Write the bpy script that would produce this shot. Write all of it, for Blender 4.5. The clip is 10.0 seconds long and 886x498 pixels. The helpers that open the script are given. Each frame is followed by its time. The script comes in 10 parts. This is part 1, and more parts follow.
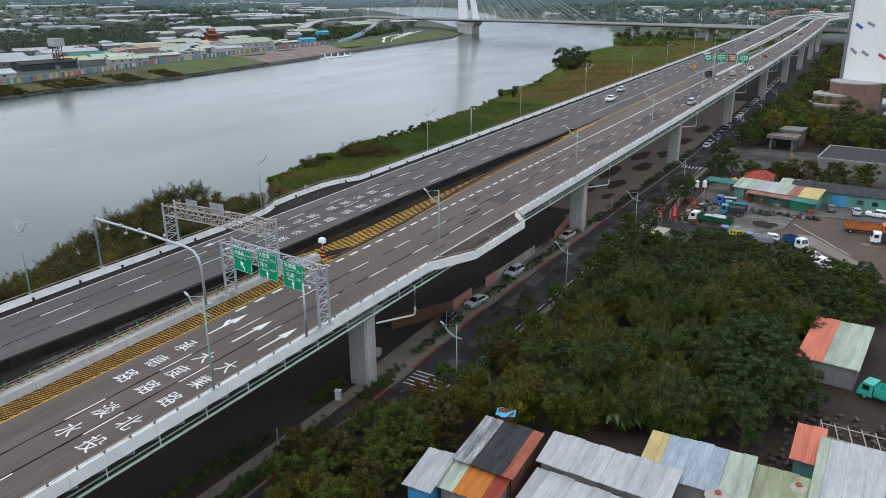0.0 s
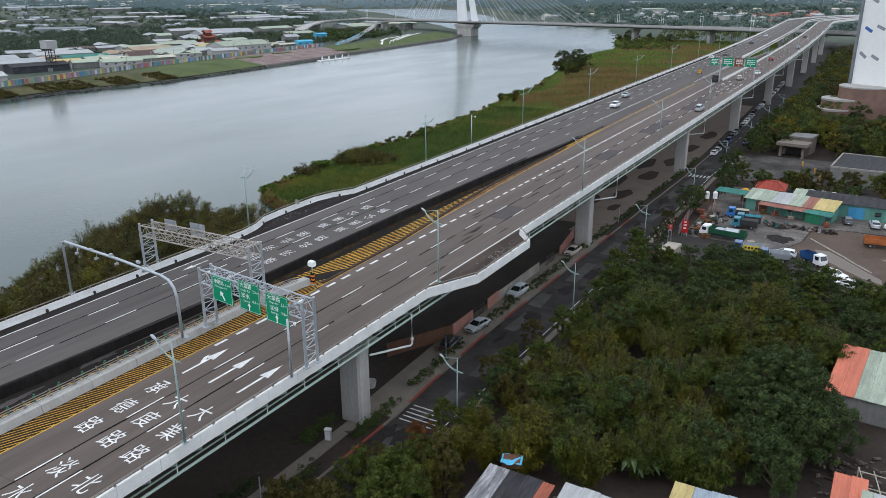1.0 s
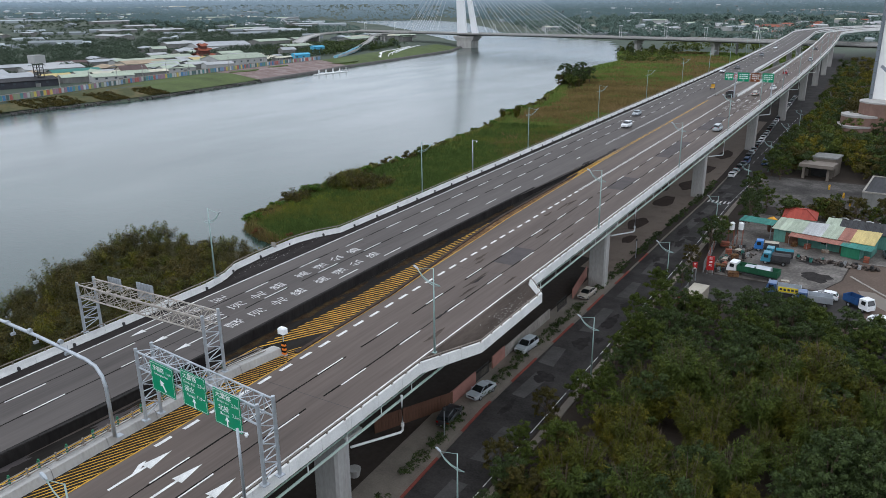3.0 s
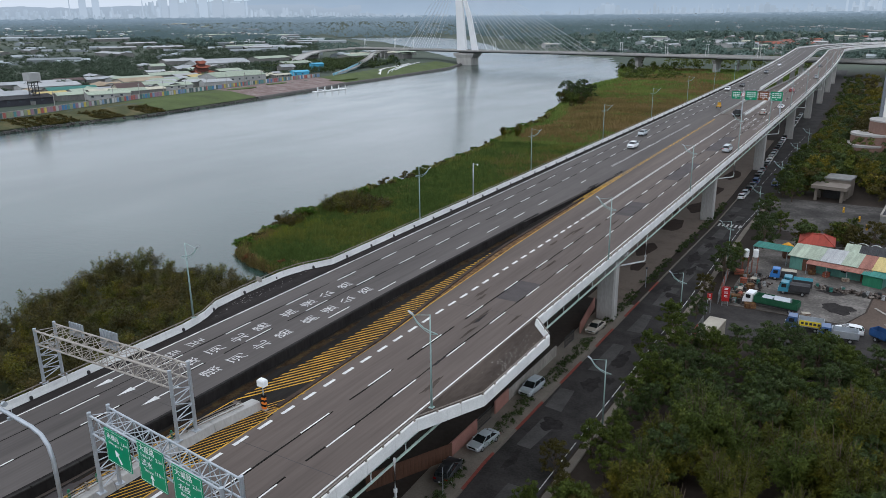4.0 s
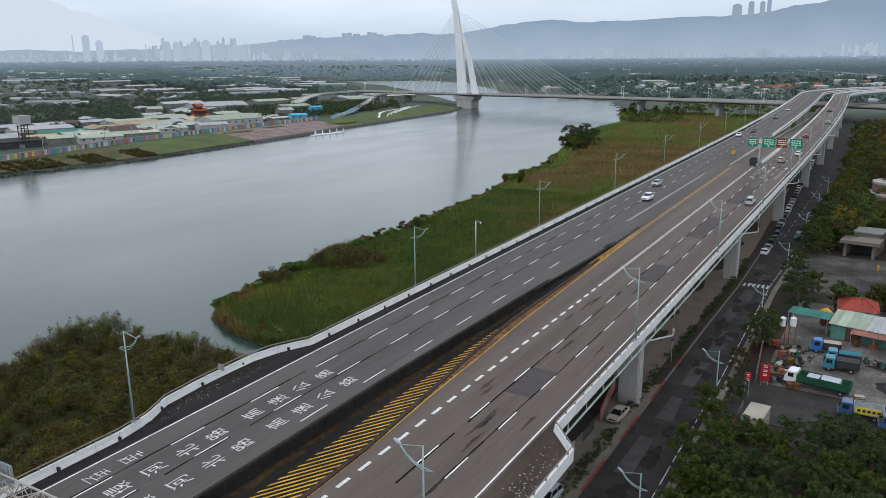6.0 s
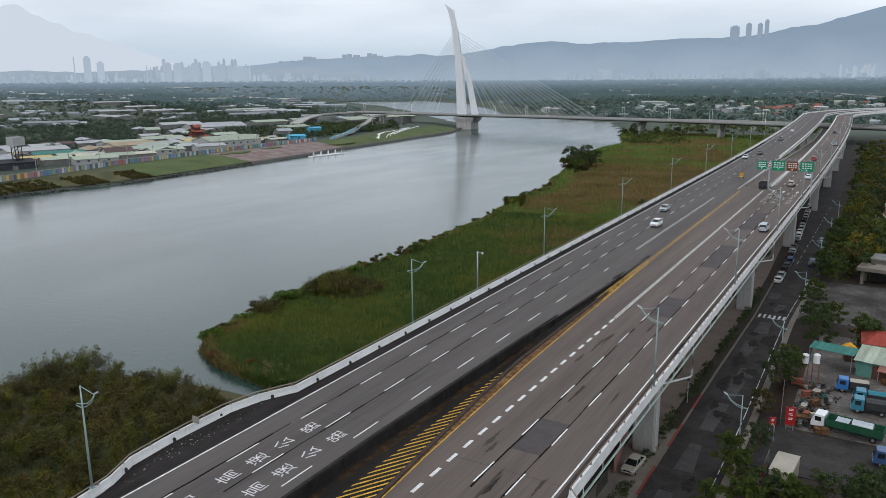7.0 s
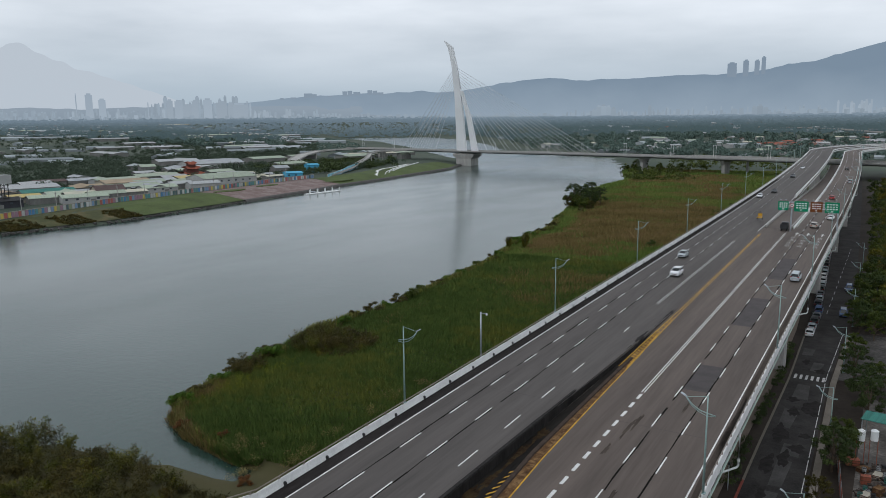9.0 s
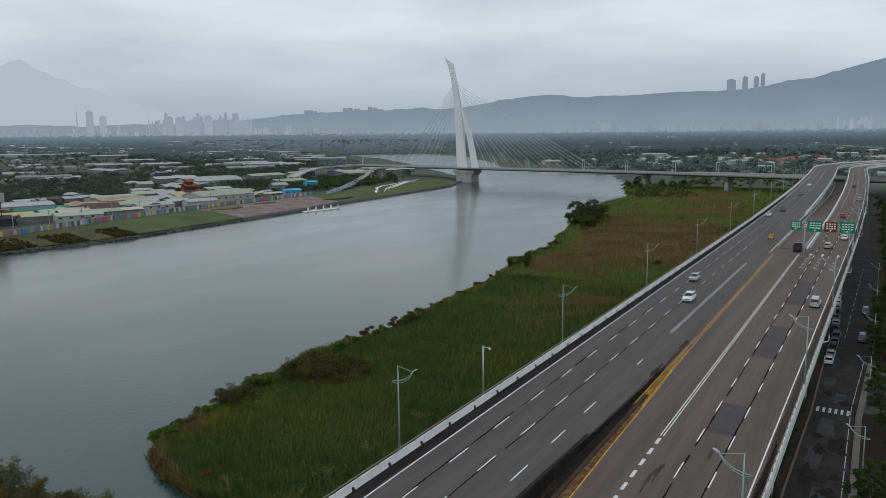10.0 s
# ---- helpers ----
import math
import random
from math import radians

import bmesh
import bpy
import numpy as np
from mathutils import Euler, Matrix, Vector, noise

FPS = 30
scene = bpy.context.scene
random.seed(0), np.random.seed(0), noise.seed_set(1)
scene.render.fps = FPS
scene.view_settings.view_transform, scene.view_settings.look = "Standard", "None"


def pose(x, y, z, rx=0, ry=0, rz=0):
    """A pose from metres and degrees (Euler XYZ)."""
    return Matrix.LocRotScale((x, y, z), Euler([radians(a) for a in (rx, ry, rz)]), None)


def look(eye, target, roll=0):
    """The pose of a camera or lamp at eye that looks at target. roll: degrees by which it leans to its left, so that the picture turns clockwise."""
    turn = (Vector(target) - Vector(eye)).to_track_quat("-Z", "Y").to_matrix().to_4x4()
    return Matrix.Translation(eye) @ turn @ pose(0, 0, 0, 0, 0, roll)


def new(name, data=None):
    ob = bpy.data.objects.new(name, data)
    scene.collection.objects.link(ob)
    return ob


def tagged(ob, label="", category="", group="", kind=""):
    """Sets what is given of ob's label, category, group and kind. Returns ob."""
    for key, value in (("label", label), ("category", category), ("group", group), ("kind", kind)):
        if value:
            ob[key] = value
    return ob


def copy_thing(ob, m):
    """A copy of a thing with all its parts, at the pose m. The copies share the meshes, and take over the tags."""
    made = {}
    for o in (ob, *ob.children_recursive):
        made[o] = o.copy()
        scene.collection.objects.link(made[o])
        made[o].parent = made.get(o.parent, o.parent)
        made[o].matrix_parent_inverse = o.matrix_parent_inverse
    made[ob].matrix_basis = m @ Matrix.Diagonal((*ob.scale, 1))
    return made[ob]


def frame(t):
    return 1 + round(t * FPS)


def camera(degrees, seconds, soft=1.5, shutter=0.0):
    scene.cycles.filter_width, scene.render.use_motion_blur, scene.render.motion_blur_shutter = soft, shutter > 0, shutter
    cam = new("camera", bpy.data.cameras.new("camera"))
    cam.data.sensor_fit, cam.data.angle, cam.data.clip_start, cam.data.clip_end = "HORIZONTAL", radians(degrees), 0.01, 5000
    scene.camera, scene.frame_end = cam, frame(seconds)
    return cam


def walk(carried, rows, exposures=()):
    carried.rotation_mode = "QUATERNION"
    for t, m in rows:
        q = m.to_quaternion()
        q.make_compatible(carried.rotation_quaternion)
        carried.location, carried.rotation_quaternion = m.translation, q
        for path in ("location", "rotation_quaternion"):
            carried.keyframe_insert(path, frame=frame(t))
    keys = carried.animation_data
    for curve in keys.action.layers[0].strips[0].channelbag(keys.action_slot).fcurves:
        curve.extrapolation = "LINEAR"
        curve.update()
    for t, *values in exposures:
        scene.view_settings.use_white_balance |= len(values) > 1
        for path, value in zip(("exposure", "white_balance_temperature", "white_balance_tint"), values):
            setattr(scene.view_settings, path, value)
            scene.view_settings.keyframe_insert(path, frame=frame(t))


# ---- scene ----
cam = camera(61.4, 10.0, 0.5)
walk(cam, [
    (0, look((58.03, -116.01, 46.15), (8.81, -35.42, 13.25), -0.46)),
    (0.5, look((55.98, -112.64, 46.29), (6.76, -32.02, 13.46), -0.48)),
    (1, look((53.79, -109.19, 46.34), (4.69, -28.46, 13.62), -0.40)),
    (1.5, look((51.86, -105.66, 46.40), (2.68, -24.93, 13.79), -0.49)),
    (2, look((49.81, -102.03, 46.48), (0.58, -21.27, 14.02), -0.56)),
    (2.5, look((47.72, -98.54, 46.55), (-1.57, -17.65, 14.50), -0.57)),
    (4, look((41.67, -87.93, 46.51), (-8.07, -6.31, 17.10), -0.64)),
    (4.5, look((39.64, -84.54, 46.54), (-10.30, -2.58, 18.44), -0.62)),
    (5, look((37.46, -80.81, 46.43), (-12.64, 1.48, 19.63), -0.61)),
    (5.5, look((35.41, -77.34, 46.33), (-14.85, 5.27, 20.86), -0.55)),
    (7, look((29.19, -66.99, 46.31), (-21.48, 16.48, 24.75), -0.47)),
    (7.5, look((27.07, -63.46, 46.33), (-23.70, 20.27, 26.03), -0.49)),
    (8, look((25.12, -60.00, 46.31), (-25.79, 23.91, 27.12), -0.48)),
    (8.5, look((23.19, -56.68, 46.38), (-27.83, 27.41, 28.30), -0.51)),
    (9, look((21.17, -53.14, 46.35), (-29.94, 31.13, 29.37), -0.56)),
    (9.5, look((19.13, -49.64, 46.46), (-32.07, 34.76, 30.53), -0.55)),
    (10, look((17.13, -46.12, 46.53), (-34.17, 38.42, 31.69), -0.62)),
], exposures=[(0.0, 0.02, 5900, 13), (2.5, 0.02, 5900, 13), (4.0, -0.12, 5900, 13), (5.5, -0.16, 5950, 13), (7.5, -0.34, 6100, 12), (9.0, -0.6, 6050, 11), (10.0, -0.74, 6050, 11)])

# ---- sky, sun ----
SUN_EL, SUN_ROT = radians(48), radians(150)
world = bpy.data.worlds.new("overcast_sky")
scene.world = world
world.use_nodes = True
wn, wl = world.node_tree.nodes, world.node_tree.links
wn.clear()
w_out = wn.new("ShaderNodeOutputWorld")
w_bg = wn.new("ShaderNodeBackground")
w_sky = wn.new("ShaderNodeTexSky")
w_sky.sky_type, w_sky.sun_disc = "NISHITA", False
w_sky.sun_elevation, w_sky.sun_rotation = SUN_EL, SUN_ROT
w_sky.dust_density = 6.0
w_geo = wn.new("ShaderNodeTexCoord")
w_map = wn.new("ShaderNodeMapping")
w_map.inputs["Scale"].default_value = (1.0, 1.0, 5.0)
w_noise = wn.new("ShaderNodeTexNoise")
w_noise.inputs["Scale"].default_value = 3.2
w_noise.inputs["Detail"].default_value = 6.0
w_ramp = wn.new("ShaderNodeValToRGB")
w_ramp.color_ramp.elements[0].position, w_ramp.color_ramp.elements[0].color = 0.3, (9.9, 10.5, 10.8, 1)
w_ramp.color_ramp.elements[1].position, w_ramp.color_ramp.elements[1].color = 0.7, (14.4, 14.75, 14.75, 1)
w_mix = wn.new("ShaderNodeMix")
w_mix.data_type = "RGBA"
w_mix.inputs[0].default_value = 0.9
wl.new(w_geo.outputs["Generated"], w_map.inputs["Vector"])
wl.new(w_map.outputs["Vector"], w_noise.inputs["Vector"])
wl.new(w_noise.outputs["Fac"], w_ramp.inputs["Fac"])
wl.new(w_sky.outputs["Color"], w_mix.inputs[6])
wl.new(w_ramp.outputs["Color"], w_mix.inputs[7])
w_sep = wn.new("ShaderNodeSeparateXYZ")
w_low = wn.new("ShaderNodeMapRange")
w_low.interpolation_type = "SMOOTHSTEP"
w_low.inputs["From Min"].default_value, w_low.inputs["From Max"].default_value = -0.01, 0.15
w_tone = wn.new("ShaderNodeMix")
w_tone.data_type = "RGBA"
w_tone.inputs[6].default_value = (6.0, 7.15, 7.8, 1)
wl.new(w_geo.outputs["Generated"], w_sep.inputs[0])
wl.new(w_sep.outputs["Z"], w_low.inputs["Value"])
wl.new(w_low.outputs["Result"], w_tone.inputs[0])
wl.new(w_mix.outputs[2], w_tone.inputs[7])
wl.new(w_tone.outputs[2], w_bg.inputs["Color"])
w_bg.inputs["Strength"].default_value = 0.1
wl.new(w_bg.outputs["Background"], w_out.inputs["Surface"])
sun = new("sun", bpy.data.lights.new("sun", "SUN"))
sun.data.energy, sun.data.angle, sun.data.color = 0.5, radians(25), (1.0, 0.96, 0.9)
sun.matrix_world = look((0, 0, 200), (-60 * math.sin(SUN_ROT) * -1, -60 * math.cos(SUN_ROT), 200 - 70))


# ---- materials ----
def material(name, colour, rough=0.8, vary=0.25, scale=0.6, fine=8.0, bump=0.2, metal=0.0, second=None, spec=0.25, stretch=(1, 1, 1), island=0.0, rand=0.0, bump_scale=None, mid_at=0.72, top_at=1.0):
    """A surface with broad stains (scale per metre), fine grain and relief."""
    m = bpy.data.materials.new(name)
    m.use_nodes = True
    n, l = m.node_tree.nodes, m.node_tree.links
    b = n["Principled BSDF"]
    b.inputs["Roughness"].default_value = rough
    b.inputs["Metallic"].default_value = metal
    b.inputs["Specular IOR Level"].default_value = spec
    co = n.new("ShaderNodeTexCoord")
    mp = n.new("ShaderNodeMapping")
    mp.inputs["Scale"].default_value = stretch
    l.new(co.outputs["Object"], mp.inputs["Vector"])
    big = n.new("ShaderNodeTexNoise")
    big.inputs["Scale"].default_value, big.inputs["Detail"].default_value, big.inputs["Roughness"].default_value = scale, 5.0, 0.6
    small = n.new("ShaderNodeTexNoise")
    small.inputs["Scale"].default_value, small.inputs["Detail"].default_value = fine, 3.0
    l.new(mp.outputs["Vector"], big.inputs["Vector"])
    l.new(mp.outputs["Vector"], small.inputs["Vector"])
    add = n.new("ShaderNodeMath")
    add.operation = "MULTIPLY_ADD"
    l.new(small.outputs["Fac"], add.inputs[0])
    add.inputs[1].default_value = 0.5
    l.new(big.outputs["Fac"], add.inputs[2])
    ramp = n.new("ShaderNodeValToRGB")
    c2 = second or [min(1, c * (1 + vary)) for c in colour]
    c1 = [c * (1 - vary) for c in colour]
    e = ramp.color_ramp.elements
    e[0].position, e[0].color = 0.45, (*c1, 1)
    e[1].position, e[1].color = 1.05, (*c2, 1)
    mid = e.new(mid_at)
    mid.color = (*colour, 1)
    e[-1].position = top_at
    l.new(add.outputs[0], ramp.inputs["Fac"])
    last = ramp.outputs["Color"]
    if rand or island:
        hsv = n.new("ShaderNodeHueSaturation")
        mr = n.new("ShaderNodeMapRange")
        if rand:
            src = n.new("ShaderNodeObjectInfo").outputs["Random"]
        else:
            src = n.new("ShaderNodeNewGeometry").outputs["Random Per Island"]
        k = rand or island
        mr.inputs["To Min"].default_value, mr.inputs["To Max"].default_value = 1 - k, 1 + k
        l.new(src, mr.inputs["Value"])
        l.new(mr.outputs["Result"], hsv.inputs["Value"])
        l.new(last, hsv.inputs["Color"])
        last = hsv.outputs["Color"]
    l.new(last, b.inputs["Base Color"])
    if bump:
        bp = n.new("ShaderNodeBump")
        bp.inputs["Strength"].default_value = bump
        bp.inputs["Distance"].default_value = bump_scale or 0.05
        l.new(small.outputs["Fac"], bp.inputs["Height"])
        l.new(bp.outputs["Normal"], b.inputs["Normal"])
    return m


M = {}
M["asphalt"] = material("asphalt", (0.1, 0.079, 0.067), 0.8, 0.3, 0.34, 3.0, 0.2, stretch=(1, 0.05, 1), spec=0.3)
M["asphalt_west"] = material("asphalt_west", (0.081, 0.071, 0.065), 0.8, 0.3, 0.34, 3.0, 0.2, stretch=(1, 0.05, 1), spec=0.3)
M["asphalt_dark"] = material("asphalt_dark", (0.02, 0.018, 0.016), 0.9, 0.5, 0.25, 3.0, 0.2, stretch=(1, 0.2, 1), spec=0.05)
M["patch"] = material("patch", (0.064, 0.055, 0.054), 0.8, 0.25, 0.5, 8.0, 0.1)
M["white_paint"] = material("white_paint", (0.62, 0.62, 0.60), 0.7, 0.4, 0.8, 12.0, 0.05)
M["yellow_paint"] = material("yellow_paint", (0.46, 0.26, 0.025), 0.75, 0.55, 0.8, 12.0, 0.05)
M["concrete"] = material("concrete", (0.36, 0.35, 0.33), 0.85, 0.25, 0.3, 5.0, 0.15, stretch=(1, 1, 0.3))
M["parapet"] = material("parapet", (0.7, 0.7, 0.68), 0.8, 0.18, 0.35, 6.0, 0.1)
M["green_steel"] = material("green_steel", (0.38, 0.47, 0.42), 0.5, 0.15, 0.4, 6.0, 0.05)
M["water"] = material("water", (0.02, 0.044, 0.036), 0.16, 0.2, 0.012, 0.8, 0.45, spec=0.5, bump_scale=0.05)
def ripple(m):
    """Wind-ruffled and smooth patches of water."""
    n, l = m.node_tree.nodes, m.node_tree.links
    co, mp, nz, mr = n.new("ShaderNodeTexCoord"), n.new("ShaderNodeMapping"), n.new("ShaderNodeTexNoise"), n.new("ShaderNodeMapRange")
    mp.inputs["Rotation"].default_value, mp.inputs["Scale"].default_value = (0, 0, radians(-30)), (1, 0.3, 1)
    nz.inputs["Scale"].default_value, nz.inputs["Detail"].default_value, nz.inputs["Roughness"].default_value = 0.016, 7.0, 0.65
    mr.inputs["From Min"].default_value, mr.inputs["From Max"].default_value = 0.35, 0.65
    mr.inputs["To Min"].default_value, mr.inputs["To Max"].default_value = 0.12, 0.22
    l.new(co.outputs["Object"], mp.inputs["Vector"])
    l.new(mp.outputs["Vector"], nz.inputs["Vector"])
    l.new(nz.outputs["Fac"], mr.inputs["Value"])
    l.new(mr.outputs["Result"], n["Principled BSDF"].inputs["Roughness"])


ripple(M["water"])


def ground_material():
    """Brown earth by the viaduct, green marsh by the river, dull green plain beyond."""
    m = material("soil", (0.034, 0.026, 0.02), 0.95, 0.5, 0.08, 1.5, 0.4)
    n, l = m.node_tree.nodes, m.node_tree.links
    b = n["Principled BSDF"]
    earth = b.inputs["Base Color"].links[0].from_socket
    co, sep = n.new("ShaderNodeTexCoord"), n.new("ShaderNodeSeparateXYZ")
    l.new(co.outputs["Object"], sep.inputs[0])

    def tone(c1, c2, scale):
        nz, rp = n.new("ShaderNodeTexNoise"), n.new("ShaderNodeValToRGB")
        nz.inputs["Scale"].default_value, nz.inputs["Detail"].default_value = scale, 8.0
        l.new(co.outputs["Object"], nz.inputs["Vector"])
        rp.color_ramp.elements[0].position, rp.color_ramp.elements[0].color = 0.35, (*c1, 1)
        rp.color_ramp.elements[1].position, rp.color_ramp.elements[1].color = 0.65, (*c2, 1)
        l.new(nz.outputs["Fac"], rp.inputs["Fac"])
        return rp.outputs["Color"]

    def blend(fac_src, lo, hi, c1, c2):
        mr, mx = n.new("ShaderNodeMapRange"), n.new("ShaderNodeMix")
        mr.inputs["From Min"].default_value, mr.inputs["From Max"].default_value = lo, hi
        l.new(fac_src, mr.inputs["Value"])
        mx.data_type = "RGBA"
        l.new(mr.outputs["Result"], mx.inputs[0])
        l.new(c1, mx.inputs[6])
        l.new(c2, mx.inputs[7])
        return mx.outputs[2]

    marsh = tone((0.03, 0.045, 0.014), (0.07, 0.06, 0.025), 0.03)
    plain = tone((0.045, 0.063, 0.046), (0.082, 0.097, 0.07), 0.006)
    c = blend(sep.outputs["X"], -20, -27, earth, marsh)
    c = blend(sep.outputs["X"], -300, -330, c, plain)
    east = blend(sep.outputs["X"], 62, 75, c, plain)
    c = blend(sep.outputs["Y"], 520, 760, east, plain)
    l.new(c, b.inputs["Base Color"])
    return m


M["soil"] = ground_material()
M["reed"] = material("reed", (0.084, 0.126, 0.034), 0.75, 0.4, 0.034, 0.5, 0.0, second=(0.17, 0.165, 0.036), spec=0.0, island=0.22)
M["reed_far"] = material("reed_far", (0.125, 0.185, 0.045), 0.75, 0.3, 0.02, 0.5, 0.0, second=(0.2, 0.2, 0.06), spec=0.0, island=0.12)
M["reed_brown"] = material("reed_brown", (0.18, 0.14, 0.055), 0.75, 0.3, 0.05, 0.5, 0.0, second=(0.24, 0.165, 0.08), spec=0.0, island=0.14)
M["leaf"] = material("leaf", (0.045, 0.085, 0.02), 0.6, 0.5, 0.3, 2.0, 0.1, island=0.35, second=(0.11, 0.13, 0.03))
M["bridge_white"] = material("bridge_white", (0.74, 0.75, 0.76), 0.6, 0.06, 0.05, 1.0, 0.02)


# ---- building blocks ----
class Build:
    """Gathers boxes, tubes and quads and links them as one mesh."""

    def __init__(self):
        self.v, self.f = [], []

    def quad(self, a, b, c, d):
        k = len(self.v)
        self.v += [a, b, c, d]
        self.f.append((k, k + 1, k + 2, k + 3))

    def face(self, pts):
        k = len(self.v)
        self.v += list(pts)
        self.f.append(tuple(range(k, k + len(pts))))

    def box(self, x0, y0, z0, x1, y1, z1, m=None):
        k = len(self.v)
        p = [(x0, y0, z0), (x1, y0, z0), (x1, y1, z0), (x0, y1, z0), (x0, y0, z1), (x1, y0, z1), (x1, y1, z1), (x0, y1, z1)]
        self.v += [tuple(m @ Vector(q)) for q in p] if m else p
        self.f += [tuple(k + i for i in q) for q in ((3, 2, 1, 0), (4, 5, 6, 7), (0, 1, 5, 4), (1, 2, 6, 5), (2, 3, 7, 6), (3, 0, 4, 7))]

    def tube(self, pts, r, n=8, caps=True, r2=None):
        pts = [Vector(p) for p in pts]
        k = len(self.v)
        for i, p in enumerate(pts):
            d = (pts[min(i + 1, len(pts) - 1)] - pts[max(i - 1, 0)]).normalized()
            u = d.cross(Vector((0, 0, 1)))
            if u.length < 0.01:
                u = d.cross(Vector((0, 1, 0)))
            u.normalize()
            w = d.cross(u)
            rr = r if r2 is None else r + (r2 - r) * i / (len(pts) - 1)
            for j in range(n):
                a = 2 * math.pi * j / n
                self.v.append(tuple(p + (u * math.cos(a) + w * math.sin(a)) * rr))
        for i in range(len(pts) - 1):
            for j in range(n):
                a, b = k + i * n + j, k + i * n + (j + 1) % n
                self.f.append((a, b, b + n, a + n))
        if caps:
            self.f.append(tuple(k + j for j in range(n))[::-1])
            self.f.append(tuple(k + (len(pts) - 1) * n + j for j in range(n)))

    def sweep(self, sections):
        """Closed cross-sections (equal length lists of points) joined one to the next."""
        k, n = len(self.v), len(sections[0])
        for s in sections:
            self.v += [tuple(p) for p in s]
        for i in range(len(sections) - 1):
            for j in range(n):
                a, b = k + i * n + j, k + i * n + (j + 1) % n
                self.f.append((a, b, b + n, a + n))
        self.f.append(tuple(k + j for j in range(n))[::-1])
        self.f.append(tuple(k + (len(sections) - 1) * n + j for j in range(n)))

    def mesh(self, name, mats, smooth=False, index=None):
        me = bpy.data.meshes.new(name)
        me.from_pydata(self.v, [], self.f)
        for m in mats if isinstance(mats, (list, tuple)) else [mats]:
            me.materials.append(m)
        if index:
            me.polygons.foreach_set("material_index", index)
        if smooth:
            me.polygons.foreach_set("use_smooth", [True] * len(me.polygons))
        me.update()
        return me


def part(name, shape, material_, parent=None, label="", smooth=False):
    """One mesh object, under a thing or a part."""
    me = shape if isinstance(shape, bpy.types.Mesh) else shape.mesh(name, material_, smooth)
    ob = new(name, me)
    if parent is not None:
        ob.parent = parent
    if label:
        tagged(ob, label)
    return ob


def thing(name, at=(0, 0, 0), rz=0.0, label="", category="", group="", kind=""):
    ob = new(name)
    ob.matrix_basis = pose(*at, rz=rz)
    return tagged(ob, label, category, group, kind)


# ---- the lie of the land ----
WATER, GROUND = -6.0, -2.0
RISE, LEFT_UP = 0.01443, 0.94
SHORE_E = [(-600, -50), (-120, -66), (-60, -74), (-44, -80), (-25, -87), (-12, -95), (6, -101), (12, -96), (15, -80), (18, -60), (22, -60), (25, -78), (29, -87), (35, -92), (60, -97), (85, -103), (112, -100), (133, -101), (189, -107), (225, -116), (276, -121), (365, -146), (467, -175), (576, -177), (758, -240), (925, -310), (1100, -560), (1300, -680), (1700, -960), (2100, -1380), (2600, -2000), (3300, -3000), (5000, -4800)]
SHORE_W = [(-600, -330), (142, -340), (192, -332), (271, -340), (375, -353), (422, -364), (492, -370), (647, -391), (730, -422), (800, -470), (900, -560), (1000, -650), (1210, -830), (1500, -1130), (1800, -1500), (2200, -2000), (3300, -3350), (5000, -5100)]


def shore(table, y):
    return float(np.interp(y, [p[0] for p in table], [p[1] for p in table]))


def land(x, y):
    """Height of the ground."""
    e, w = x - shore(SHORE_E, y), shore(SHORE_W, y) - x
    d = max(e, w)
    swell = 0.021 * max(0.0, math.hypot(x, y) - 1000.0)
    far = min(1.0, max(0.0, (math.hypot(x, y) - 2300.0) / 700.0))
    if d < 0:
        low = max(-8.5, WATER - 0.6 + d * 0.3)
        return low + (GROUND + swell - low) * far
    if e > 0:
        low = -5.0 + 1.2 * min(1, e / 40)
        t = min(1, max(0, (x + 16) / 12))
        top = low + (GROUND - low) * t * t * (3 - 2 * t)
        return WATER - 0.6 + (top - WATER + 0.6) * min(1, d / 3.0) + swell * max(far, min(1, max(0, d - 20) / 300))
    return float(np.interp(d, [0, 2.5, 30], [WATER - 0.6, WATER + 1.5, GROUND + 0.9])) + swell * max(far, min(1, (d / 800) ** 2))


def deck_z(y, left=False):
    return 12.0 + RISE * y + (LEFT_UP if left else 0.0)


BEND, RADIUS = 575.0, 130.0


def along(x, y):
    """Plan of the viaduct: straight, a faint lean to the west, then an arc to the east."""
    if y <= BEND:
        return x - 6.4e-5 * max(0.0, y - 180.0) ** 2, y
    a = min((y - BEND) / RADIUS, 1.35)
    rest = max(0.0, y - BEND - 1.35 * RADIUS)
    r = RADIUS - x
    px, py = RADIUS - r * math.cos(a), BEND + r * math.sin(a)
    return px + rest * math.sin(a) - 10.0, py + rest * math.cos(a)


def spot(x, y, z):
    return (*along(x, y), z)
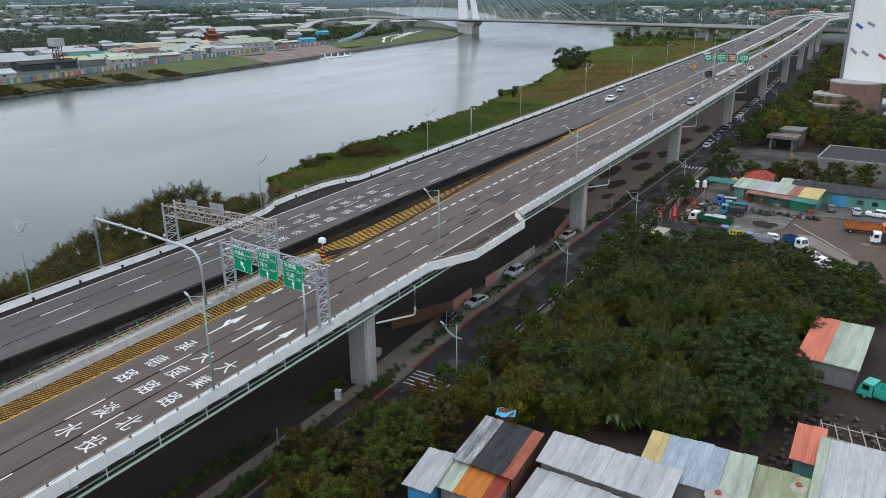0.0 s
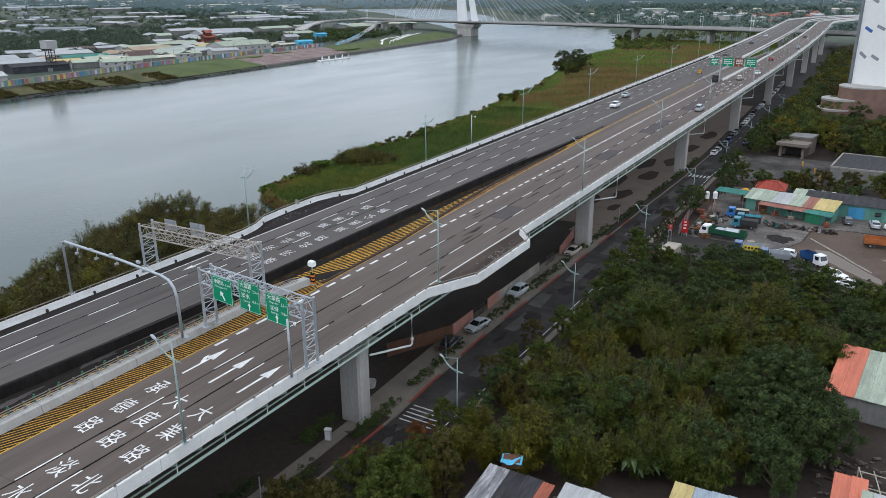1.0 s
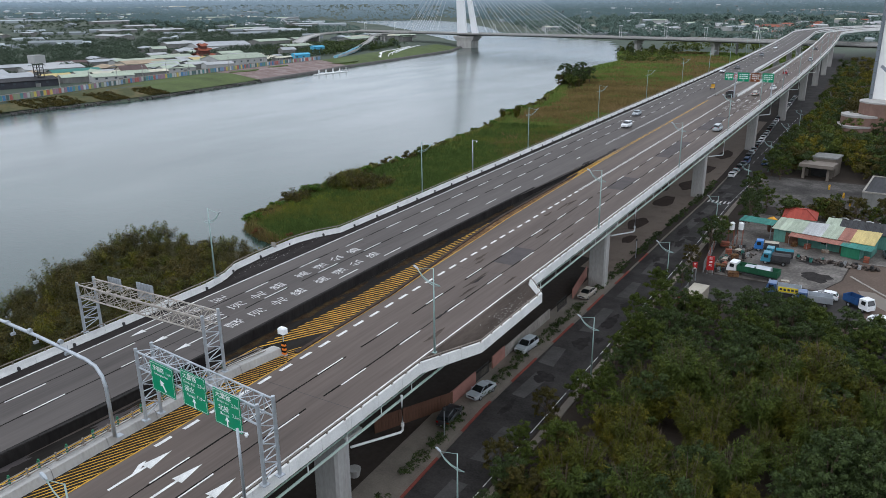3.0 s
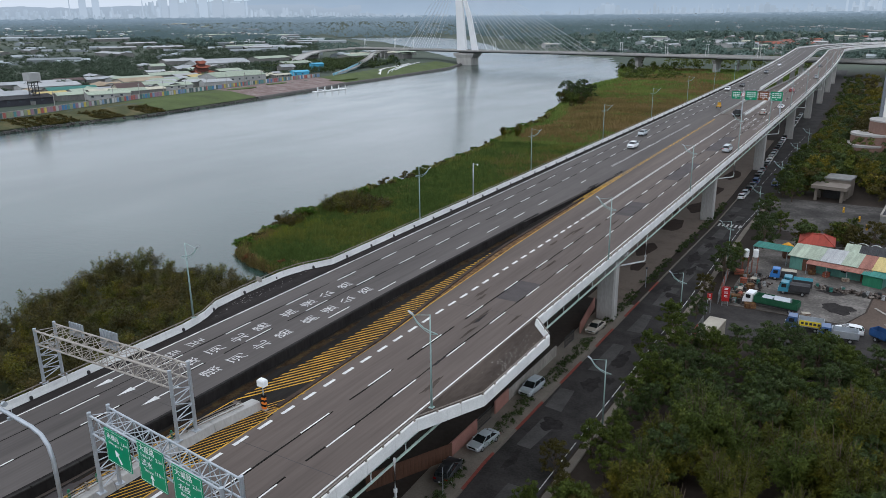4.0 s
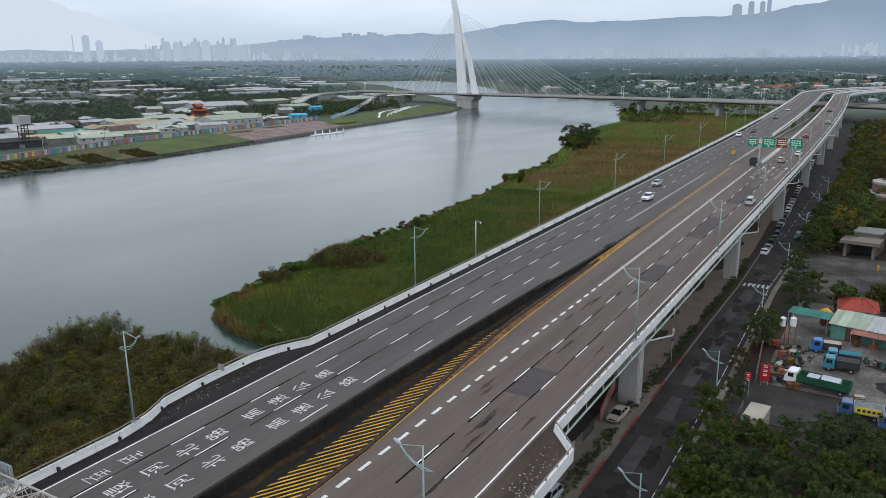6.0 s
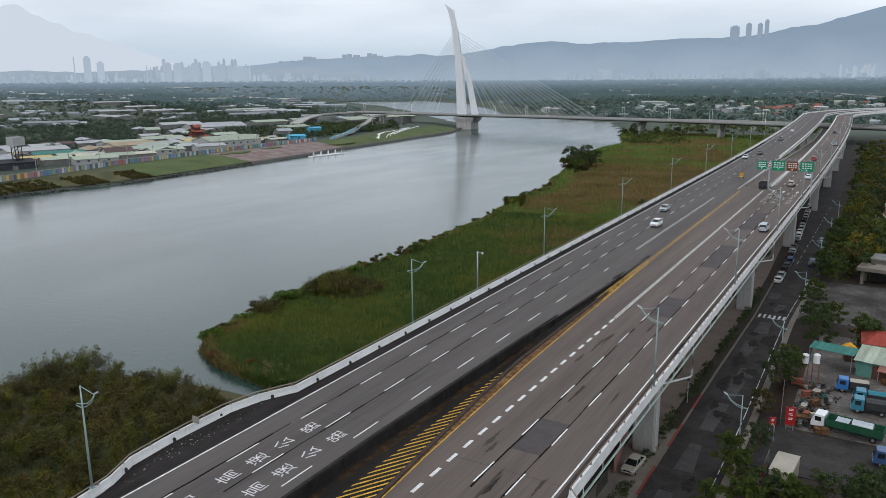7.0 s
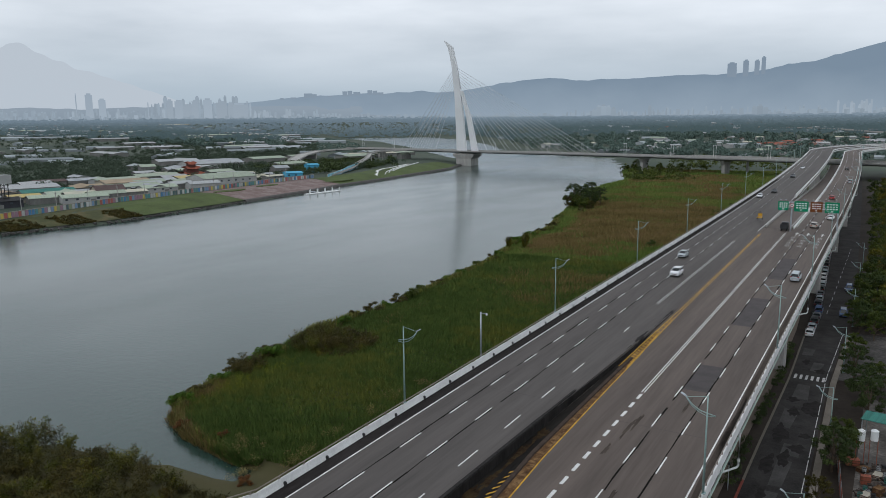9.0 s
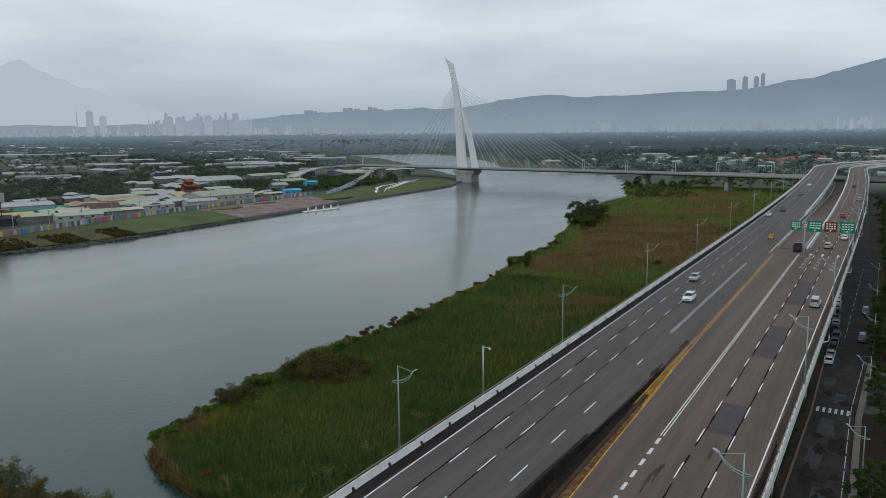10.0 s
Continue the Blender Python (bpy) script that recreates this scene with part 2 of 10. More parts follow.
# ---- ground and water ----
def ground_sheet():
    xs = np.concatenate([np.linspace(-5200, -3300, 10), np.arange(-3250, -980, 45), np.arange(-960, -420, 30), np.arange(-420, -310, 4), np.arange(-310, -130, 20), np.arange(-130, -50, 2.0), np.arange(-50, 100, 5.0), np.arange(100, 400, 30), np.linspace(400, 5200, 18)])
    ys = np.concatenate([np.linspace(-900, -160, 10), np.arange(-140, -60, 8), np.arange(-60, 80, 2.0), np.arange(80, 320, 6.0), np.arange(320, 1400, 20.0), np.arange(1400, 3300, 45), np.linspace(3320, 5200, 20)])
    b = Build()
    b.v = [(float(x), float(y), land(float(x), float(y))) for y in ys for x in xs]
    n = len(xs)
    b.f = [(j * n + i, j * n + i + 1, (j + 1) * n + i + 1, (j + 1) * n + i) for j in range(len(ys) - 1) for i in range(n - 1)]
    ob = part("ground", b, [M["soil"]], smooth=True)
    return tagged(ob, "bare brown earth, grass and marsh on the river banks", "ground", kind="structure")


ground_sheet()
b = Build()
b.quad((-5200, -900, WATER), (300, -900, WATER), (300, 5200, WATER), (-5200, 5200, WATER))
tagged(part("water", b, M["water"]), "calm grey-green river water with faint ripples", "river", kind="structure")

# ---- viaduct decks ----
M["tar"] = material("tar", (0.014, 0.013, 0.012), 0.95, 0.4, 2.0, 12.0, 0.1, spec=0.02)
M["stain"] = material("stain", (0.03, 0.027, 0.026), 0.9, 0.4, 1.2, 6.0, 0.2, spec=0.05)
M["rust_strip"] = material("rust_strip", (0.1, 0.05, 0.018), 0.95, 0.8, 1.6, 9.0, 0.8, second=(0.26, 0.16, 0.07))
M["rail"] = material("rail", (0.22, 0.19, 0.16), 0.6, 0.3, 1.0, 8.0, 0.1, metal=0.3)
M["dark_steel"] = material("dark_steel", (0.05, 0.05, 0.05), 0.6, 0.3, 1.0, 8.0, 0.1, metal=0.4)
M["old_concrete"] = material("old_concrete", (0.27, 0.25, 0.22), 0.9, 0.35, 0.7, 6.0, 0.3, stretch=(1, 1, 0.4))
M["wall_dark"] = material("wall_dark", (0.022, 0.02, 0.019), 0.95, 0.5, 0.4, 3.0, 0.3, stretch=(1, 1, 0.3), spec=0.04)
M["pipe_white"] = material("pipe_white", (0.7, 0.71, 0.7), 0.45, 0.1, 1.0, 8.0, 0.02)
M["galvanised"] = material("galvanised", (0.42, 0.45, 0.48), 0.45, 0.15, 1.5, 10.0, 0.05, metal=0.55)
M["galvanised_rusty"] = material("galvanised_rusty", (0.38, 0.35, 0.31), 0.6, 0.3, 1.2, 8.0, 0.1, metal=0.4)
M["lamp_green"] = material("lamp_green", (0.30, 0.40, 0.38), 0.5, 0.12, 1.0, 8.0, 0.05, metal=0.3)
M["sign_green"] = material("sign_green", (0.004, 0.23, 0.11), 0.4, 0.08, 0.8, 6.0, 0.0)
M["sign_brown"] = material("sign_brown", (0.16, 0.05, 0.012), 0.4, 0.08, 0.8, 6.0, 0.0)
M["sign_white"] = material("sign_white", (0.8, 0.82, 0.82), 0.4, 0.03, 1.0, 6.0, 0.0)
M["orange"] = material("orange", (0.75, 0.2, 0.02), 0.5, 0.15, 1.0, 6.0, 0.0)
M["marker_green"] = material("marker_green", (0.02, 0.14, 0.07), 0.5, 0.2, 2.0, 6.0, 0.0)

M["worn_paint"] = material("worn_paint", (0.5, 0.49, 0.48), 0.75, 0.55, 1.5, 9.0, 0.05)

STATIONS = [-170, -150, -130, -110, -90, -70, -50] + list(range(-40, 575, 20)) + list(range(575, 900, 8))
KINKS = [180.6, -38.5, -35.5, -32, -31.5, -28.5, -24, -17, -16, -13.2, -12.5, -8.7]
YS = sorted(set(STATIONS + KINKS))


def outer_right(y):
    return float(np.interp(y, [-38.5, -31.5, -16, -12.5], [8.3, 11.4, 11.4, 8.3]))


def outer_left(y):
    return float(np.interp(y, [-35.5, -32, -28.5, -24, -17, -13.2, -8.7], [-25.35, -25.9, -27.5, -27.9, -28.1, -27.5, -25.35]))


def inner_left(y):
    return float(np.interp(y, [-130, -90, -60, -40, -12, 8, 36, 60, 180, 250, 575], [-16.0, -13.9, -11.5, -11.4, -11.4, -10.9, -10.1, -9.9, -10.5, -10.2, -9.7]))


def inner_right(y):
    return inner_left(y) if y < 180.3 else float(np.interp(y, [180.6, 575], [-2.9, -2.7]))


def west_up(x, y):
    """The west deck stands higher than the east one, less so where they join."""
    k = min(1.0, max(0.0, (y - 40) / 40)) * min(1.0, max(0.0, (250 - y) / 60 + 1))
    near = min(1.0, max(0.0, (inner_left(y) - x) / 6.0))
    return LEFT_UP * (1 - k + k * near)


def top(x, y):
    """Height of the road surface."""
    return 12.0 + RISE * y + (west_up(x, y) if x < inner_left(y) + 0.01 else 0.0)


def deck(name, x_in, x_out, left, label):
    b = Build()
    sec = []
    for y in YS:
        a, c = sorted((x_in(y), x_out(y)))
        z = 12 + RISE * y
        up = LEFT_UP if left else 0.0
        upc = west_up(c, y) if left else 0.0
        mid = c - 6.0
        upm = west_up(mid, y) if left else 0.0
        sec.append([spot(a, y, z + up), spot(mid, y, z + upm), spot(c, y, z + upc), spot(c, y, z + min(up, upc) - 0.4), spot(a, y, z + up - 0.4)][::-1])
    b.sweep(sec)
    return tagged(part(name, b, M["asphalt_west" if left else "asphalt"]), label, "road deck", kind="structure")


deck("road_deck_east", inner_right, outer_right, False, "worn grey-brown asphalt carriageway on a viaduct")
deck("road_deck_west", inner_left, outer_left, True, "worn grey asphalt carriageway on a raised viaduct")


def girder(name, x0, x1, left):
    """A shallow steel box under a deck, with ribs and a long tube at its open side."""
    g = thing(name, label="pale green steel box girder carrying the viaduct deck", category="girder", kind="structure")
    b = Build()
    sec = []
    for y in YS:
        z = deck_z(y) - (0.45 if left else 0.41)
        a, c = (x0, min(x1, inner_left(y) - 2.0)) if left else (max(x0, inner_right(y) + 0.8), x1)
        sec.append([spot(a, y, z - 2.1), spot(c - 0.8, y, z - 2.1), spot(c, y, z), spot(a, y, z)])
    b.sweep(sec)
    part("box", b, M["green_steel"], g)
    return g


east_girder = girder("girder_1", -6.0, 6.4, False)
girder("girder_2", -22.8, -13.2, True)
rib = Build()
rib.sweep([[(6.0, -0.05, -0.42), (8.4, -0.05, -0.42), (8.4, -0.05, -0.9), (6.0, -0.05, -2.3)], [(6.0, 0.05, -0.42), (8.4, 0.05, -0.42), (8.4, 0.05, -0.9), (6.0, 0.05, -2.3)]])
rib_mesh = rib.mesh("rib", M["green_steel"])
y = -118.0
while y < 300:
    o = part("rib", rib_mesh, None, east_girder)
    o.matrix_basis = pose(*spot(0, y, deck_z(y)))
    y += 2.6
b = Build()
for x, dz in ((8.35, -1.75), (7.0, -2.2)):
    b.tube([spot(x, y, deck_z(y) + dz) for y in range(-170, 575, 15)], 0.13 if x > 8 else 0.08, 6)
part("service_pipe", b, M["green_steel"], east_girder)
strut = Build()
strut.tube([(8.35, 0, -0.5), (8.35, 0, -1.8)], 0.05, 6)
strut_mesh = strut.mesh("hanger", M["pipe_white"])
y = -118.0
while y < 260:
    part("hanger", strut_mesh, None, east_girder).matrix_basis = pose(*spot(0, y, deck_z(y)))
    y += 5.2

# parapets, panel by panel
post = Build()
post.sweep([[(-0.07, -0.09, 0), (0.07, -0.09, 0), (0.07, 0.09, 0), (-0.07, 0.09, 0)], [(-0.04, -0.05, 0.3), (0.07, -0.05, 0.3), (0.07, 0.05, 0.3), (-0.04, 0.05, 0.3)]])
post_mesh = post.mesh("rail_post", M["rail"])
drain = Build()
drain.box(-0.1, -0.14, 0.02, 0.1, 0.14, 0.32)
drain.box(-0.14, -0.1, 0.32, 0.07, 0.1, 0.4)
drain_mesh = drain.mesh("drain_box", M["dark_steel"])


def parapet(name, xf, left, sign, label):
    root = thing(name, label=label, category="parapet", kind="structure")
    cuts = list(np.arange(-170, 560, 4.0))
    for k in KINKS:
        if abs(xf(k - 0.6) - xf(k + 0.6)) > 0.02:
            cuts = [c for c in cuts if abs(c - k) > 1.2] + [k]
    cuts = sorted(float(c) for c in cuts)
    for y0, y1 in zip(cuts, cuts[1:]):
        b = Build()
        sec = []
        for y, e in ((y0, 0.015), (y1, -0.015)):
            x, z = xf(y), deck_z(y, left)
            prof = [(0.02, -0.42), (0.34, -0.42), (0.34, 0.78), (0.14, 0.82), (0.10, 0.4), (0.0, 0.05)]
            sec.append([spot(x + sign * (px - 0.0), y + e, z + pz) for px, pz in prof][::int(sign)])
        b.sweep(sec)
        part("panel", b, M["parapet"], root)
    far = Build()
    sec = []
    for y in [yy for yy in YS if yy >= 550]:
        x, z = xf(y), deck_z(y, left)
        sec.append([spot(x + sign * px, y, z + pz) for px, pz in ((0.02, -0.85), (0.34, -0.85), (0.34, 0.8), (0.1, 0.8))][::int(sign)])
    far.sweep(sec)
    part("panel", far, M["parapet"], root)
    r = Build()
    r.tube([spot(xf(y) + sign * 0.24, y, deck_z(y, left) + 1.1) for y in YS if y < 640], 0.06, 6)
    part("handrail", r, M["rail"], root, "brown-grey steel handrail")
    y = -118.0
    while y < 240:
        o = part("rail_post", post_mesh, None, root)
        o.matrix_basis = pose(xf(y) + sign * 0.24, y, deck_z(y, left) + 0.79)
        y += 2.4 if not left else 3.4
    y = -114.4
    while y < 260:
        o = part("drain_box", drain_mesh, None, root)
        o.matrix_basis = pose(xf(y) - sign * 0.02, y, deck_z(y, left))
        y += 6.06
    return root


parapet("parapet_east", outer_right, False, 1, "white concrete parapet panels with a steel handrail, kinked round a lay-by")
parapet("parapet_west", outer_left, True, -1, "white concrete parapet panels with a steel handrail beside the river")

# inner parapets where the carriageways part
for nm, xf, lf in (("parapet_split_1", lambda y: inner_left(y) - 0.25, True), ("parapet_split_2", lambda y: inner_right(y) + 0.25, False)):
    b = Build()
    sec = []
    for y in [yy for yy in YS if yy >= (250 if lf else 180.6)]:
        x, z = xf(y), deck_z(y, lf)
        sec.append([spot(x - 0.2, y, z - 1.2), spot(x + 0.2, y, z - 1.2), spot(x + 0.13, y, z + 0.6), spot(x - 0.13, y, z + 0.6)])
    b.sweep(sec)
    tagged(part(nm, b, M["parapet"]), "white concrete parapet where the carriageways part", "parapet", kind="structure")

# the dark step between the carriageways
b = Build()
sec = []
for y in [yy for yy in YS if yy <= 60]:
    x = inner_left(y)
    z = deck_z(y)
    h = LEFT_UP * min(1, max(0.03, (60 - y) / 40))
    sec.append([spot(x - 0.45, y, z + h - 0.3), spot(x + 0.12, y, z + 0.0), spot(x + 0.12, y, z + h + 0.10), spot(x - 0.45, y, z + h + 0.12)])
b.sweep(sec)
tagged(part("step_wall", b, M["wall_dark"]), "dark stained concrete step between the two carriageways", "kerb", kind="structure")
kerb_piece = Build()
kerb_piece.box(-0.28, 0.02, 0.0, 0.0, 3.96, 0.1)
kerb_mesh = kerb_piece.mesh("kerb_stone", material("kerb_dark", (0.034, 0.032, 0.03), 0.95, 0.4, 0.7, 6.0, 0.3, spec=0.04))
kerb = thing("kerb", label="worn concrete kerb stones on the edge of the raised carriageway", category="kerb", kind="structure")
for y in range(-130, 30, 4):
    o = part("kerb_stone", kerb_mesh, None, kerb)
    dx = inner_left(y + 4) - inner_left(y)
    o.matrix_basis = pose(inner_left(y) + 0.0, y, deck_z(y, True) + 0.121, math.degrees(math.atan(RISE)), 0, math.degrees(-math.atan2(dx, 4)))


def sheet(name, xl, xr, ys, up, mat, label, category="road surface"):
    b = Build()
    for y0, y1 in zip(ys, ys[1:]):
        b.quad(*[spot(x, y, top(x, y) + up) for x, y in ((xl(y0), y0), (xr(y0), y0), (xr(y1), y1), (xl(y1), y1))])
    return tagged(part(name, b, mat), label, category, kind="structure")


lin = lambda pts: (lambda y: float(np.interp(y, [p[0] for p in pts], [p[1] for p in pts])))
hatch_l = lin([(-130, -10.4), (-48, -9.9), (-30, -8.95), (-10, -9.1), (5, -9.1), (19, -9.2), (34, -9.35), (62, -9.4)])
hatch_r = lin([(-43, -5.2), (-24, -5.7), (-10.7, -7.0), (1.7, -8.2), (13.6, -9.0), (34, -9.2), (62, -9.3)])
kerb_r = lin([(-43, -4.6), (-24, -5.2), (-12, -6.1), (3, -6.8), (13, -7.4), (31, -7.9), (50, -8.3), (62, -8.9)])
STRIP = [-150, -130, -110, -90, -75, -60, -48, -36, -24, -10.7, 1.7, 13.6, 26, 34, 48, 58]
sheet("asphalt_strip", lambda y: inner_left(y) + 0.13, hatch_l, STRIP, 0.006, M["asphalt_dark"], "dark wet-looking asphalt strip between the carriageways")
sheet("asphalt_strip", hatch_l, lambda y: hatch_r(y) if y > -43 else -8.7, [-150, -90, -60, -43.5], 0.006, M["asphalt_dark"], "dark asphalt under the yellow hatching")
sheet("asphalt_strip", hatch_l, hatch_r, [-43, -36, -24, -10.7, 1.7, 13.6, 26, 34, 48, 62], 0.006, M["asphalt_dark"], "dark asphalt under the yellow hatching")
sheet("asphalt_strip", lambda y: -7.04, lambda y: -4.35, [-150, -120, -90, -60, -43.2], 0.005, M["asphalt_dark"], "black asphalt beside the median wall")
sheet("debris_strip", lambda y: hatch_r(y) + 0.02, kerb_r, [-43, -36, -24, -10.7, 1.7, 13.6, 26, 34, 48, 62], 0.008, M["rust_strip"], "rust-brown debris strip beside the median", "debris")
b = Build()
sec = [[spot(hatch_r(y) + dx, y, deck_z(y) + dz) for dx, dz in ((-0.02, 0.0), (0.52, 0.0), (0.46, 0.17), (0.04, 0.17))] for y in (-42, -36, -24, -10.7, 1.7, 13.6, 26, 34, 48)]
b.sweep(sec)
tagged(part("median_kerb", b, material("rusty_kerb", (0.045, 0.03, 0.022), 0.9, 0.6, 0.8, 6.0, 0.4)), "low dark rusty kerb along the hatched median", "kerb", kind="structure")


def hatching(xl, xr, y0, y1, run, step, width):
    """Yellow stripes, each from one border to the other."""
    h = thing("hatching", label="yellow diagonal hatching painted on the median", category="road marking", kind="structure")
    y = y0
    while y < y1:
        a, c = xl(y) + 0.08, xr(y) - 0.08
        if c - a > 0.25:
            ye = y + run * (c - a)
            b = Build()
            b.quad(*[spot(x, yy, deck_z(yy) + 0.011) for x, yy in ((a, y), (c, ye), (c, ye + width), (a, y + width))])
            part("stripe", b, M["yellow_paint"], h)
        y += step
    return h


hatching(hatch_l, hatch_r, -43, 44, 1.7, 1.2, 0.4)
hatching(lambda y: -7.0, lambda y: -4.45, -118, -43, 2.2, 1.0, 0.27)
hatching(hatch_l, lambda y: -8.75, -118, -50, 2.2, 1.1, 0.27)


def solid(xf, ys, width, mat, name, label, up=0.010):
    b = Build()
    for y0, y1 in zip(ys, ys[1:]):
        b.quad(*[spot(x, y, top(x, y) + up) for x, y in ((xf(y0) - width / 2, y0), (xf(y0) + width / 2, y0), (xf(y1) + width / 2, y1), (xf(y1) - width / 2, y1))])
    return tagged(part(name, b, mat), label, "road marking", kind="structure")


FAR = list(range(60, 575, 25)) + list(range(575, 880, 10))
NEAR = [-160, -120, -80, -40, -20, 0, 20, 40]
for xf, ys, w in ((hatch_l, [-150, -90, -60, -43], 0.14), (lambda y: -4.4, [-150, -100, -44], 0.16), (kerb_r, [-44, -24, -12, 3, 13, 31, 50, 62], 0.14)):
    solid(xf, ys, w, M["yellow_paint"], "yellow_line", "yellow line along the median", 0.014)
gore_half = lin([(44, 0.55), (56, 0.5), (80, 0.2), (168, 0.16)])
gore_mid = lambda y: -9.05 - 0.006 * (y - 62)
for sg in (-1, 1):
    solid(lambda y: gore_mid(y) + sg * gore_half(y), [44, 50, 56, 62, 68, 74, 80, 100, 140, 168], 0.13, M["yellow_paint"], "yellow_line", "double yellow line between the carriageways", 0.014)
hatching(lambda y: gore_mid(y) - gore_half(y), lambda y: gore_mid(y) + gore_half(y), 45, 72, 1.7, 1.0, 0.3)
solid(lambda y: 7.15, NEAR + FAR, 0.17, M["white_paint"], "edge_line", "white edge line along the carriageway")
solid(lambda y: -23.66, NEAR + FAR, 0.17, M["white_paint"], "edge_line", "white edge line along the carriageway beside the river")
for dx in (-0.16, 0.16):
    solid(lambda y: -3.75 + dx, [36, 80, 120, 172], 0.13, M["white_paint"], "solid_line", "double white lane line")
    solid(lambda y: -13.4 + dx, [75, 120, 150], 0.1, M["worn_paint"], "solid_line", "double white lane line")
solid(lambda y: -10.9 + (y - 172) * 0.002, [172, 220, 280, 330] + FAR[12:], 0.17, M["white_paint"], "edge_line", "white edge line beside the parapet")
solid(lambda y: -2.2, [184, 230, 290, 330] + FAR[12:], 0.17, M["white_paint"], "edge_line", "white edge line at the parting")


def dashes(x, anchor, y0, y1, width=0.15, length=4.0, period=10.1, label="white broken lane line painted on asphalt"):
    line = thing("lane_line", label=label, category="road marking", kind="structure")
    b = Build()
    b.box(-width / 2, 0, 0.004, width / 2, length, 0.014)
    me = b.mesh("dash", M["white_paint"])
    y = anchor - period * math.floor((anchor - y0) / period)
    while y < y1:
        o = part("dash", me, None, line)
        (px, py), (qx, qy) = along(x, y), along(x, y + length)
        o.matrix_basis = pose(px, py, top(x, y), math.degrees(math.atan(RISE)), 0, math.degrees(-math.atan2(qx - px, qy - py)))
        y += period
    return line


for x, an, y0, y1 in ((0.05, -4.0, -120, 620), (3.5, -4.6, -120, 620), (-20.5, 16.7, -120, 620), (-17.0, 16.4, -120, 620), (-13.15, 16.0, -27, 74)):
    dashes(x, an, y0, y1)
dashes(-3.75, 0.0, -62, 35.5, 0.36, 1.7, 3.05, "short thick white broken line on asphalt")

# dark sealed seams beside the lane lines
rs = random.Random(4)
for x in (0.2, 3.38, -20.68, -16.85):
    pts = list(np.arange(-150, 330, 2.5))
    wob = [x + rs.uniform(-0.05, 0.05) for _ in pts]
    b = Build()
    for i in range(len(pts) - 1):
        if rs.random() < 0.93:
            w = rs.uniform(0.05, 0.12)
            y0, y1 = float(pts[i]), float(pts[i + 1])
            b.quad(*[spot(xx, yy, top(xx, yy) + 0.0075) for xx, yy in ((wob[i] - w, y0), (wob[i] + w, y0), (wob[i + 1] + w, y1), (wob[i + 1] - w, y1))])
    tagged(part("seam", b, M["tar"]), "dark tar-sealed seam along a lane line", "road seam", kind="structure")
for y in (-122, -85, -48, -11, 26, 63, 100, 137, 174, 211, 248):
    for x0, x1 in ((-4.2, 8.2), (-25.2, -11.6)):
        if x0 < -20 and 60 < y < 250:
            x1 = -10.6
        b = Build()
        b.quad(*[spot(xx, yy, top(xx, yy) + 0.0025) for xx, yy in ((x0, y - 0.04), (x1, y - 0.04), (x1, y + 0.04), (x0, y + 0.04))])
        tagged(part("expansion_joint", b, M["patch"]), "dark expansion joint across the deck", "road joint", kind="structure")

# repaired patches and stains
for x0, x1, y0, y1 in ((0.2, 3.4, 39.5, 50.0), (0.2, 3.4, -7.0, 0.4), (0.2, 3.4, 72, 92), (0.2, 3.4, 110, 134)):
    b = Build()
    b.quad(*[spot(xx, yy, top(xx, yy) + 0.004) for xx, yy in ((x0, y0), (x1, y0), (x1, y1), (x0, y1))])
    tagged(part("road_patch", b, M["patch"]), "darker rectangular asphalt repair patch", "road patch", kind="structure")


# dark dirty gutters between the edge lines and the parapets
M["gutter"] = material("gutter", (0.028, 0.025, 0.024), 0.95, 0.45, 0.5, 5.0, 0.2, stretch=(1, 0.2, 1), spec=0.03)
M["gutter_brown"] = material("gutter_brown", (0.062, 0.05, 0.042), 0.85, 0.4, 0.5, 5.0, 0.2, stretch=(1, 0.2, 1), spec=0.03)
for xa, xb, mt, lb, sd in ((lambda y: outer_left(y) + 0.02, -23.86, "gutter", "dark damp gutter beside the riverside parapet", 1), (lambda y: outer_right(y) - 0.02, 7.45, "gutter_brown", "brown dirty gutter beside the parapet", 2)):
    b = Build()
    ys_ = sorted(set(list(np.arange(-150.0, -40, 3)) + KINKS[1:] + list(np.arange(-36.5, -9, 2.1)) + list(np.arange(-8.0, 330, 3))))
    edge_ = [xb + 0.22 * noise.noise((y * 0.13, sd, 0)) + 0.1 * noise.noise((y * 0.7, sd, 3)) for y in ys_]
    for (y0, e0), (y1, e1) in zip(zip(ys_, edge_), zip(ys_[1:], edge_[1:])):
        b.quad(*[spot(x, y, top(x, y) + 0.009) for x, y in ((xa(y0), y0), (e0, y0), (e1, y1), (xa(y1), y1))][::1 if sd == 1 else -1])
    tagged(part("gutter", b, M[mt]), lb, "gutter", kind="structure")


def blot(cx, cy, rx, ry, up, seed, left, mat="stain", label="dark uneven dirt stain on the asphalt"):
    r = random.Random(seed)
    b = Build()
    n = 46
    ph = [r.uniform(0, 6.28) for _ in range(5)]
    ring = []
    for i in range(n):
        a = 2 * math.pi * i / n
        k = 1 + 0.22 * math.sin(3 * a + ph[0]) + 0.16 * math.sin(7 * a + ph[1]) + 0.12 * math.sin(13 * a + ph[2]) + r.uniform(-0.08, 0.08)
        x, y = cx + rx * k * math.cos(a), cy + ry * k * math.sin(a)
        ring.append((x, y, (top(x, y) if y > 38 else 12 + RISE * y + (LEFT_UP if left else 0)) + up))
    b.face(ring)
    return tagged(part("stain", b, M[mat]), label, "stain", kind="structure")


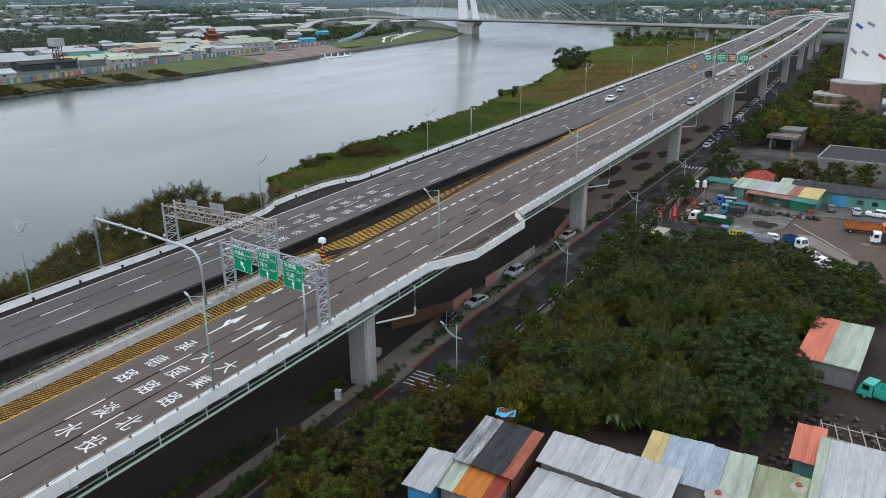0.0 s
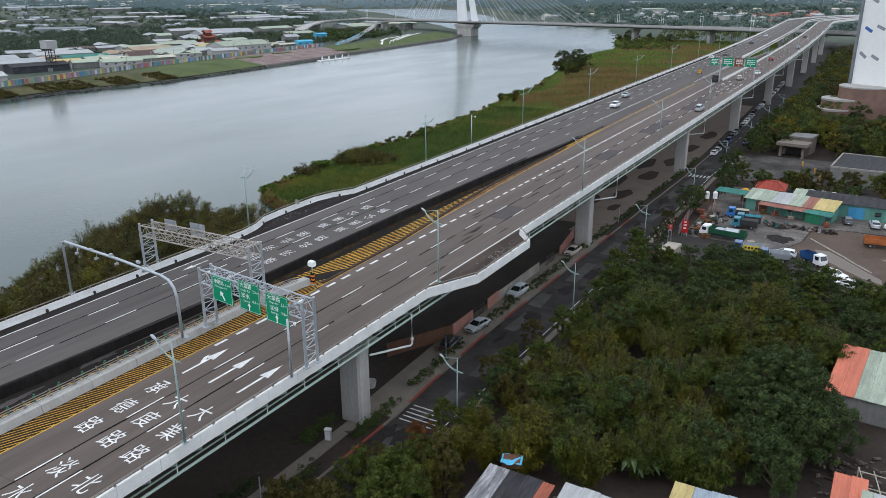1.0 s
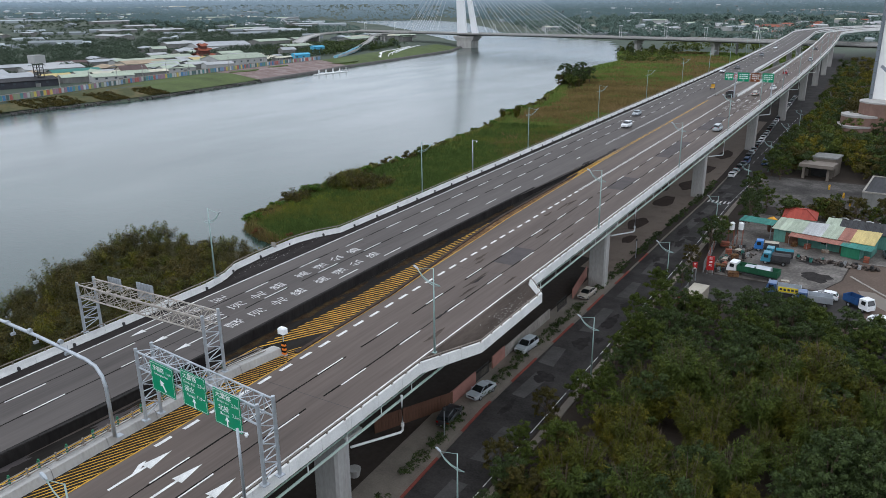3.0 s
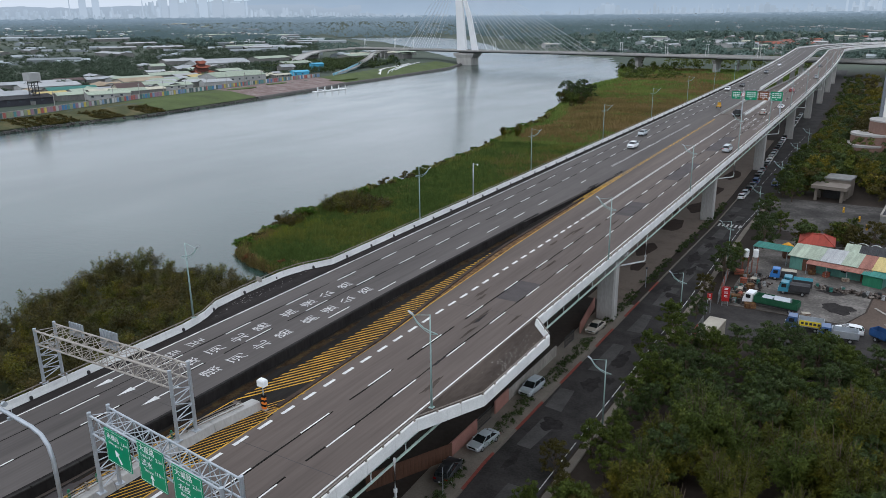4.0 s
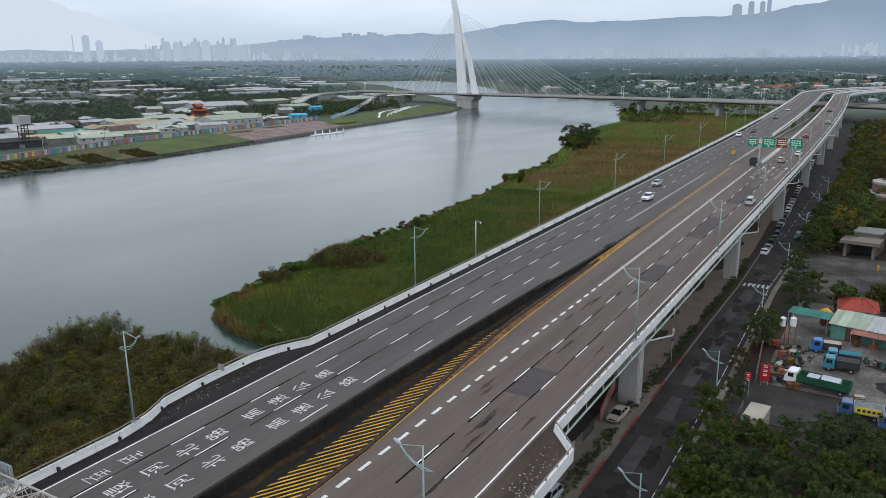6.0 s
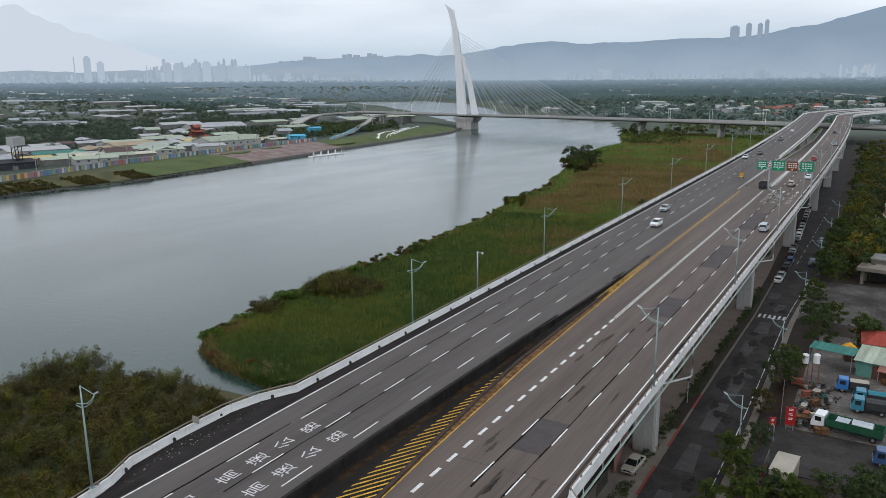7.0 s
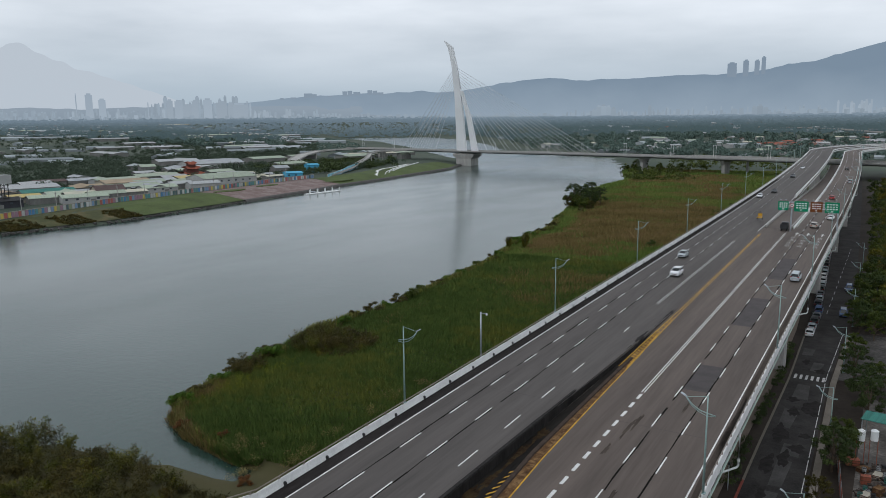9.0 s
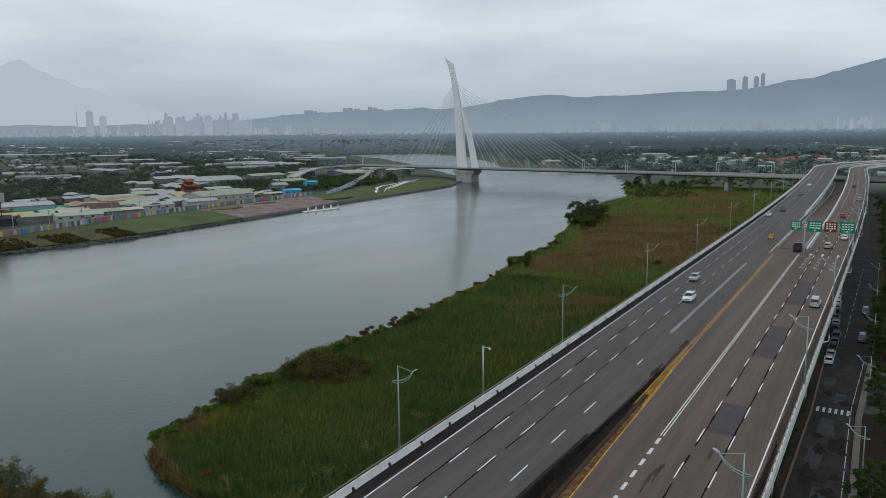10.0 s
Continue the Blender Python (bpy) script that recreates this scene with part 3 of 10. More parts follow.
for i, (x, y, rx, ry, lf) in enumerate(((9.6, -24, 1.0, 3.4, False), (10.3, -18, 0.8, 2.0, False), (9.2, -30, 0.7, 1.6, False), (9.4, -14.8, 0.9, 1.3, False), (-26.2, -25, 1.2, 4.0, True), (-25.6, -17, 0.7, 2.6, True), (-26.4, -31, 0.8, 2.2, True), (-25.0, 12, 0.35, 9, True), (-24.9, 44, 0.3, 9, True), (7.8, -70, 0.35, 8, False), (7.85, 30, 0.3, 8, False), (1.8, -14, 0.18, 1.6, False), (3.4, -26, 0.15, 1.8, False))):
    blot(x, y, rx, ry, 0.005 + 0.0004 * i, i, lf)

M["rust_dirt"] = material("rust_dirt", (0.034, 0.022, 0.013), 0.95, 0.6, 1.1, 7.0, 0.5, second=(0.06, 0.044, 0.02), spec=0.03)
rs = random.Random(6)
for i in range(16):
    y = -60 + i * 5.2 + rs.uniform(-1, 1)
    blot(inner_left(y) + rs.uniform(0.75, 1.0), y, rs.uniform(0.3, 0.55), rs.uniform(1.8, 3.6), 0.0085 + 0.0003 * i, 40 + i, False, "rust_dirt", "rust-brown mossy dirt along the foot of the step")
for i in range(12):
    y = rs.uniform(-38, 40)
    blot(rs.choice((-1.7, 1.8, 5.3)) + rs.uniform(-0.8, 0.8), y, rs.uniform(0.1, 0.3), rs.uniform(0.8, 3.0), 0.0055 + 0.0002 * i, 70 + i, False, "gutter_brown", "faint brown stain on the asphalt")
for i in range(5):
    y = -96 + i * 9.0
    blot(-11.8 + rs.uniform(-0.8, 1.2) - max(0, -60 - y) * 0.05, y, rs.uniform(0.3, 0.7), rs.uniform(1.2, 3.0), 0.0085 + 0.0004 * i, 90 + i, False, "patch", "pale dry patch on the dark strip")

for i in range(8):
    y = 50 + i * 3.4 + rs.uniform(-1.0, 1.0)
    blot(-9.95 - 0.004 * (y - 34) + rs.uniform(-0.3, 0.1), y, rs.uniform(0.12, 0.4), rs.uniform(1.2, 2.8), 0.0095 + 0.0003 * i, 110 + i, False, "stain", "black broken asphalt where the carriageways meet")

# rubble left in the lay-by
rs = random.Random(8)
b = Build()
for _ in range(90):
    x, y, s = rs.gauss(9.8, 0.6), rs.gauss(-21, 3), rs.uniform(0.02, 0.06)
    b.box(-s, -s * 0.8, 0, s, s, s * 0.7, pose(x, y, deck_z(y), rz=rs.uniform(0, 90)))
for _ in range(70):
    x, y, s = rs.gauss(-26.2, 0.5), rs.gauss(-23, 4), rs.uniform(0.02, 0.05)
    b.box(-s, -s * 0.8, 0, s, s, s * 0.6, pose(x, y, deck_z(y, True), rz=rs.uniform(0, 90)))
tagged(part("rubble", b, M["concrete"]), "pale crumbs of rubble swept into the lay-bys", "rubble", kind="stuff")

# concrete median wall with rails and green posts
median = thing("median_wall", label="stained concrete median wall with twin rails and green posts", category="median barrier", kind="structure")
for y in range(-128, -45, 5):
    b = Build()
    sec = [[(x + max(0.0, y + e + 50) * 0.16, y + e, deck_z(y + e) + z) for x, z in ((-8.55, 0), (-7.05, 0), (-7.25, 0.75), (-7.45, 0.82), (-8.2, 0.82), (-8.4, 0.75))] for e in (0.02, 4.97)]
    b.sweep(sec)
    part("block", b, M["concrete"], median)
for x, h in ((-8.0, 1.15), (-8.0, 1.4), (-7.7, 1.05)):
    r = Build()
    r.tube([(x, -128, deck_z(-128) + h), (x, -50, deck_z(-50) + h), (x + 0.9, -44.5, deck_z(-44.5) + h - 0.1)], 0.045, 6)
    part("rail", r, M["rail"], median)
mp = Build()
mp.tube([(0, 0, 0), (0, 0, 0.62)], 0.05, 6)
mp.box(-0.1, -0.06, 0.55, 0.1, 0.06, 0.68)
mp.box(-0.16, -0.1, 0, 0.16, 0.1, 0.1)
mp_mesh = mp.mesh("rail_post", M["rail"])
gm = Build()
gm.tube([(0, 0, 0), (0, 0, 0.5), (0, 0, 0.55), (0, 0, 0.8)], 0.09, 8)
gm.tube([(0, 0, 0.5), (0, 0, 0.62)], 0.14, 8)
gm_mesh = gm.mesh("green_post", M["marker_green"])
for i in range(33):
    y = -127 + i * 2.4
    part("rail_post", mp_mesh, None, median).matrix_basis = pose(-8.0, y, deck_z(y) + 0.81)
    if i % 1 == 0:
        part("green_post", gm_mesh, None, median, "dark green delineator post").matrix_basis = pose(-8.25, y + 1.1, deck_z(y) + 0.78)
b = Build()
rs = random.Random(3)
for _ in range(40):
    s = rs.uniform(0.06, 0.24)
    y = rs.uniform(-48.0, -43.5)
    b.box(-s, -s, 0, s, s * 0.7, s * 0.9, pose(rs.uniform(-8.6, -6.9), y, deck_z(y), rs.uniform(-12, 12), rs.uniform(-12, 12), rs.uniform(0, 90)))
tagged(part("rubble", b, M["old_concrete"]), "broken concrete lumps at the end of the median wall", "rubble", kind="stuff")

# ---- writing and arrows on the road ----
def writing(body, width, height, mat, name="writing", depth=0.0, bold=0.0):
    """Letters as one mesh, centred, width by height in its own x and y."""
    c = bpy.data.curves.new(name, "FONT")
    c.body, c.align_x, c.align_y, c.extrude, c.offset = body, "CENTER", "CENTER", depth, bold
    c.resolution_u = 2
    o = bpy.data.objects.new(name, c)
    scene.collection.objects.link(o)
    bpy.context.view_layer.update()
    me = bpy.data.meshes.new_from_object(o.evaluated_get(bpy.context.evaluated_depsgraph_get()))
    bpy.data.objects.remove(o)
    co = np.array([v.co[:] for v in me.vertices])
    lo, hi = co.min(0), co.max(0)
    sx, sy = width / max(1e-6, hi[0] - lo[0]), height / max(1e-6, hi[1] - lo[1])
    for v in me.vertices:
        v.co = ((v.co.x - (lo[0] + hi[0]) / 2) * sx, (v.co.y - (lo[1] + hi[1]) / 2) * sy, v.co.z)
    me.materials.clear()
    me.materials.append(mat)
    return me


slope = math.degrees(math.atan(RISE))
for word, x, ys in (("承德路", -1.9, (-69.8, -73.5, -77.0)), ("大度路", 1.75, (-70.5, -73.9, -77.4)), ("大業路", 5.3, (-70.8, -74.2, -77.8)), ("淡水", 1.75, (-81.9, -85.5)), ("北投", 5.3, (-82.2, -85.8))):
    w = thing("road_writing", label="large white characters painted along a traffic lane", category="road marking", group="characters on the road", kind="structure")
    for ch, y in zip(word, ys):
        part("character", writing(ch, 1.65, 2.35, M["white_paint"], "character", bold=0.0), None, w).matrix_basis = pose(x, y, deck_z(y) + 0.012, slope)


def bars(seed, w, h, mat):
    """Worn strokes as plain bars of the same size, upright and level."""
    r = random.Random(seed)
    b = Build()
    lift = [0.0]

    def stroke(x0, y0, x1, y1, t=0.05):
        lift[0] += 0.0004
        d = Vector((x1 - x0, y1 - y0)).normalized() * t
        b.quad((x0 + d.y, y0 - d.x, lift[0]), (x1 + d.y, y1 - d.x, lift[0]), (x1 - d.y, y1 + d.x, lift[0]), (x0 - d.y, y0 + d.x, lift[0]))

    for y in (-0.46, -0.2, 0.06, 0.3, 0.46):
        stroke(-w * r.uniform(0.2, 0.5), h * y, w * r.uniform(0.2, 0.5), h * (y + r.uniform(-0.03, 0.03)))
    for x in (-0.3, 0.3):
        y0 = r.choice((-0.46, -0.2))
        stroke(w * x, h * y0, w * x, h * (y0 + r.uniform(0.26, 0.5)), 0.05)
    stroke(0, h * r.uniform(-0.2, 0.0), 0, h * 0.48, 0.05)
    stroke(-w * 0.1, -h * 0.2, -w * 0.48, -h * 0.48)
    return b.mesh("worn_character", mat)


k = 0
for word, x, ys in (("環河北路", -18.4, (-40.8, -37.3, -33.7, -30.3)), ("高速公路", -18.4, (-25.6, -22.0, -18.4, -14.7)), ("環河北路", -14.8, (-41.1, -37.6, -33.9, -30.5)), ("高速公路", -14.85, (-25.9, -22.3, -18.6, -14.9))):
    w = thing("road_writing", label="worn white characters painted along a lane, facing the oncoming traffic", category="road marking", group="characters on the road", kind="structure")
    for ch, y in zip(word, ys):
        part("character", writing(ch, 1.5, 2.2, M["worn_paint"], "character"), None, w).matrix_basis = pose(x, y, deck_z(y, True) + 0.012, -slope, 0, 180)
w = thing("road_writing", label="worn white lane characters, too faded to read", category="road marking", group="characters on the road", kind="structure")
for x, y in ((-21.75, -37.0), (-21.7, -40.5)):
    k += 1
    part("worn_character", bars(k, 1.5, 2.1, M["worn_paint"]), None, w).matrix_basis = pose(x, y, deck_z(y, True) + 0.012, slope)


def arrow(x, y, left, turn, back=False, size=1.0):
    b = Build()
    b.quad((-0.13, -3.2, 0), (0.13, -3.2, 0), (0.13, 0.4, 0), (-0.13, 0.4, 0))
    b.face([(-0.55, 0.3, 0), (0.55, 0.3, 0), (0.0, 2.9, 0)])
    if turn:
        b.quad((-0.13, -0.9, 0.002), (-0.13, -0.1, 0.002), (-0.7, 0.9, 0.002), (-0.75, 0.2, 0.002))
    ob = part("arrow_marking", b, M["white_paint"])
    ob.matrix_basis = pose(x, y, deck_z(y, left) + 0.012, -slope if back else slope, 0, 180 if back else 0) @ Matrix.Diagonal((size, size, 1, 1))
    return tagged(ob, "white direction arrow painted on the lane", "road marking", "arrows on the road", "structure")


for x in (-2.0, 1.7, 5.45):
    arrow(x, -63.6, False, x < 0)
for x in (-22.25, -18.8, -15.15):
    arrow(x, -47.2, True, False, True, 0.72)
for x in (-0.9, 1.9, 5.5):
    arrow(x, 172, False, False, size=0.9)
k = 50
for x in (-1.0, 1.8, 5.4):
    w = thing("road_writing", label="white lane characters far along the carriageway", category="road marking", group="characters on the road", kind="structure")
    for y in (152, 156.5, 161, 165.5):
        k += 1
        part("worn_character", bars(k, 1.3, 2.6, M["worn_paint"]), None, w).matrix_basis = pose(x, y, deck_z(y) + 0.012, slope)

# ---- piers ----
def bridge_pier(x, y, left, z0, wide=3.0):
    p = thing("bridge_pier", (*along(x, y), 0), label="grey weathered concrete pier holding up the viaduct", category="pier", group="viaduct piers")
    zt = deck_z(y, left) - 2.52
    b = Build()
    h, d, e = wide / 2, 1.1, 0.25

    def ring(s, z, dd=d):
        hh = s
        return [(-hh + e, -dd, z), (hh - e, -dd, z), (hh, -dd + e, z), (hh, dd - e, z), (hh - e, dd, z), (-hh + e, dd, z), (-hh, dd - e, z), (-hh, -dd + e, z)]
    b.sweep([ring(h, z0 - 1.5), ring(h, zt - 2.4), ring(h + 0.1, zt - 1.3)])
    part("shaft", b, M["concrete"], p)
    b = Build()
    b.sweep([[(-h - 0.2, -1.25, zt - 1.3), (h + 0.2, -1.25, zt - 1.3), (h + 0.2, 1.25, zt - 1.3), (-h - 0.2, 1.25, zt - 1.3)], [(-h - 2.2, -1.25, zt - 0.25), (h + 1.4, -1.25, zt - 0.25), (h + 1.4, 1.25, zt - 0.25), (-h - 2.2, 1.25, zt - 0.25)], [(-h - 2.2, -1.25, zt), (h + 1.4, -1.25, zt), (h + 1.4, 1.25, zt), (-h - 2.2, 1.25, zt)]])
    part("cap", b, M["concrete"], p)
    return p


for y in (-122, -48, 26, 100, 174, 248, 322, 396, 470, 544):
    bridge_pier(4.3, y, False, GROUND)
    bridge_pier(-18.0, y, True, land(*along(-18.0, y)))
    if y < 330:
        d = thing("drain_pipe", (*along(0, y), 0), label="white bent drain pipe from the deck to a pier", category="drain pipe", group="drain pipes")
        z = deck_z(y)
        b = Build()
        b.tube([(8.5, 6.0, z - 1.1), (8.5, 6.0, z - 5.0), (8.35, 5.8, z - 5.2), (6.0, 1.2, z - 5.0), (5.9, 1.0, z - 5.0)], 0.13, 8)
        part("pipe", b, M["pipe_white"], d, smooth=True)
        b = Build()
        b.tube([(8.5, 6.0, z - 4.5), (8.5, 6.0, z - 4.2)], 0.18, 8)
        part("collar", b, M["pipe_white"], d)
# ---- things on the viaduct ----
def lattice(b, p, q, r, bays, thick):
    """Zigzag bars between the lines p0-p1 and q0-q1."""
    p0, p1, q0, q1 = Vector(p[0]), Vector(p[1]), Vector(q[0]), Vector(q[1])
    for i in range(bays):
        a, c = i / bays, (i + 1) / bays
        b.tube([p0.lerp(p1, a), q0.lerp(q1, c)] if i % 2 == 0 else [q0.lerp(q1, a), p0.lerp(p1, c)], thick, 5)
        b.tube([p0.lerp(p1, c), q0.lerp(q1, c)], thick, 5)


def truss_gantry(name, at, rz, span, z_base_l, z_base_r, z_low, z_high, depth, mat, beam_mat, label):
    """A box truss on two lattice legs. Local x runs along the beam; z are heights above the thing's base."""
    g = thing(name, at, rz, label, "sign gantry")
    for x, zb in ((0.0, z_base_l), (span, z_base_r)):
        for yy in (-depth / 2, depth / 2):
            b = Build()
            b.tube([(x, yy, zb), (x, yy, z_high + 0.25)], 0.16, 8)
            leg = part("leg", b, mat, g)
            b = Build()
            b.box(x - 0.3, yy - 0.3, zb, x + 0.3, yy + 0.3, zb + 0.08)
            part("base_plate", b, mat, leg)
        b = Build()
        lattice(b, ((x, -depth / 2, zb + 0.4), (x, -depth / 2, z_low)), ((x, depth / 2, zb + 0.4), (x, depth / 2, z_low)), 0, 6, 0.05)
        tagged(part("leg_bracing", b, mat, g), kind="stuff")
    for yy in (-depth / 2, depth / 2):
        for zz in (z_low, z_high):
            b = Build()
            b.tube([(0, yy, zz), (span, yy, zz)], 0.085, 8)
            part("chord", b, beam_mat, g)
    b = Build()
    n = int(span / 1.1)
    for yy in (-depth / 2, depth / 2):
        lattice(b, ((0, yy, z_low), (span, yy, z_low)), ((0, yy, z_high), (span, yy, z_high)), 0, n, 0.04)
    for zz in (z_low, z_high):
        lattice(b, ((0, -depth / 2, zz), (span, -depth / 2, zz)), ((0, depth / 2, zz), (span, depth / 2, zz)), 0, n, 0.04)
    tagged(part("bracing", b, beam_mat, g), kind="stuff")
    return g


def plate(w, h, mat, border=True):
    b = Build()
    r = 0.12
    ring = []
    for cx, cy, a0 in ((w / 2 - r, h / 2 - r, 0), (-w / 2 + r, h / 2 - r, 90), (-w / 2 + r, -h / 2 + r, 180), (w / 2 - r, -h / 2 + r, 270)):
        for k in range(4):
            a = radians(a0 + 30 * k)
            ring.append((cx + r * math.cos(a), cy + r * math.sin(a)))
    b.sweep([[(x, y, -0.05) for x, y in ring], [(x, y, 0.0) for x, y in ring]])
    return b


def road_sign(parent_at, rz, w, h, mat, rows, arrow_at, label, lean=0.0, category="road sign"):
    """A flat sign that faces its own -y. rows: text, x, y, width, height."""
    s = thing("road_sign", parent_at, rz, label, category, "direction signs")
    up = pose(0, 0, 0, 90, 0, 0)
    part("panel", plate(w, h, mat), mat, s).matrix_basis = up
    bd = Build()
    for x0, y0, x1, y1 in ((-w / 2 + 0.08, h / 2 - 0.11, w / 2 - 0.08, h / 2 - 0.08), (-w / 2 + 0.08, -h / 2 + 0.08, w / 2 - 0.08, -h / 2 + 0.11), (-w / 2 + 0.08, -h / 2 + 0.1, -w / 2 + 0.11, h / 2 - 0.1), (w / 2 - 0.11, -h / 2 + 0.1, w / 2 - 0.08, h / 2 - 0.1)):
        bd.box(x0, y0, 0.002, x1, y1, 0.006)
    part("border", bd, M["sign_white"], s).matrix_basis = up
    for body, x, y, tw, th in rows:
        part("lettering", writing(body, tw, th, M["sign_white"], "lettering", bold=0.008), None, s).matrix_basis = up @ pose(x, y, 0.008)
    if arrow_at:
        x, y, turn, k = arrow_at
        a = Build()
        a.box(-0.09 * k, -0.55 * k, 0, 0.09 * k, 0.1 * k, 0.004)
        a.face([(-0.3 * k, 0.05 * k, 0.005), (0.3 * k, 0.05 * k, 0.005), (0, 0.5 * k, 0.005)])
        part("arrow", a, M["sign_white"], s).matrix_basis = up @ pose(x, y, 0.006, 0, 0, turn)
    for zz in (-h * 0.28, h * 0.28):
        back = Build()
        back.box(-w / 2 + 0.1, 0.05, zz - 0.06, w / 2 - 0.1, 0.13, zz + 0.06)
        part("bracket", back, M["galvanised"], s)
    return s


GZ = deck_z(-60)
truss_gantry("sign_gantry", (-6.6, -58.7, GZ), -5.85, 15.75, 0.8, 0.85, 6.0, 7.5, 1.5, M["galvanised"], M["galvanised"], "grey galvanised steel truss gantry over the eastern carriageway")
rot = -5.85


def on_gantry(u, v):
    a = radians(rot)
    return -6.6 + u * math.cos(a) - v * math.sin(a), -58.7 + u * math.sin(a) + v * math.cos(a)


road_sign((*on_gantry(4.0, -1.0), GZ + 6.15), rot, 3.2, 2.75, M["sign_green"], [("承德路", -0.45, 0.85, 1.6, 0.5), ("1.6", 0.85, 0.75, 0.42, 0.28), ("km", 1.25, 0.75, 0.28, 0.2), ("Chengde Rd", -0.2, 0.3, 1.9, 0.26)], (-0.05, -0.55, 35, 1.15), "green direction sign with white lettering and a slanting arrow")
road_sign((*on_gantry(8.3, -1.0), GZ + 6.45), rot, 3.2, 3.15, M["sign_green"], [("大度路", -0.4, 1.15, 1.8, 0.55), ("Dadu Rd", -0.5, 0.62, 1.4, 0.24), ("2.3", 0.85, 0.75, 0.5, 0.3), ("km", 1.3, 0.75, 0.26, 0.2), ("淡水", -0.55, 0.05, 1.3, 0.55), ("Tamsui", -0.45, -0.5, 1.1, 0.24), ("11.0", 0.7, -0.35, 0.6, 0.3), ("km", 1.25, -0.35, 0.26, 0.2)], (-0.1, -1.05, 0, 0.85), "green direction sign with white lettering and an upright arrow")
road_sign((*on_gantry(12.4, -1.0), GZ + 6.2), rot, 3.25, 3.05, M["sign_green"], [("大業路", -0.35, 1.1, 1.9, 0.52), ("Daye Rd", -0.4, 0.58, 1.3, 0.24), ("2.3", 0.85, 0.65, 0.5, 0.3), ("km", 1.3, 0.65, 0.26, 0.2), ("北投", -0.4, 0.05, 1.3, 0.52), ("Beitou", -0.35, -0.45, 1.0, 0.24), ("2.5", 0.85, -0.25, 0.5, 0.3), ("km", 1.3, -0.25, 0.26, 0.2)], (-0.1, -1.0, 0, 0.85), "green direction sign with white lettering and an upright arrow")

LZ = deck_z(-50, True)
west_gantry = truss_gantry("sign_gantry", (-26.0, -51.0, LZ), 1.3, 18.6, 0.8, -0.15, 4.9, 6.3, 2.0, M["galvanised"], M["galvanised_rusty"], "rust-streaked steel truss gantry over the western carriageway")
for u, w, h in ((3.2, 2.1, 1.4), (8.0, 2.5, 1.8)):
    b = Build()
    b.box(u - w / 2, 1.21, 6.2 - h / 2, u + w / 2, 1.25, 6.2 + h / 2)
    sp = part("sign_panel", b, M["galvanised"], west_gantry, "bare metal back of a sign")
    for i in range(6):
        b = Build()
        x = u - w / 2 + 0.1 + i * (w - 0.2) / 5
        b.box(x - 0.035, 1.12, 6.2 - h / 2, x + 0.035, 1.21, 6.2 + h / 2)
        part("stiffener", b, M["galvanised"], sp)

# bent mast across the western carriageway
arch = thing("bent_mast", (-26.2, -62.2, deck_z(-62, True)), 0, "pale grey bent pole spanning the western carriageway with small cameras", "camera mast")
b = Build()
h = 7.3
b.tube([(0, 0, 0.8), (0, 0, h - 0.5), (0.15, 0, h - 0.15), (0.5, 0, h), (10, -0.1, h - 0.35), (17.2, -0.3, h - 0.8), (18.3, -0.3, h - 1.1), (19.0, -0.3, h - 1.8), (19.3, -0.3, h - 2.8), (19.4, -0.3, -0.1)], 0.16, 10)
part("pole", b, M["galvanised"], arch, smooth=True)
for x in (3.0, 6.5, 10.0, 14.5):
    b = Build()
    b.tube([(x, -0.1, h - 0.2), (x, -0.25, h - 0.75)], 0.03, 6)
    b.box(x - 0.12, -0.5, h - 0.98, x + 0.12, -0.1, h - 0.75)
    part("camera_unit", b, M["galvanised"], arch)
    b = Build()
    b.tube([(x - 1.2, -0.05, h - 0.1), (x - 0.9, -0.05, h - 0.1)], 0.2, 10)
    part("flange", b, M["galvanised"], arch)
for x, zb in ((0, 0.72), (19.5, -0.2)):
    b = Build()
    b.box(x - 0.3, -0.3, zb, x + 0.3, 0.3, zb + 0.1)
    part("base_plate", b, M["galvanised"], arch)


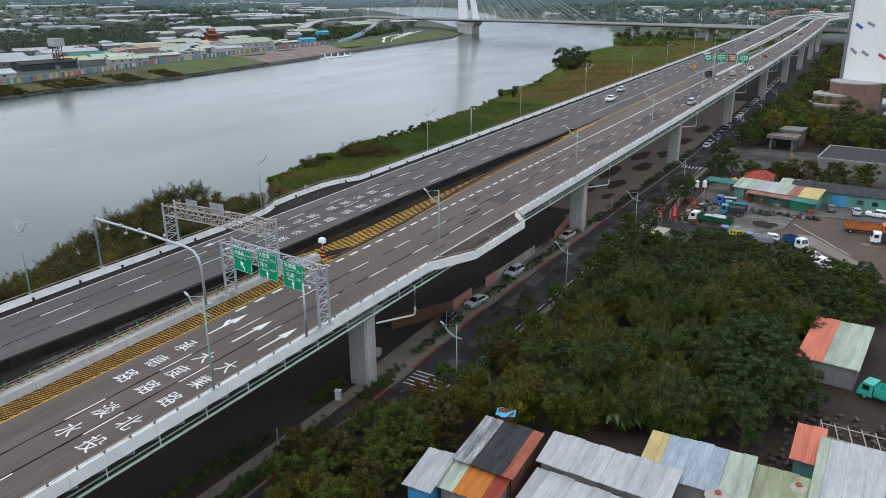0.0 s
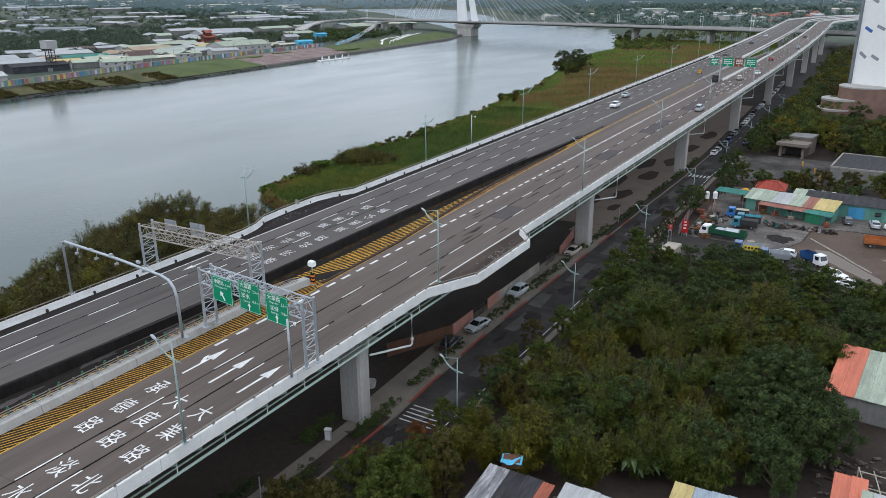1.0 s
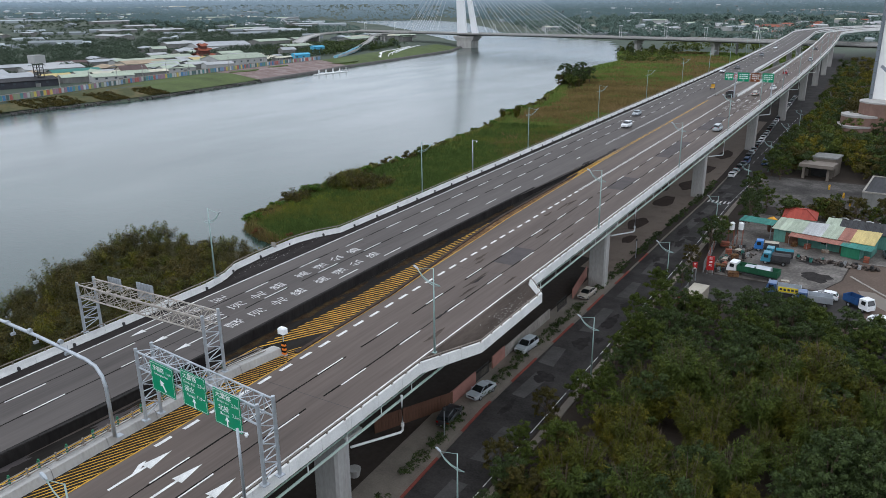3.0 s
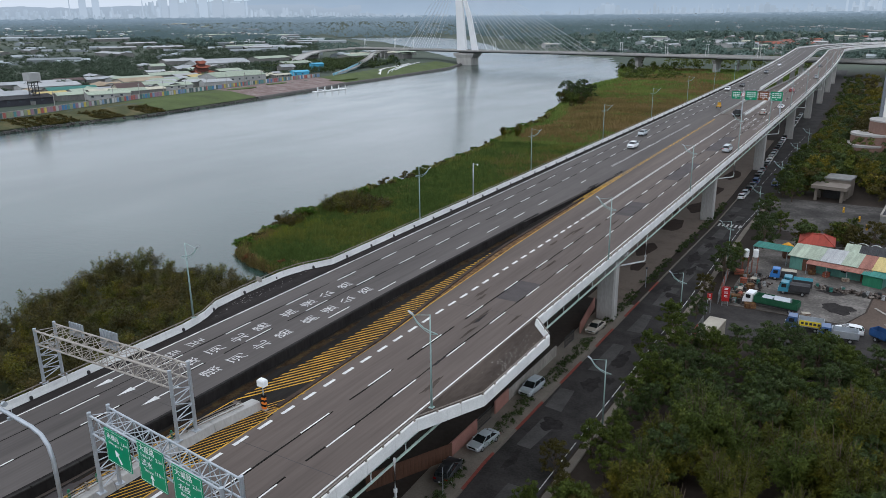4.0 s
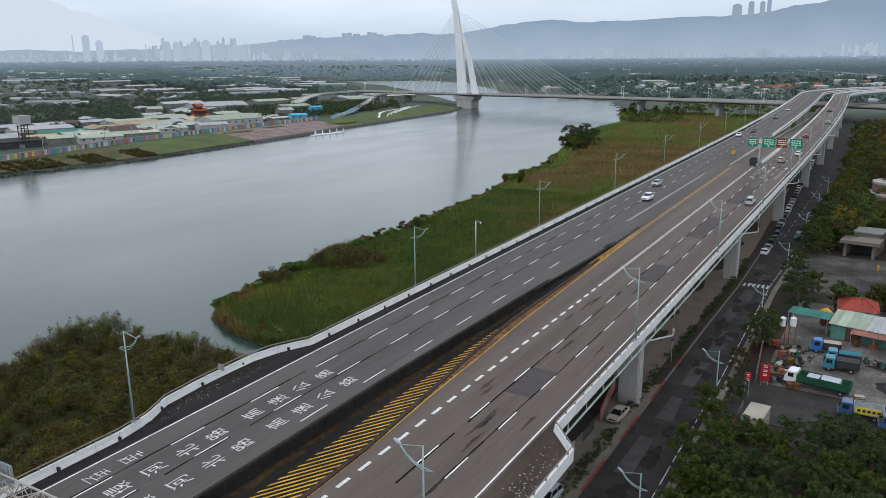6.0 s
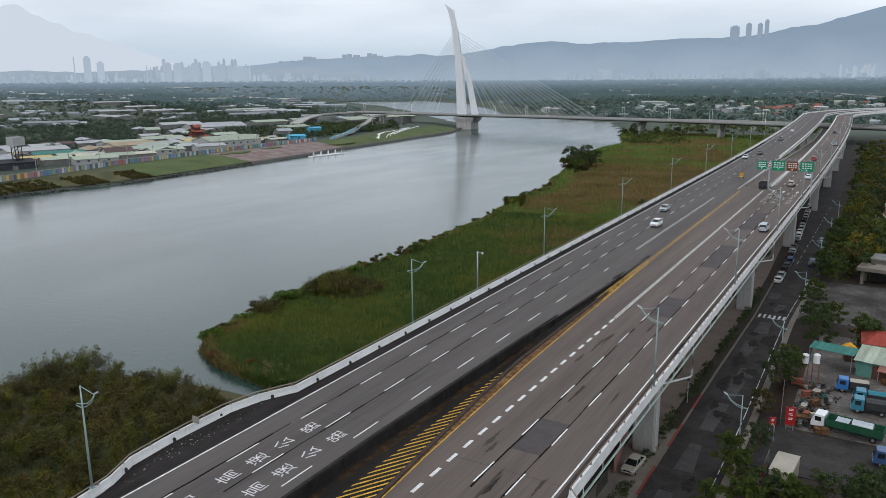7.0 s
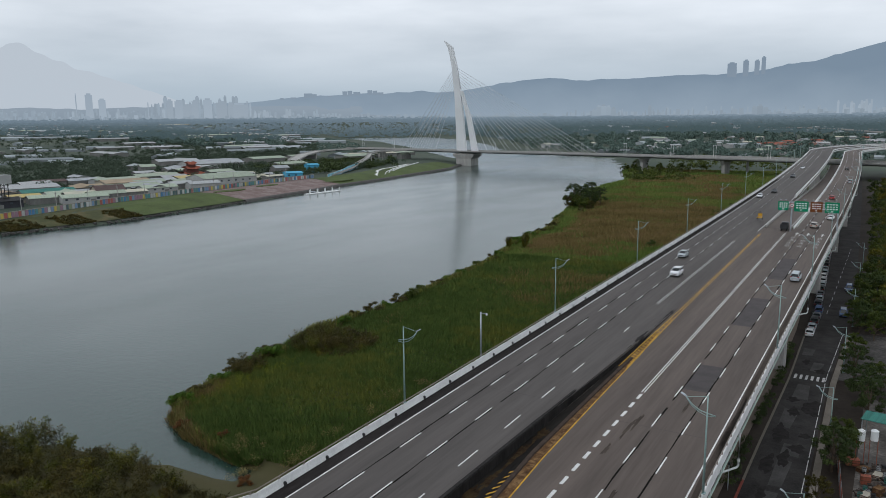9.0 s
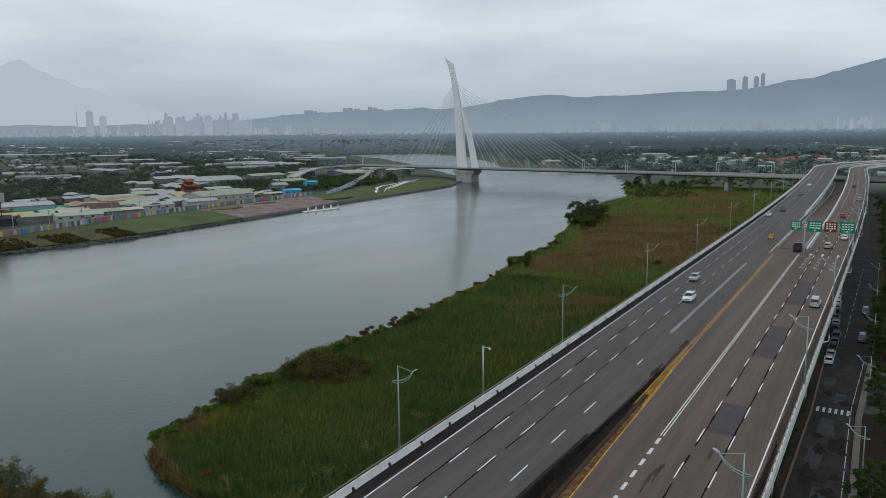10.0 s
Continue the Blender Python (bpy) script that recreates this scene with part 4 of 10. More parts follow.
def street_light(name, at, rz, height, label, group):
    """A harp-like lamp: tapered pole, curved arm, stay and flat head. The arm points to local -x."""
    s = thing(name, at, rz, label, "street lamp", group)
    b = Build()
    b.tube([(0, 0, 0), (0, 0, height * 0.5), (0, 0, height)], 0.12, 8, r2=0.055)
    part("pole", b, M["lamp_green"], s, smooth=True)
    z = height - 1.6
    b = Build()
    b.tube([(0.7, 0, z - 0.12), (0, 0, z), (-0.7, 0, z + 0.2), (-1.35, 0, z + 0.62), (-1.85, 0, z + 1.2)], 0.05, 6)
    part("arm", b, M["lamp_green"], s, smooth=True)
    b = Build()
    b.tube([(0.7, 0.12, z - 0.2), (0, 0.1, z - 0.3), (-0.75, 0.1, z - 0.02), (-1.4, 0.05, z + 0.46), (-1.85, 0, z + 1.15)], 0.035, 6)
    part("lower_arm", b, M["lamp_green"], s, smooth=True)
    b = Build()
    b.tube([(0, 0, height - 0.03), (-1.8, 0, z + 1.22)], 0.028, 5)
    part("stay", b, M["lamp_green"], s)
    b = Build()
    m = pose(-2.05, 0, z + 1.38, 0, 30, 0)
    b.sweep([[tuple(m @ Vector(p)) for p in [(x, -w, -0.04), (x, w, -0.04), (x, w * 0.7, t), (x, -w * 0.7, t)]] for x, w, t in ((-0.34, 0.07, 0.02), (-0.24, 0.12, 0.07), (0.1, 0.13, 0.08), (0.28, 0.08, 0.05))])
    part("lamp_head", b, M["galvanised"], s, "grey lamp head")
    b = Build()
    b.box(-0.22, -0.22, 0, 0.22, 0.22, 0.06)
    part("base_plate", b, M["lamp_green"], s)
    return s


first = street_light("street_lamp", (8.6, -75.5, deck_z(-75.5) + 0.8), 0, 9.2, "pale green steel lamp post with a curved arm on a parapet", "lamps on the viaduct")
for y in (-36, 12.4, 60, 108, 155, 202, 249, 296, 343, 390, 437, 484):
    copy_thing(first, pose(*spot(8.6, y, deck_z(y) + 0.8)))
for y in (-72, -33.5, 15.2, 60.1, 106, 151, 196, 241, 286, 331, 376, 421, 466):
    o = copy_thing(first, pose(*spot(outer_left(y) - 0.36, y, deck_z(y, True) + 0.8), 0, 0, 180))
    tagged(o, "pale green steel lamp post on the riverside parapet")


def short_mast(at, h, label):
    s = thing("camera_mast", at, 0, label, "camera mast")
    b = Build()
    b.tube([(0, 0, 0), (0, 0, h)], 0.13, 8, r2=0.1)
    part("pole", b, M["galvanised"], s, smooth=True)
    b = Build()
    b.tube([(0, 0, h - 0.2), (0.9, 0, h - 0.1)], 0.05, 6)
    part("arm", b, M["galvanised"], s)
    b = Build()
    b.tube([(0.9, 0, h - 0.1), (0.9, 0, h - 0.22)], 0.1, 8)
    b.tube([(0.9, 0, h - 0.22), (0.9, 0, h - 0.42)], 0.15, 10, r2=0.08)
    part("camera_dome", b, M["sign_white"], s)
    return s


short_mast((-25.8, 34.1, deck_z(34.5, True) + 0.7), 6.4, "plain grey mast with a small camera on the riverside parapet")
short_mast((8.75, -62.9, deck_z(-62.9) + 0.7), 6.0, "plain grey mast with a small camera beside the sign gantry")

# striped bollard with a white box
bol = thing("marker_post", (-5.75, -42.9, deck_z(-42.9)), 0, "orange and black striped post carrying a white box", "marker post")
for i in range(6):
    b = Build()
    b.box(-0.22, -0.12, 0.1 + i * 0.24, 0.22, 0.12, 0.1 + (i + 1) * 0.24 - 0.003, Matrix.Shear("XZ", 4, (0.0, 0.0)))
    part("band", b, M["orange"] if i % 2 == 0 else M["tar"], bol)
b = Build()
b.tube([(0, 0, 1.54), (0, 0, 2.5)], 0.06, 8)
b.box(-0.3, -0.2, 0, 0.3, 0.2, 0.1)
part("pole", b, M["galvanised"], bol)
b = Build()
b.sweep([[(-0.42, -0.3, 2.5), (0.42, -0.3, 2.5), (0.42, 0.3, 2.5), (-0.42, 0.3, 2.5)], [(-0.42, -0.3, 3.05), (0.42, -0.3, 3.05), (0.42, 0.3, 3.05), (-0.42, 0.3, 3.05)], [(-0.3, -0.2, 3.2), (0.3, -0.2, 3.2), (0.3, 0.2, 3.2), (-0.3, 0.2, 3.2)]])
part("box", b, M["sign_white"], bol)
sb = thing("notice_board", (-27.6, -21.0, deck_z(-21, True) + 0.8), 0, "small weathered beige board on the parapet", "board")
b = Build()
b.box(-0.5, -0.03, 0.15, 0.4, 0.03, 0.85)
part("panel", b, M["old_concrete"], sb)
b = Build()
b.box(-0.03, 0.03, 0, 0.03, 0.07, 0.8)
part("stake", b, M["rail"], sb)

# far gantry with its signs
FZ = deck_z(176)
fg = thing("sign_gantry", (-3.0, 176, FZ), 0, "slim grey steel gantry far along the viaduct", "sign gantry")
b = Build()
b.tube([(0, 0, 0), (0, 0, 8.6)], 0.2, 8)
part("leg", b, M["galvanised"], fg)
b = Build()
b.tube([(11.6, 0, 0.7), (11.6, 0, 8.6)], 0.2, 8)
part("leg", b, M["galvanised"], fg)
for zz in (6.6, 8.0):
    b = Build()
    b.tube([(-3.6, 0, zz), (11.7, 0, zz)], 0.1, 6)
    part("chord", b, M["galvanised"], fg)
b = Build()
lattice(b, ((-3.6, 0, 6.6), (11.7, 0, 6.6)), ((-3.6, 0, 8.0), (11.7, 0, 8.0)), 0, 12, 0.05)
part("bracing", b, M["galvanised"], fg)


def small_rows(n, w, h):
    return [(h * (0.5 - (i + 1) / (n + 1.6)), w) for i in range(n)]


for cx, w, h, mt, lb in ((-5.2, 2.7, 2.5, "sign_green", "green"), (-0.6, 3.6, 2.9, "sign_green", "green"), (3.2, 3.0, 2.8, "sign_brown", "brown"), (7.1, 3.6, 2.9, "sign_green", "green")):
    s = thing("road_sign", (cx, 175.7, FZ + 7.2), 0, lb + " direction sign with rows of white lettering, far off", "road sign", "direction signs")
    up = pose(0, 0, 0, 90, 0, 0)
    part("panel", plate(w, h, M[mt]), M[mt], s).matrix_basis = up
    rr = random.Random(int(cx * 10))
    for yy, k in small_rows(3, w, h):
        for j in range(4):
            b = Build()
            x = -w * 0.36 + j * w * 0.2
            b.box(x, yy - 0.12, 0.004, x + w * 0.14, yy + 0.16, 0.01)
            part("lettering_bar", b, M["sign_white"], s).matrix_basis = up
    a = Build()
    a.box(-0.09, -h / 2 + 0.15, 0.004, 0.09, -h / 2 + 0.4, 0.01)
    a.face([(-0.26, -h / 2 + 0.4, 0.008), (0.26, -h / 2 + 0.4, 0.008), (0, -h / 2 + 0.68, 0.008)])
    part("arrow", a, M["sign_white"], s).matrix_basis = up
    for dx in (-w * 0.25, w * 0.25):
        b = Build()
        b.tube([(dx, 0.1, h / 2), (dx, -0.4, h / 2 + 0.55)], 0.03, 5)
        b.box(dx - 0.25, -0.6, h / 2 + 0.5, dx + 0.25, -0.3, h / 2 + 0.62)
        part("flood_light", b, M["galvanised"], s)
rd = thing("speed_sign", (-2.95, 175.5, FZ + 7.4), 0, "round red-rimmed speed sign on a gantry leg", "road sign")
for r, mt, dy in ((0.62, "sign_red", 0.0), (0.46, "sign_white", -0.012)):
    if mt not in M:
        M[mt] = material(mt, (0.38, 0.02, 0.02), 0.4, 0.08, 1.0, 6.0, 0)
    b = Build()
    b.tube([(0, dy, 0), (0, dy - 0.03, 0)], r, 20)
    part("disc", b, M[mt], rd)
b = Build()
b.box(-0.2, -0.05, -0.2, -0.03, -0.044, 0.2)
b.box(0.05, -0.05, -0.2, 0.22, -0.044, 0.2)
part("figure_bar", b, M["tar"], rd)


# ---- vehicles ----
M["glass"] = material("glass", (0.015, 0.018, 0.02), 0.08, 0.1, 1.0, 4.0, 0.0, spec=0.7)
M["tyre"] = material("tyre", (0.02, 0.02, 0.02), 0.85, 0.2, 2.0, 12.0, 0.1)
M["rim"] = material("rim", (0.45, 0.46, 0.47), 0.35, 0.1, 2.0, 10.0, 0.0, metal=0.8)
M["head_light"] = material("head_light", (0.7, 0.72, 0.72), 0.15, 0.05, 2.0, 8.0, 0.0)
M["tail_light"] = material("tail_light", (0.3, 0.01, 0.01), 0.25, 0.1, 2.0, 8.0, 0.0)
M["plate_white"] = material("plate_white", (0.7, 0.7, 0.7), 0.5, 0.05, 2.0, 8.0, 0.0)
PAINT = {}


def paint(name, colour, rough=0.28):
    if name not in PAINT:
        PAINT[name] = material("paint_" + name, colour, rough, 0.08, 0.8, 5.0, 0.0, spec=0.6)
    return PAINT[name]


FORMS = {
    "sedan": (4.6, 1.78, 1.45, [(-2.3, 0.55, 0.72), (-2.2, 0.5, 0.95), (-1.35, 0.45, 1.0), (0.9, 0.45, 0.97), (2.0, 0.48, 0.82), (2.3, 0.55, 0.68)], [(-1.75, 1.0), (-1.0, 1.42), (0.25, 1.45), (1.2, 0.97)]),
    "suv": (4.55, 1.85, 1.68, [(-2.25, 0.6, 0.85), (-2.2, 0.5, 1.08), (-1.2, 0.5, 1.1), (1.0, 0.5, 1.08), (2.05, 0.52, 0.98), (2.27, 0.6, 0.78)], [(-2.15, 1.1), (-1.85, 1.6), (0.2, 1.68), (1.15, 1.08)]),
    "hatch": (4.1, 1.75, 1.5, [(-2.05, 0.55, 0.8), (-2.0, 0.5, 1.0), (-1.0, 0.45, 1.02), (0.9, 0.45, 1.0), (1.8, 0.48, 0.85), (2.05, 0.55, 0.7)], [(-1.98, 1.02), (-1.55, 1.45), (0.1, 1.5), (1.15, 1.0)]),
    "van": (4.7, 1.75, 1.85, [(-2.35, 0.6, 1.0), (-2.3, 0.5, 1.12), (-1.0, 0.5, 1.12), (1.2, 0.5, 1.1), (2.1, 0.52, 1.0), (2.35, 0.6, 0.8)], [(-2.28, 1.12), (-2.1, 1.8), (0.9, 1.85), (1.8, 1.08)]),
}


def car(form, colour_name, colour, at, rz, label, group="cars"):
    """A car that faces its local +y: body, roof, glass band, lamps, plate bars and four wheels."""
    L, W, H, low, cab = FORMS[form]
    c = thing("car", at, rz, label, "car", group)
    pm = paint(colour_name, colour)
    b = Build()
    sec = []
    for y, zb, zt in low:
        k = 0.9 if abs(y) > L / 2 - 0.12 else 1.0
        hw = W / 2 * k
        zb = 0.24 if abs(y) < L / 2 - 0.3 else zb * 0.6
        sec.append([(-hw * 0.92, y, zb), (hw * 0.92, y, zb), (hw, y, zb + 0.2), (hw, y, zt - 0.14), (hw * 0.9, y, zt), (-hw * 0.9, y, zt), (-hw, y, zt - 0.14), (-hw, y, zb + 0.2)])
    b.sweep(sec)
    body = part("body", b, pm, c)
    b = Build()
    (y0, z0), (y1, z1), (y2, z2), (y3, z3) = cab
    g = W / 2 * 0.88
    t = W / 2 * 0.72
    b.sweep([[(-g, y0, z0 - 0.03), (g, y0, z0 - 0.03), (g * 0.99, y0 + 0.02, z0), (-g * 0.99, y0 + 0.02, z0)], [(-g, y1, z0 - 0.03), (g, y1, z0 - 0.03), (t, y1, z1 - 0.05), (-t, y1, z1 - 0.05)], [(-g, y2, z3 - 0.03), (g, y2, z3 - 0.03), (t, y2, z2 - 0.05), (-t, y2, z2 - 0.05)], [(-g, y3, z3 - 0.03), (g, y3, z3 - 0.03), (g * 0.99, y3 - 0.02, z3), (-g * 0.99, y3 - 0.02, z3)]])
    part("cabin_glass", b, M["glass"], c, "dark tinted windows")
    b = Build()
    b.sweep([[(-t, y1 - 0.12, z1 - 0.1), (t, y1 - 0.12, z1 - 0.1), (t * 0.9, y1 - 0.05, z1 - 0.03), (-t * 0.9, y1 - 0.05, z1 - 0.03)], [(-t * 1.02, (y1 + y2) / 2, z2 - 0.07), (t * 1.02, (y1 + y2) / 2, z2 - 0.07), (t * 0.92, (y1 + y2) / 2, z2 + 0.01), (-t * 0.92, (y1 + y2) / 2, z2 + 0.01)], [(-t, y2 + 0.1, z2 - 0.1), (t, y2 + 0.1, z2 - 0.1), (t * 0.9, y2 + 0.04, z2 - 0.03), (-t * 0.9, y2 + 0.04, z2 - 0.03)]])
    part("roof", b, pm, c)
    for sx in (-1, 1):
        b = Build()
        for (ya, za), (yb, zb2), in (((y0 + 0.03, z0), (y1, z1 - 0.05)), ((y3 - 0.03, z3), (y2, z2 - 0.05))):
            b.tube([(sx * g * 0.99, ya, za), (sx * t, yb, zb2)], 0.04, 5)
        ym = (y1 + y2) / 2 - 0.05
        b.tube([(sx * g, ym, z3), (sx * t, ym, z2 - 0.06)], 0.035, 5)
        part("roof_pillar", b, pm, c)
        b = Build()
        b.box(-0.09, -0.05, -0.06, 0.09, 0.06, 0.07, pose(sx * (W / 2 + 0.06), y3 - 0.45, z3 + 0.03))
        part("wing_mirror", b, pm, c)
    for sx in (-1, 1):
        b = Build()
        b.box(-0.2, -0.05, -0.07, 0.2, 0.04, 0.07, pose(sx * (W / 2 - 0.3), L / 2 - 0.06, low[-1][2] + 0.03))
        part("headlight", b, M["head_light"], c)
        b = Build()
        b.box(-0.16, -0.04, -0.11, 0.16, 0.05, 0.11, pose(sx * (W / 2 - 0.26), -L / 2 + 0.05, low[0][2] + 0.02))
        part("tail_light", b, M["tail_light"], c)
    for sy in (-1, 1):
        b = Build()
        b.box(-0.18, -0.01, -0.07, 0.18, 0.01, 0.07, pose(0, sy * (L / 2 + 0.01), 0.5))
        part("number_plate", b, M["plate_white"], c)
    b = Build()
    b.box(-W * 0.28, -0.02, -0.08, W * 0.28, 0.02, 0.08, pose(0, L / 2 + 0.004, 0.62))
    part("grille", b, M["tar"], c)
    for sx in (-1, 1):
        for sy in (-1, 1):
            b = Build()
            x, y = sx * (W / 2 - 0.1), sy * L * 0.3
            b.tube([(x - 0.1, y, 0.32), (x + 0.1, y, 0.32)], 0.32, 14)
            wh = part("wheel", b, M["tyre"], c)
            b = Build()
            b.tube([(x + sx * 0.09, y, 0.32), (x + sx * 0.115, y, 0.32)], 0.2, 10)
            part("rim", b, M["rim"], wh)
    return c


def deck_car(form, cn, col, x, y, south, label):
    z = top(x, y)
    return car(form, cn, col, (*along(x, y), z + 0.016), 180 if south else 0, label, "cars on the viaduct")


deck_car("suv", "white", (0.75, 0.76, 0.77), -15.9, 101, True, "white sport utility car driving on the western carriageway")
deck_car("hatch", "silver", (0.38, 0.42, 0.44), -19.4, 121, True, "silver hatchback driving beside the riverside lane")
deck_car("van", "silver", (0.45, 0.46, 0.47), 5.5, 111, False, "silver people carrier driving on the eastern carriageway")
deck_car("sedan", "black", (0.02, 0.022, 0.025), -19.0, 268, True, "black saloon far along the western carriageway")
deck_car("sedan", "white", (0.75, 0.76, 0.77), -21.8, 250, True, "white saloon far along the western carriageway")
deck_car("suv", "beige", (0.42, 0.38, 0.33), 2.2, 186, False, "beige sport utility car on the eastern carriageway")
deck_car("sedan", "white", (0.75, 0.76, 0.77), 5.2, 205, False, "white saloon beyond the far sign gantry")
deck_car("hatch", "red", (0.35, 0.03, 0.03), 1.9, 262, False, "dark red hatchback far along the viaduct")
deck_car("suv", "silver", (0.45, 0.46, 0.47), 5.3, 330, False, "silver sport utility car far along the viaduct")
deck_car("sedan", "black", (0.02, 0.022, 0.025), 1.8, 405, False, "black saloon far along the viaduct")
deck_car("sedan", "white", (0.75, 0.76, 0.77), -19.2, 395, True, "white saloon far along the western carriageway")
deck_car("suv", "grey", (0.12, 0.13, 0.14), -19.2, 340, True, "dark grey sport utility car far along the viaduct")


def truck(at, rz, cab_name, cab_colour, bed_mat, label, L=6.2, W=2.1, bed="stake", sign=None, group="lorries"):
    """A small lorry facing local +y: cab, glass, chassis, bed with side boards, wheels."""
    t = thing("lorry", at, rz, label, "lorry", group)
    pm = paint(cab_name, cab_colour, 0.4)
    h = L / 2
    b = Build()
    b.sweep([[(-W / 2, h - 1.75, 0.55), (W / 2, h - 1.75, 0.55), (W / 2, h - 1.75, 2.25), (-W / 2, h - 1.75, 2.25)], [(-W / 2, h - 0.45, 0.55), (W / 2, h - 0.45, 0.55), (W / 2 - 0.08, h - 0.45, 2.25), (-W / 2 + 0.08, h - 0.45, 2.25)], [(-W / 2 + 0.05, h, 0.5), (W / 2 - 0.05, h, 0.5), (W / 2 - 0.05, h - 0.08, 1.3), (-W / 2 + 0.05, h - 0.08, 1.3)]])
    part("cab", b, pm, t)
    b = Build()
    b.sweep([[(-W / 2 + 0.16, h - 0.06, 1.36), (W / 2 - 0.16, h - 0.06, 1.36), (W / 2 - 0.16, h - 0.12, 1.36), (-W / 2 + 0.16, h - 0.12, 1.36)], [(-W / 2 + 0.2, h - 0.36, 2.1), (W / 2 - 0.2, h - 0.36, 2.1), (W / 2 - 0.2, h - 0.46, 2.1), (-W / 2 + 0.2, h - 0.46, 2.1)]])
    part("windscreen", b, M["glass"], t)
    for sx in (-1, 1):
        b = Build()
        b.box(-0.015, h - 1.35, 1.35, 0.015, h - 0.55, 2.0, pose(sx * (W / 2 + 0.0), 0, 0))
        part("side_window", b, M["glass"], t)
        b = Build()
        b.box(sx * W * 0.36 - 0.16, h - 0.02, 0.75, sx * W * 0.36 + 0.16, h + 0.02, 0.95)
        part("headlight", b, M["head_light"], t)
    b = Build()
    b.box(-W / 2 + 0.3, -h, 0.55, W / 2 - 0.3, h - 1.8, 0.85)
    part("chassis", b, M["dark_steel"], t)
    y0, y1 = -h, h - 1.95
    b = Build()
    b.box(-W / 2, y0, 0.85, W / 2, y1, 0.98)
    part("bed_floor", b, bed_mat, t)
    side = 1.0 if bed != "low" else 0.45
    for sx in (-1, 1):
        b = Build()
        b.box(sx * W / 2 - 0.03, y0, 0.98, sx * W / 2 + 0.03, y1, 0.98 + side)
        n = int((y1 - y0) / 0.6)
        for i in range(n + 1):
            yy = y0 + (y1 - y0) * i / n
            b.box(sx * (W / 2 + 0.045) - 0.02, yy - 0.03, 0.9, sx * (W / 2 + 0.045) + 0.02, yy + 0.03, 1.0 + side)
        part("side_board", b, bed_mat, t)
    for yy in (y0, y1):
        b = Build()
        b.box(-W / 2 + 0.03, yy - 0.03, 0.98, W / 2 - 0.03, yy + 0.03, 0.98 + side)
        part("end_board", b, bed_mat, t)
    if bed == "cover":
        b = Build()
        b.sweep([[(-W / 2, yy, 0.98 + side), (W / 2, yy, 0.98 + side), (W / 2 * 0.96, yy, 1.9), (0, yy, 2.15), (-W / 2 * 0.96, yy, 1.9)] for yy in (y0, y1)])
        part("canvas_cover", b, sign or bed_mat, t)
    for sx in (-1, 1):
        for yy in (h - 0.95, -h + 1.1):
            b = Build()
            x = sx * (W / 2 - 0.18)
            b.tube([(x - 0.15, yy, 0.42), (x + 0.15, yy, 0.42)], 0.42, 14)
            wh = part("wheel", b, M["tyre"], t)
            b = Build()
            b.tube([(x + sx * 0.14, yy, 0.42), (x + sx * 0.17, yy, 0.42)], 0.22, 8)
            part("rim", b, M["rim"], wh)
    return t


M["bed_dark"] = material("bed_dark", (0.04, 0.04, 0.042), 0.7, 0.3, 1.0, 6.0, 0.1)
truck((-4.6, 177, deck_z(177) + 0.02), 0, "black", (0.02, 0.022, 0.025), M["bed_dark"], "dark works lorry standing in the painted gore", 4.6, 1.8)
ab = thing("warning_trailer", (*along(-13.2, 190), deck_z(190) + 0.95), 0, "yellow warning trailer with a lamp board standing on the gore", "warning trailer")
b = Build()
b.box(-0.7, -1.1, 0.5, 0.7, 1.1, 0.7)
part("bed", b, M["yellow_paint"], ab)
b = Build()
b.box(-0.6, 0.5, 0.9, 0.6, 0.6, 1.8)
part("lamp_board", b, M["yellow_paint"], ab)
b = Build()
b.tube([(0, 0.56, 0.7), (0, 0.56, 2.4)], 0.05, 6)
part("post", b, M["dark_steel"], ab)
for sx in (-1, 1):
    b = Build()
    b.tube([(sx * 0.7 - 0.1, 0, 0.35), (sx * 0.7 + 0.1, 0, 0.35)], 0.35, 12)
    part("wheel", b, M["tyre"], ab)
# ---- street and yard east of the viaduct ----
M["street"] = material("street", (0.036, 0.033, 0.031), 0.85, 0.65, 0.28, 4.0, 0.15, spec=0.15)
M["pavement"] = material("pavement", (0.17, 0.148, 0.122), 0.9, 0.35, 0.25, 5.0, 0.2)
M["yard_concrete"] = material("yard_concrete", (0.1, 0.09, 0.08), 0.8, 0.65, 0.16, 2.0, 0.2, second=(0.23, 0.21, 0.19))
M["forecourt"] = material("forecourt", (0.06, 0.056, 0.052), 0.9, 0.6, 0.16, 2.0, 0.2, second=(0.14, 0.13, 0.12), spec=0.1)
M["street_patch"] = material("street_patch", (0.075, 0.071, 0.068), 0.9, 0.35, 0.4, 4.0, 0.1, spec=0.08)
M["mud"] = material("mud", (0.085, 0.06, 0.045), 0.8, 0.45, 0.12, 2.5, 0.4)
M["kerb_red"] = material("kerb_red", (0.2, 0.05, 0.036), 0.8, 0.3, 0.8, 6.0, 0.1)
M["pink_wall"] = material("pink_wall", (0.3, 0.15, 0.12), 0.85, 0.2, 0.5, 6.0, 0.1)
M["brown_fence"] = material("brown_fence", (0.11, 0.055, 0.035), 0.8, 0.3, 1.0, 8.0, 0.2, stretch=(4, 4, 0.3))
M["puddle"] = material("puddle", (0.13, 0.105, 0.08), 0.3, 0.1, 0.3, 2.0, 0.0)
street_w = lin([(-160, 9.0), (-45, 8.3), (-22, 7.0), (60, 7.0), (95, 7.3), (131, 6.7), (193, 4.0), (300, -0.7), (440, -6.5), (700, -18)])
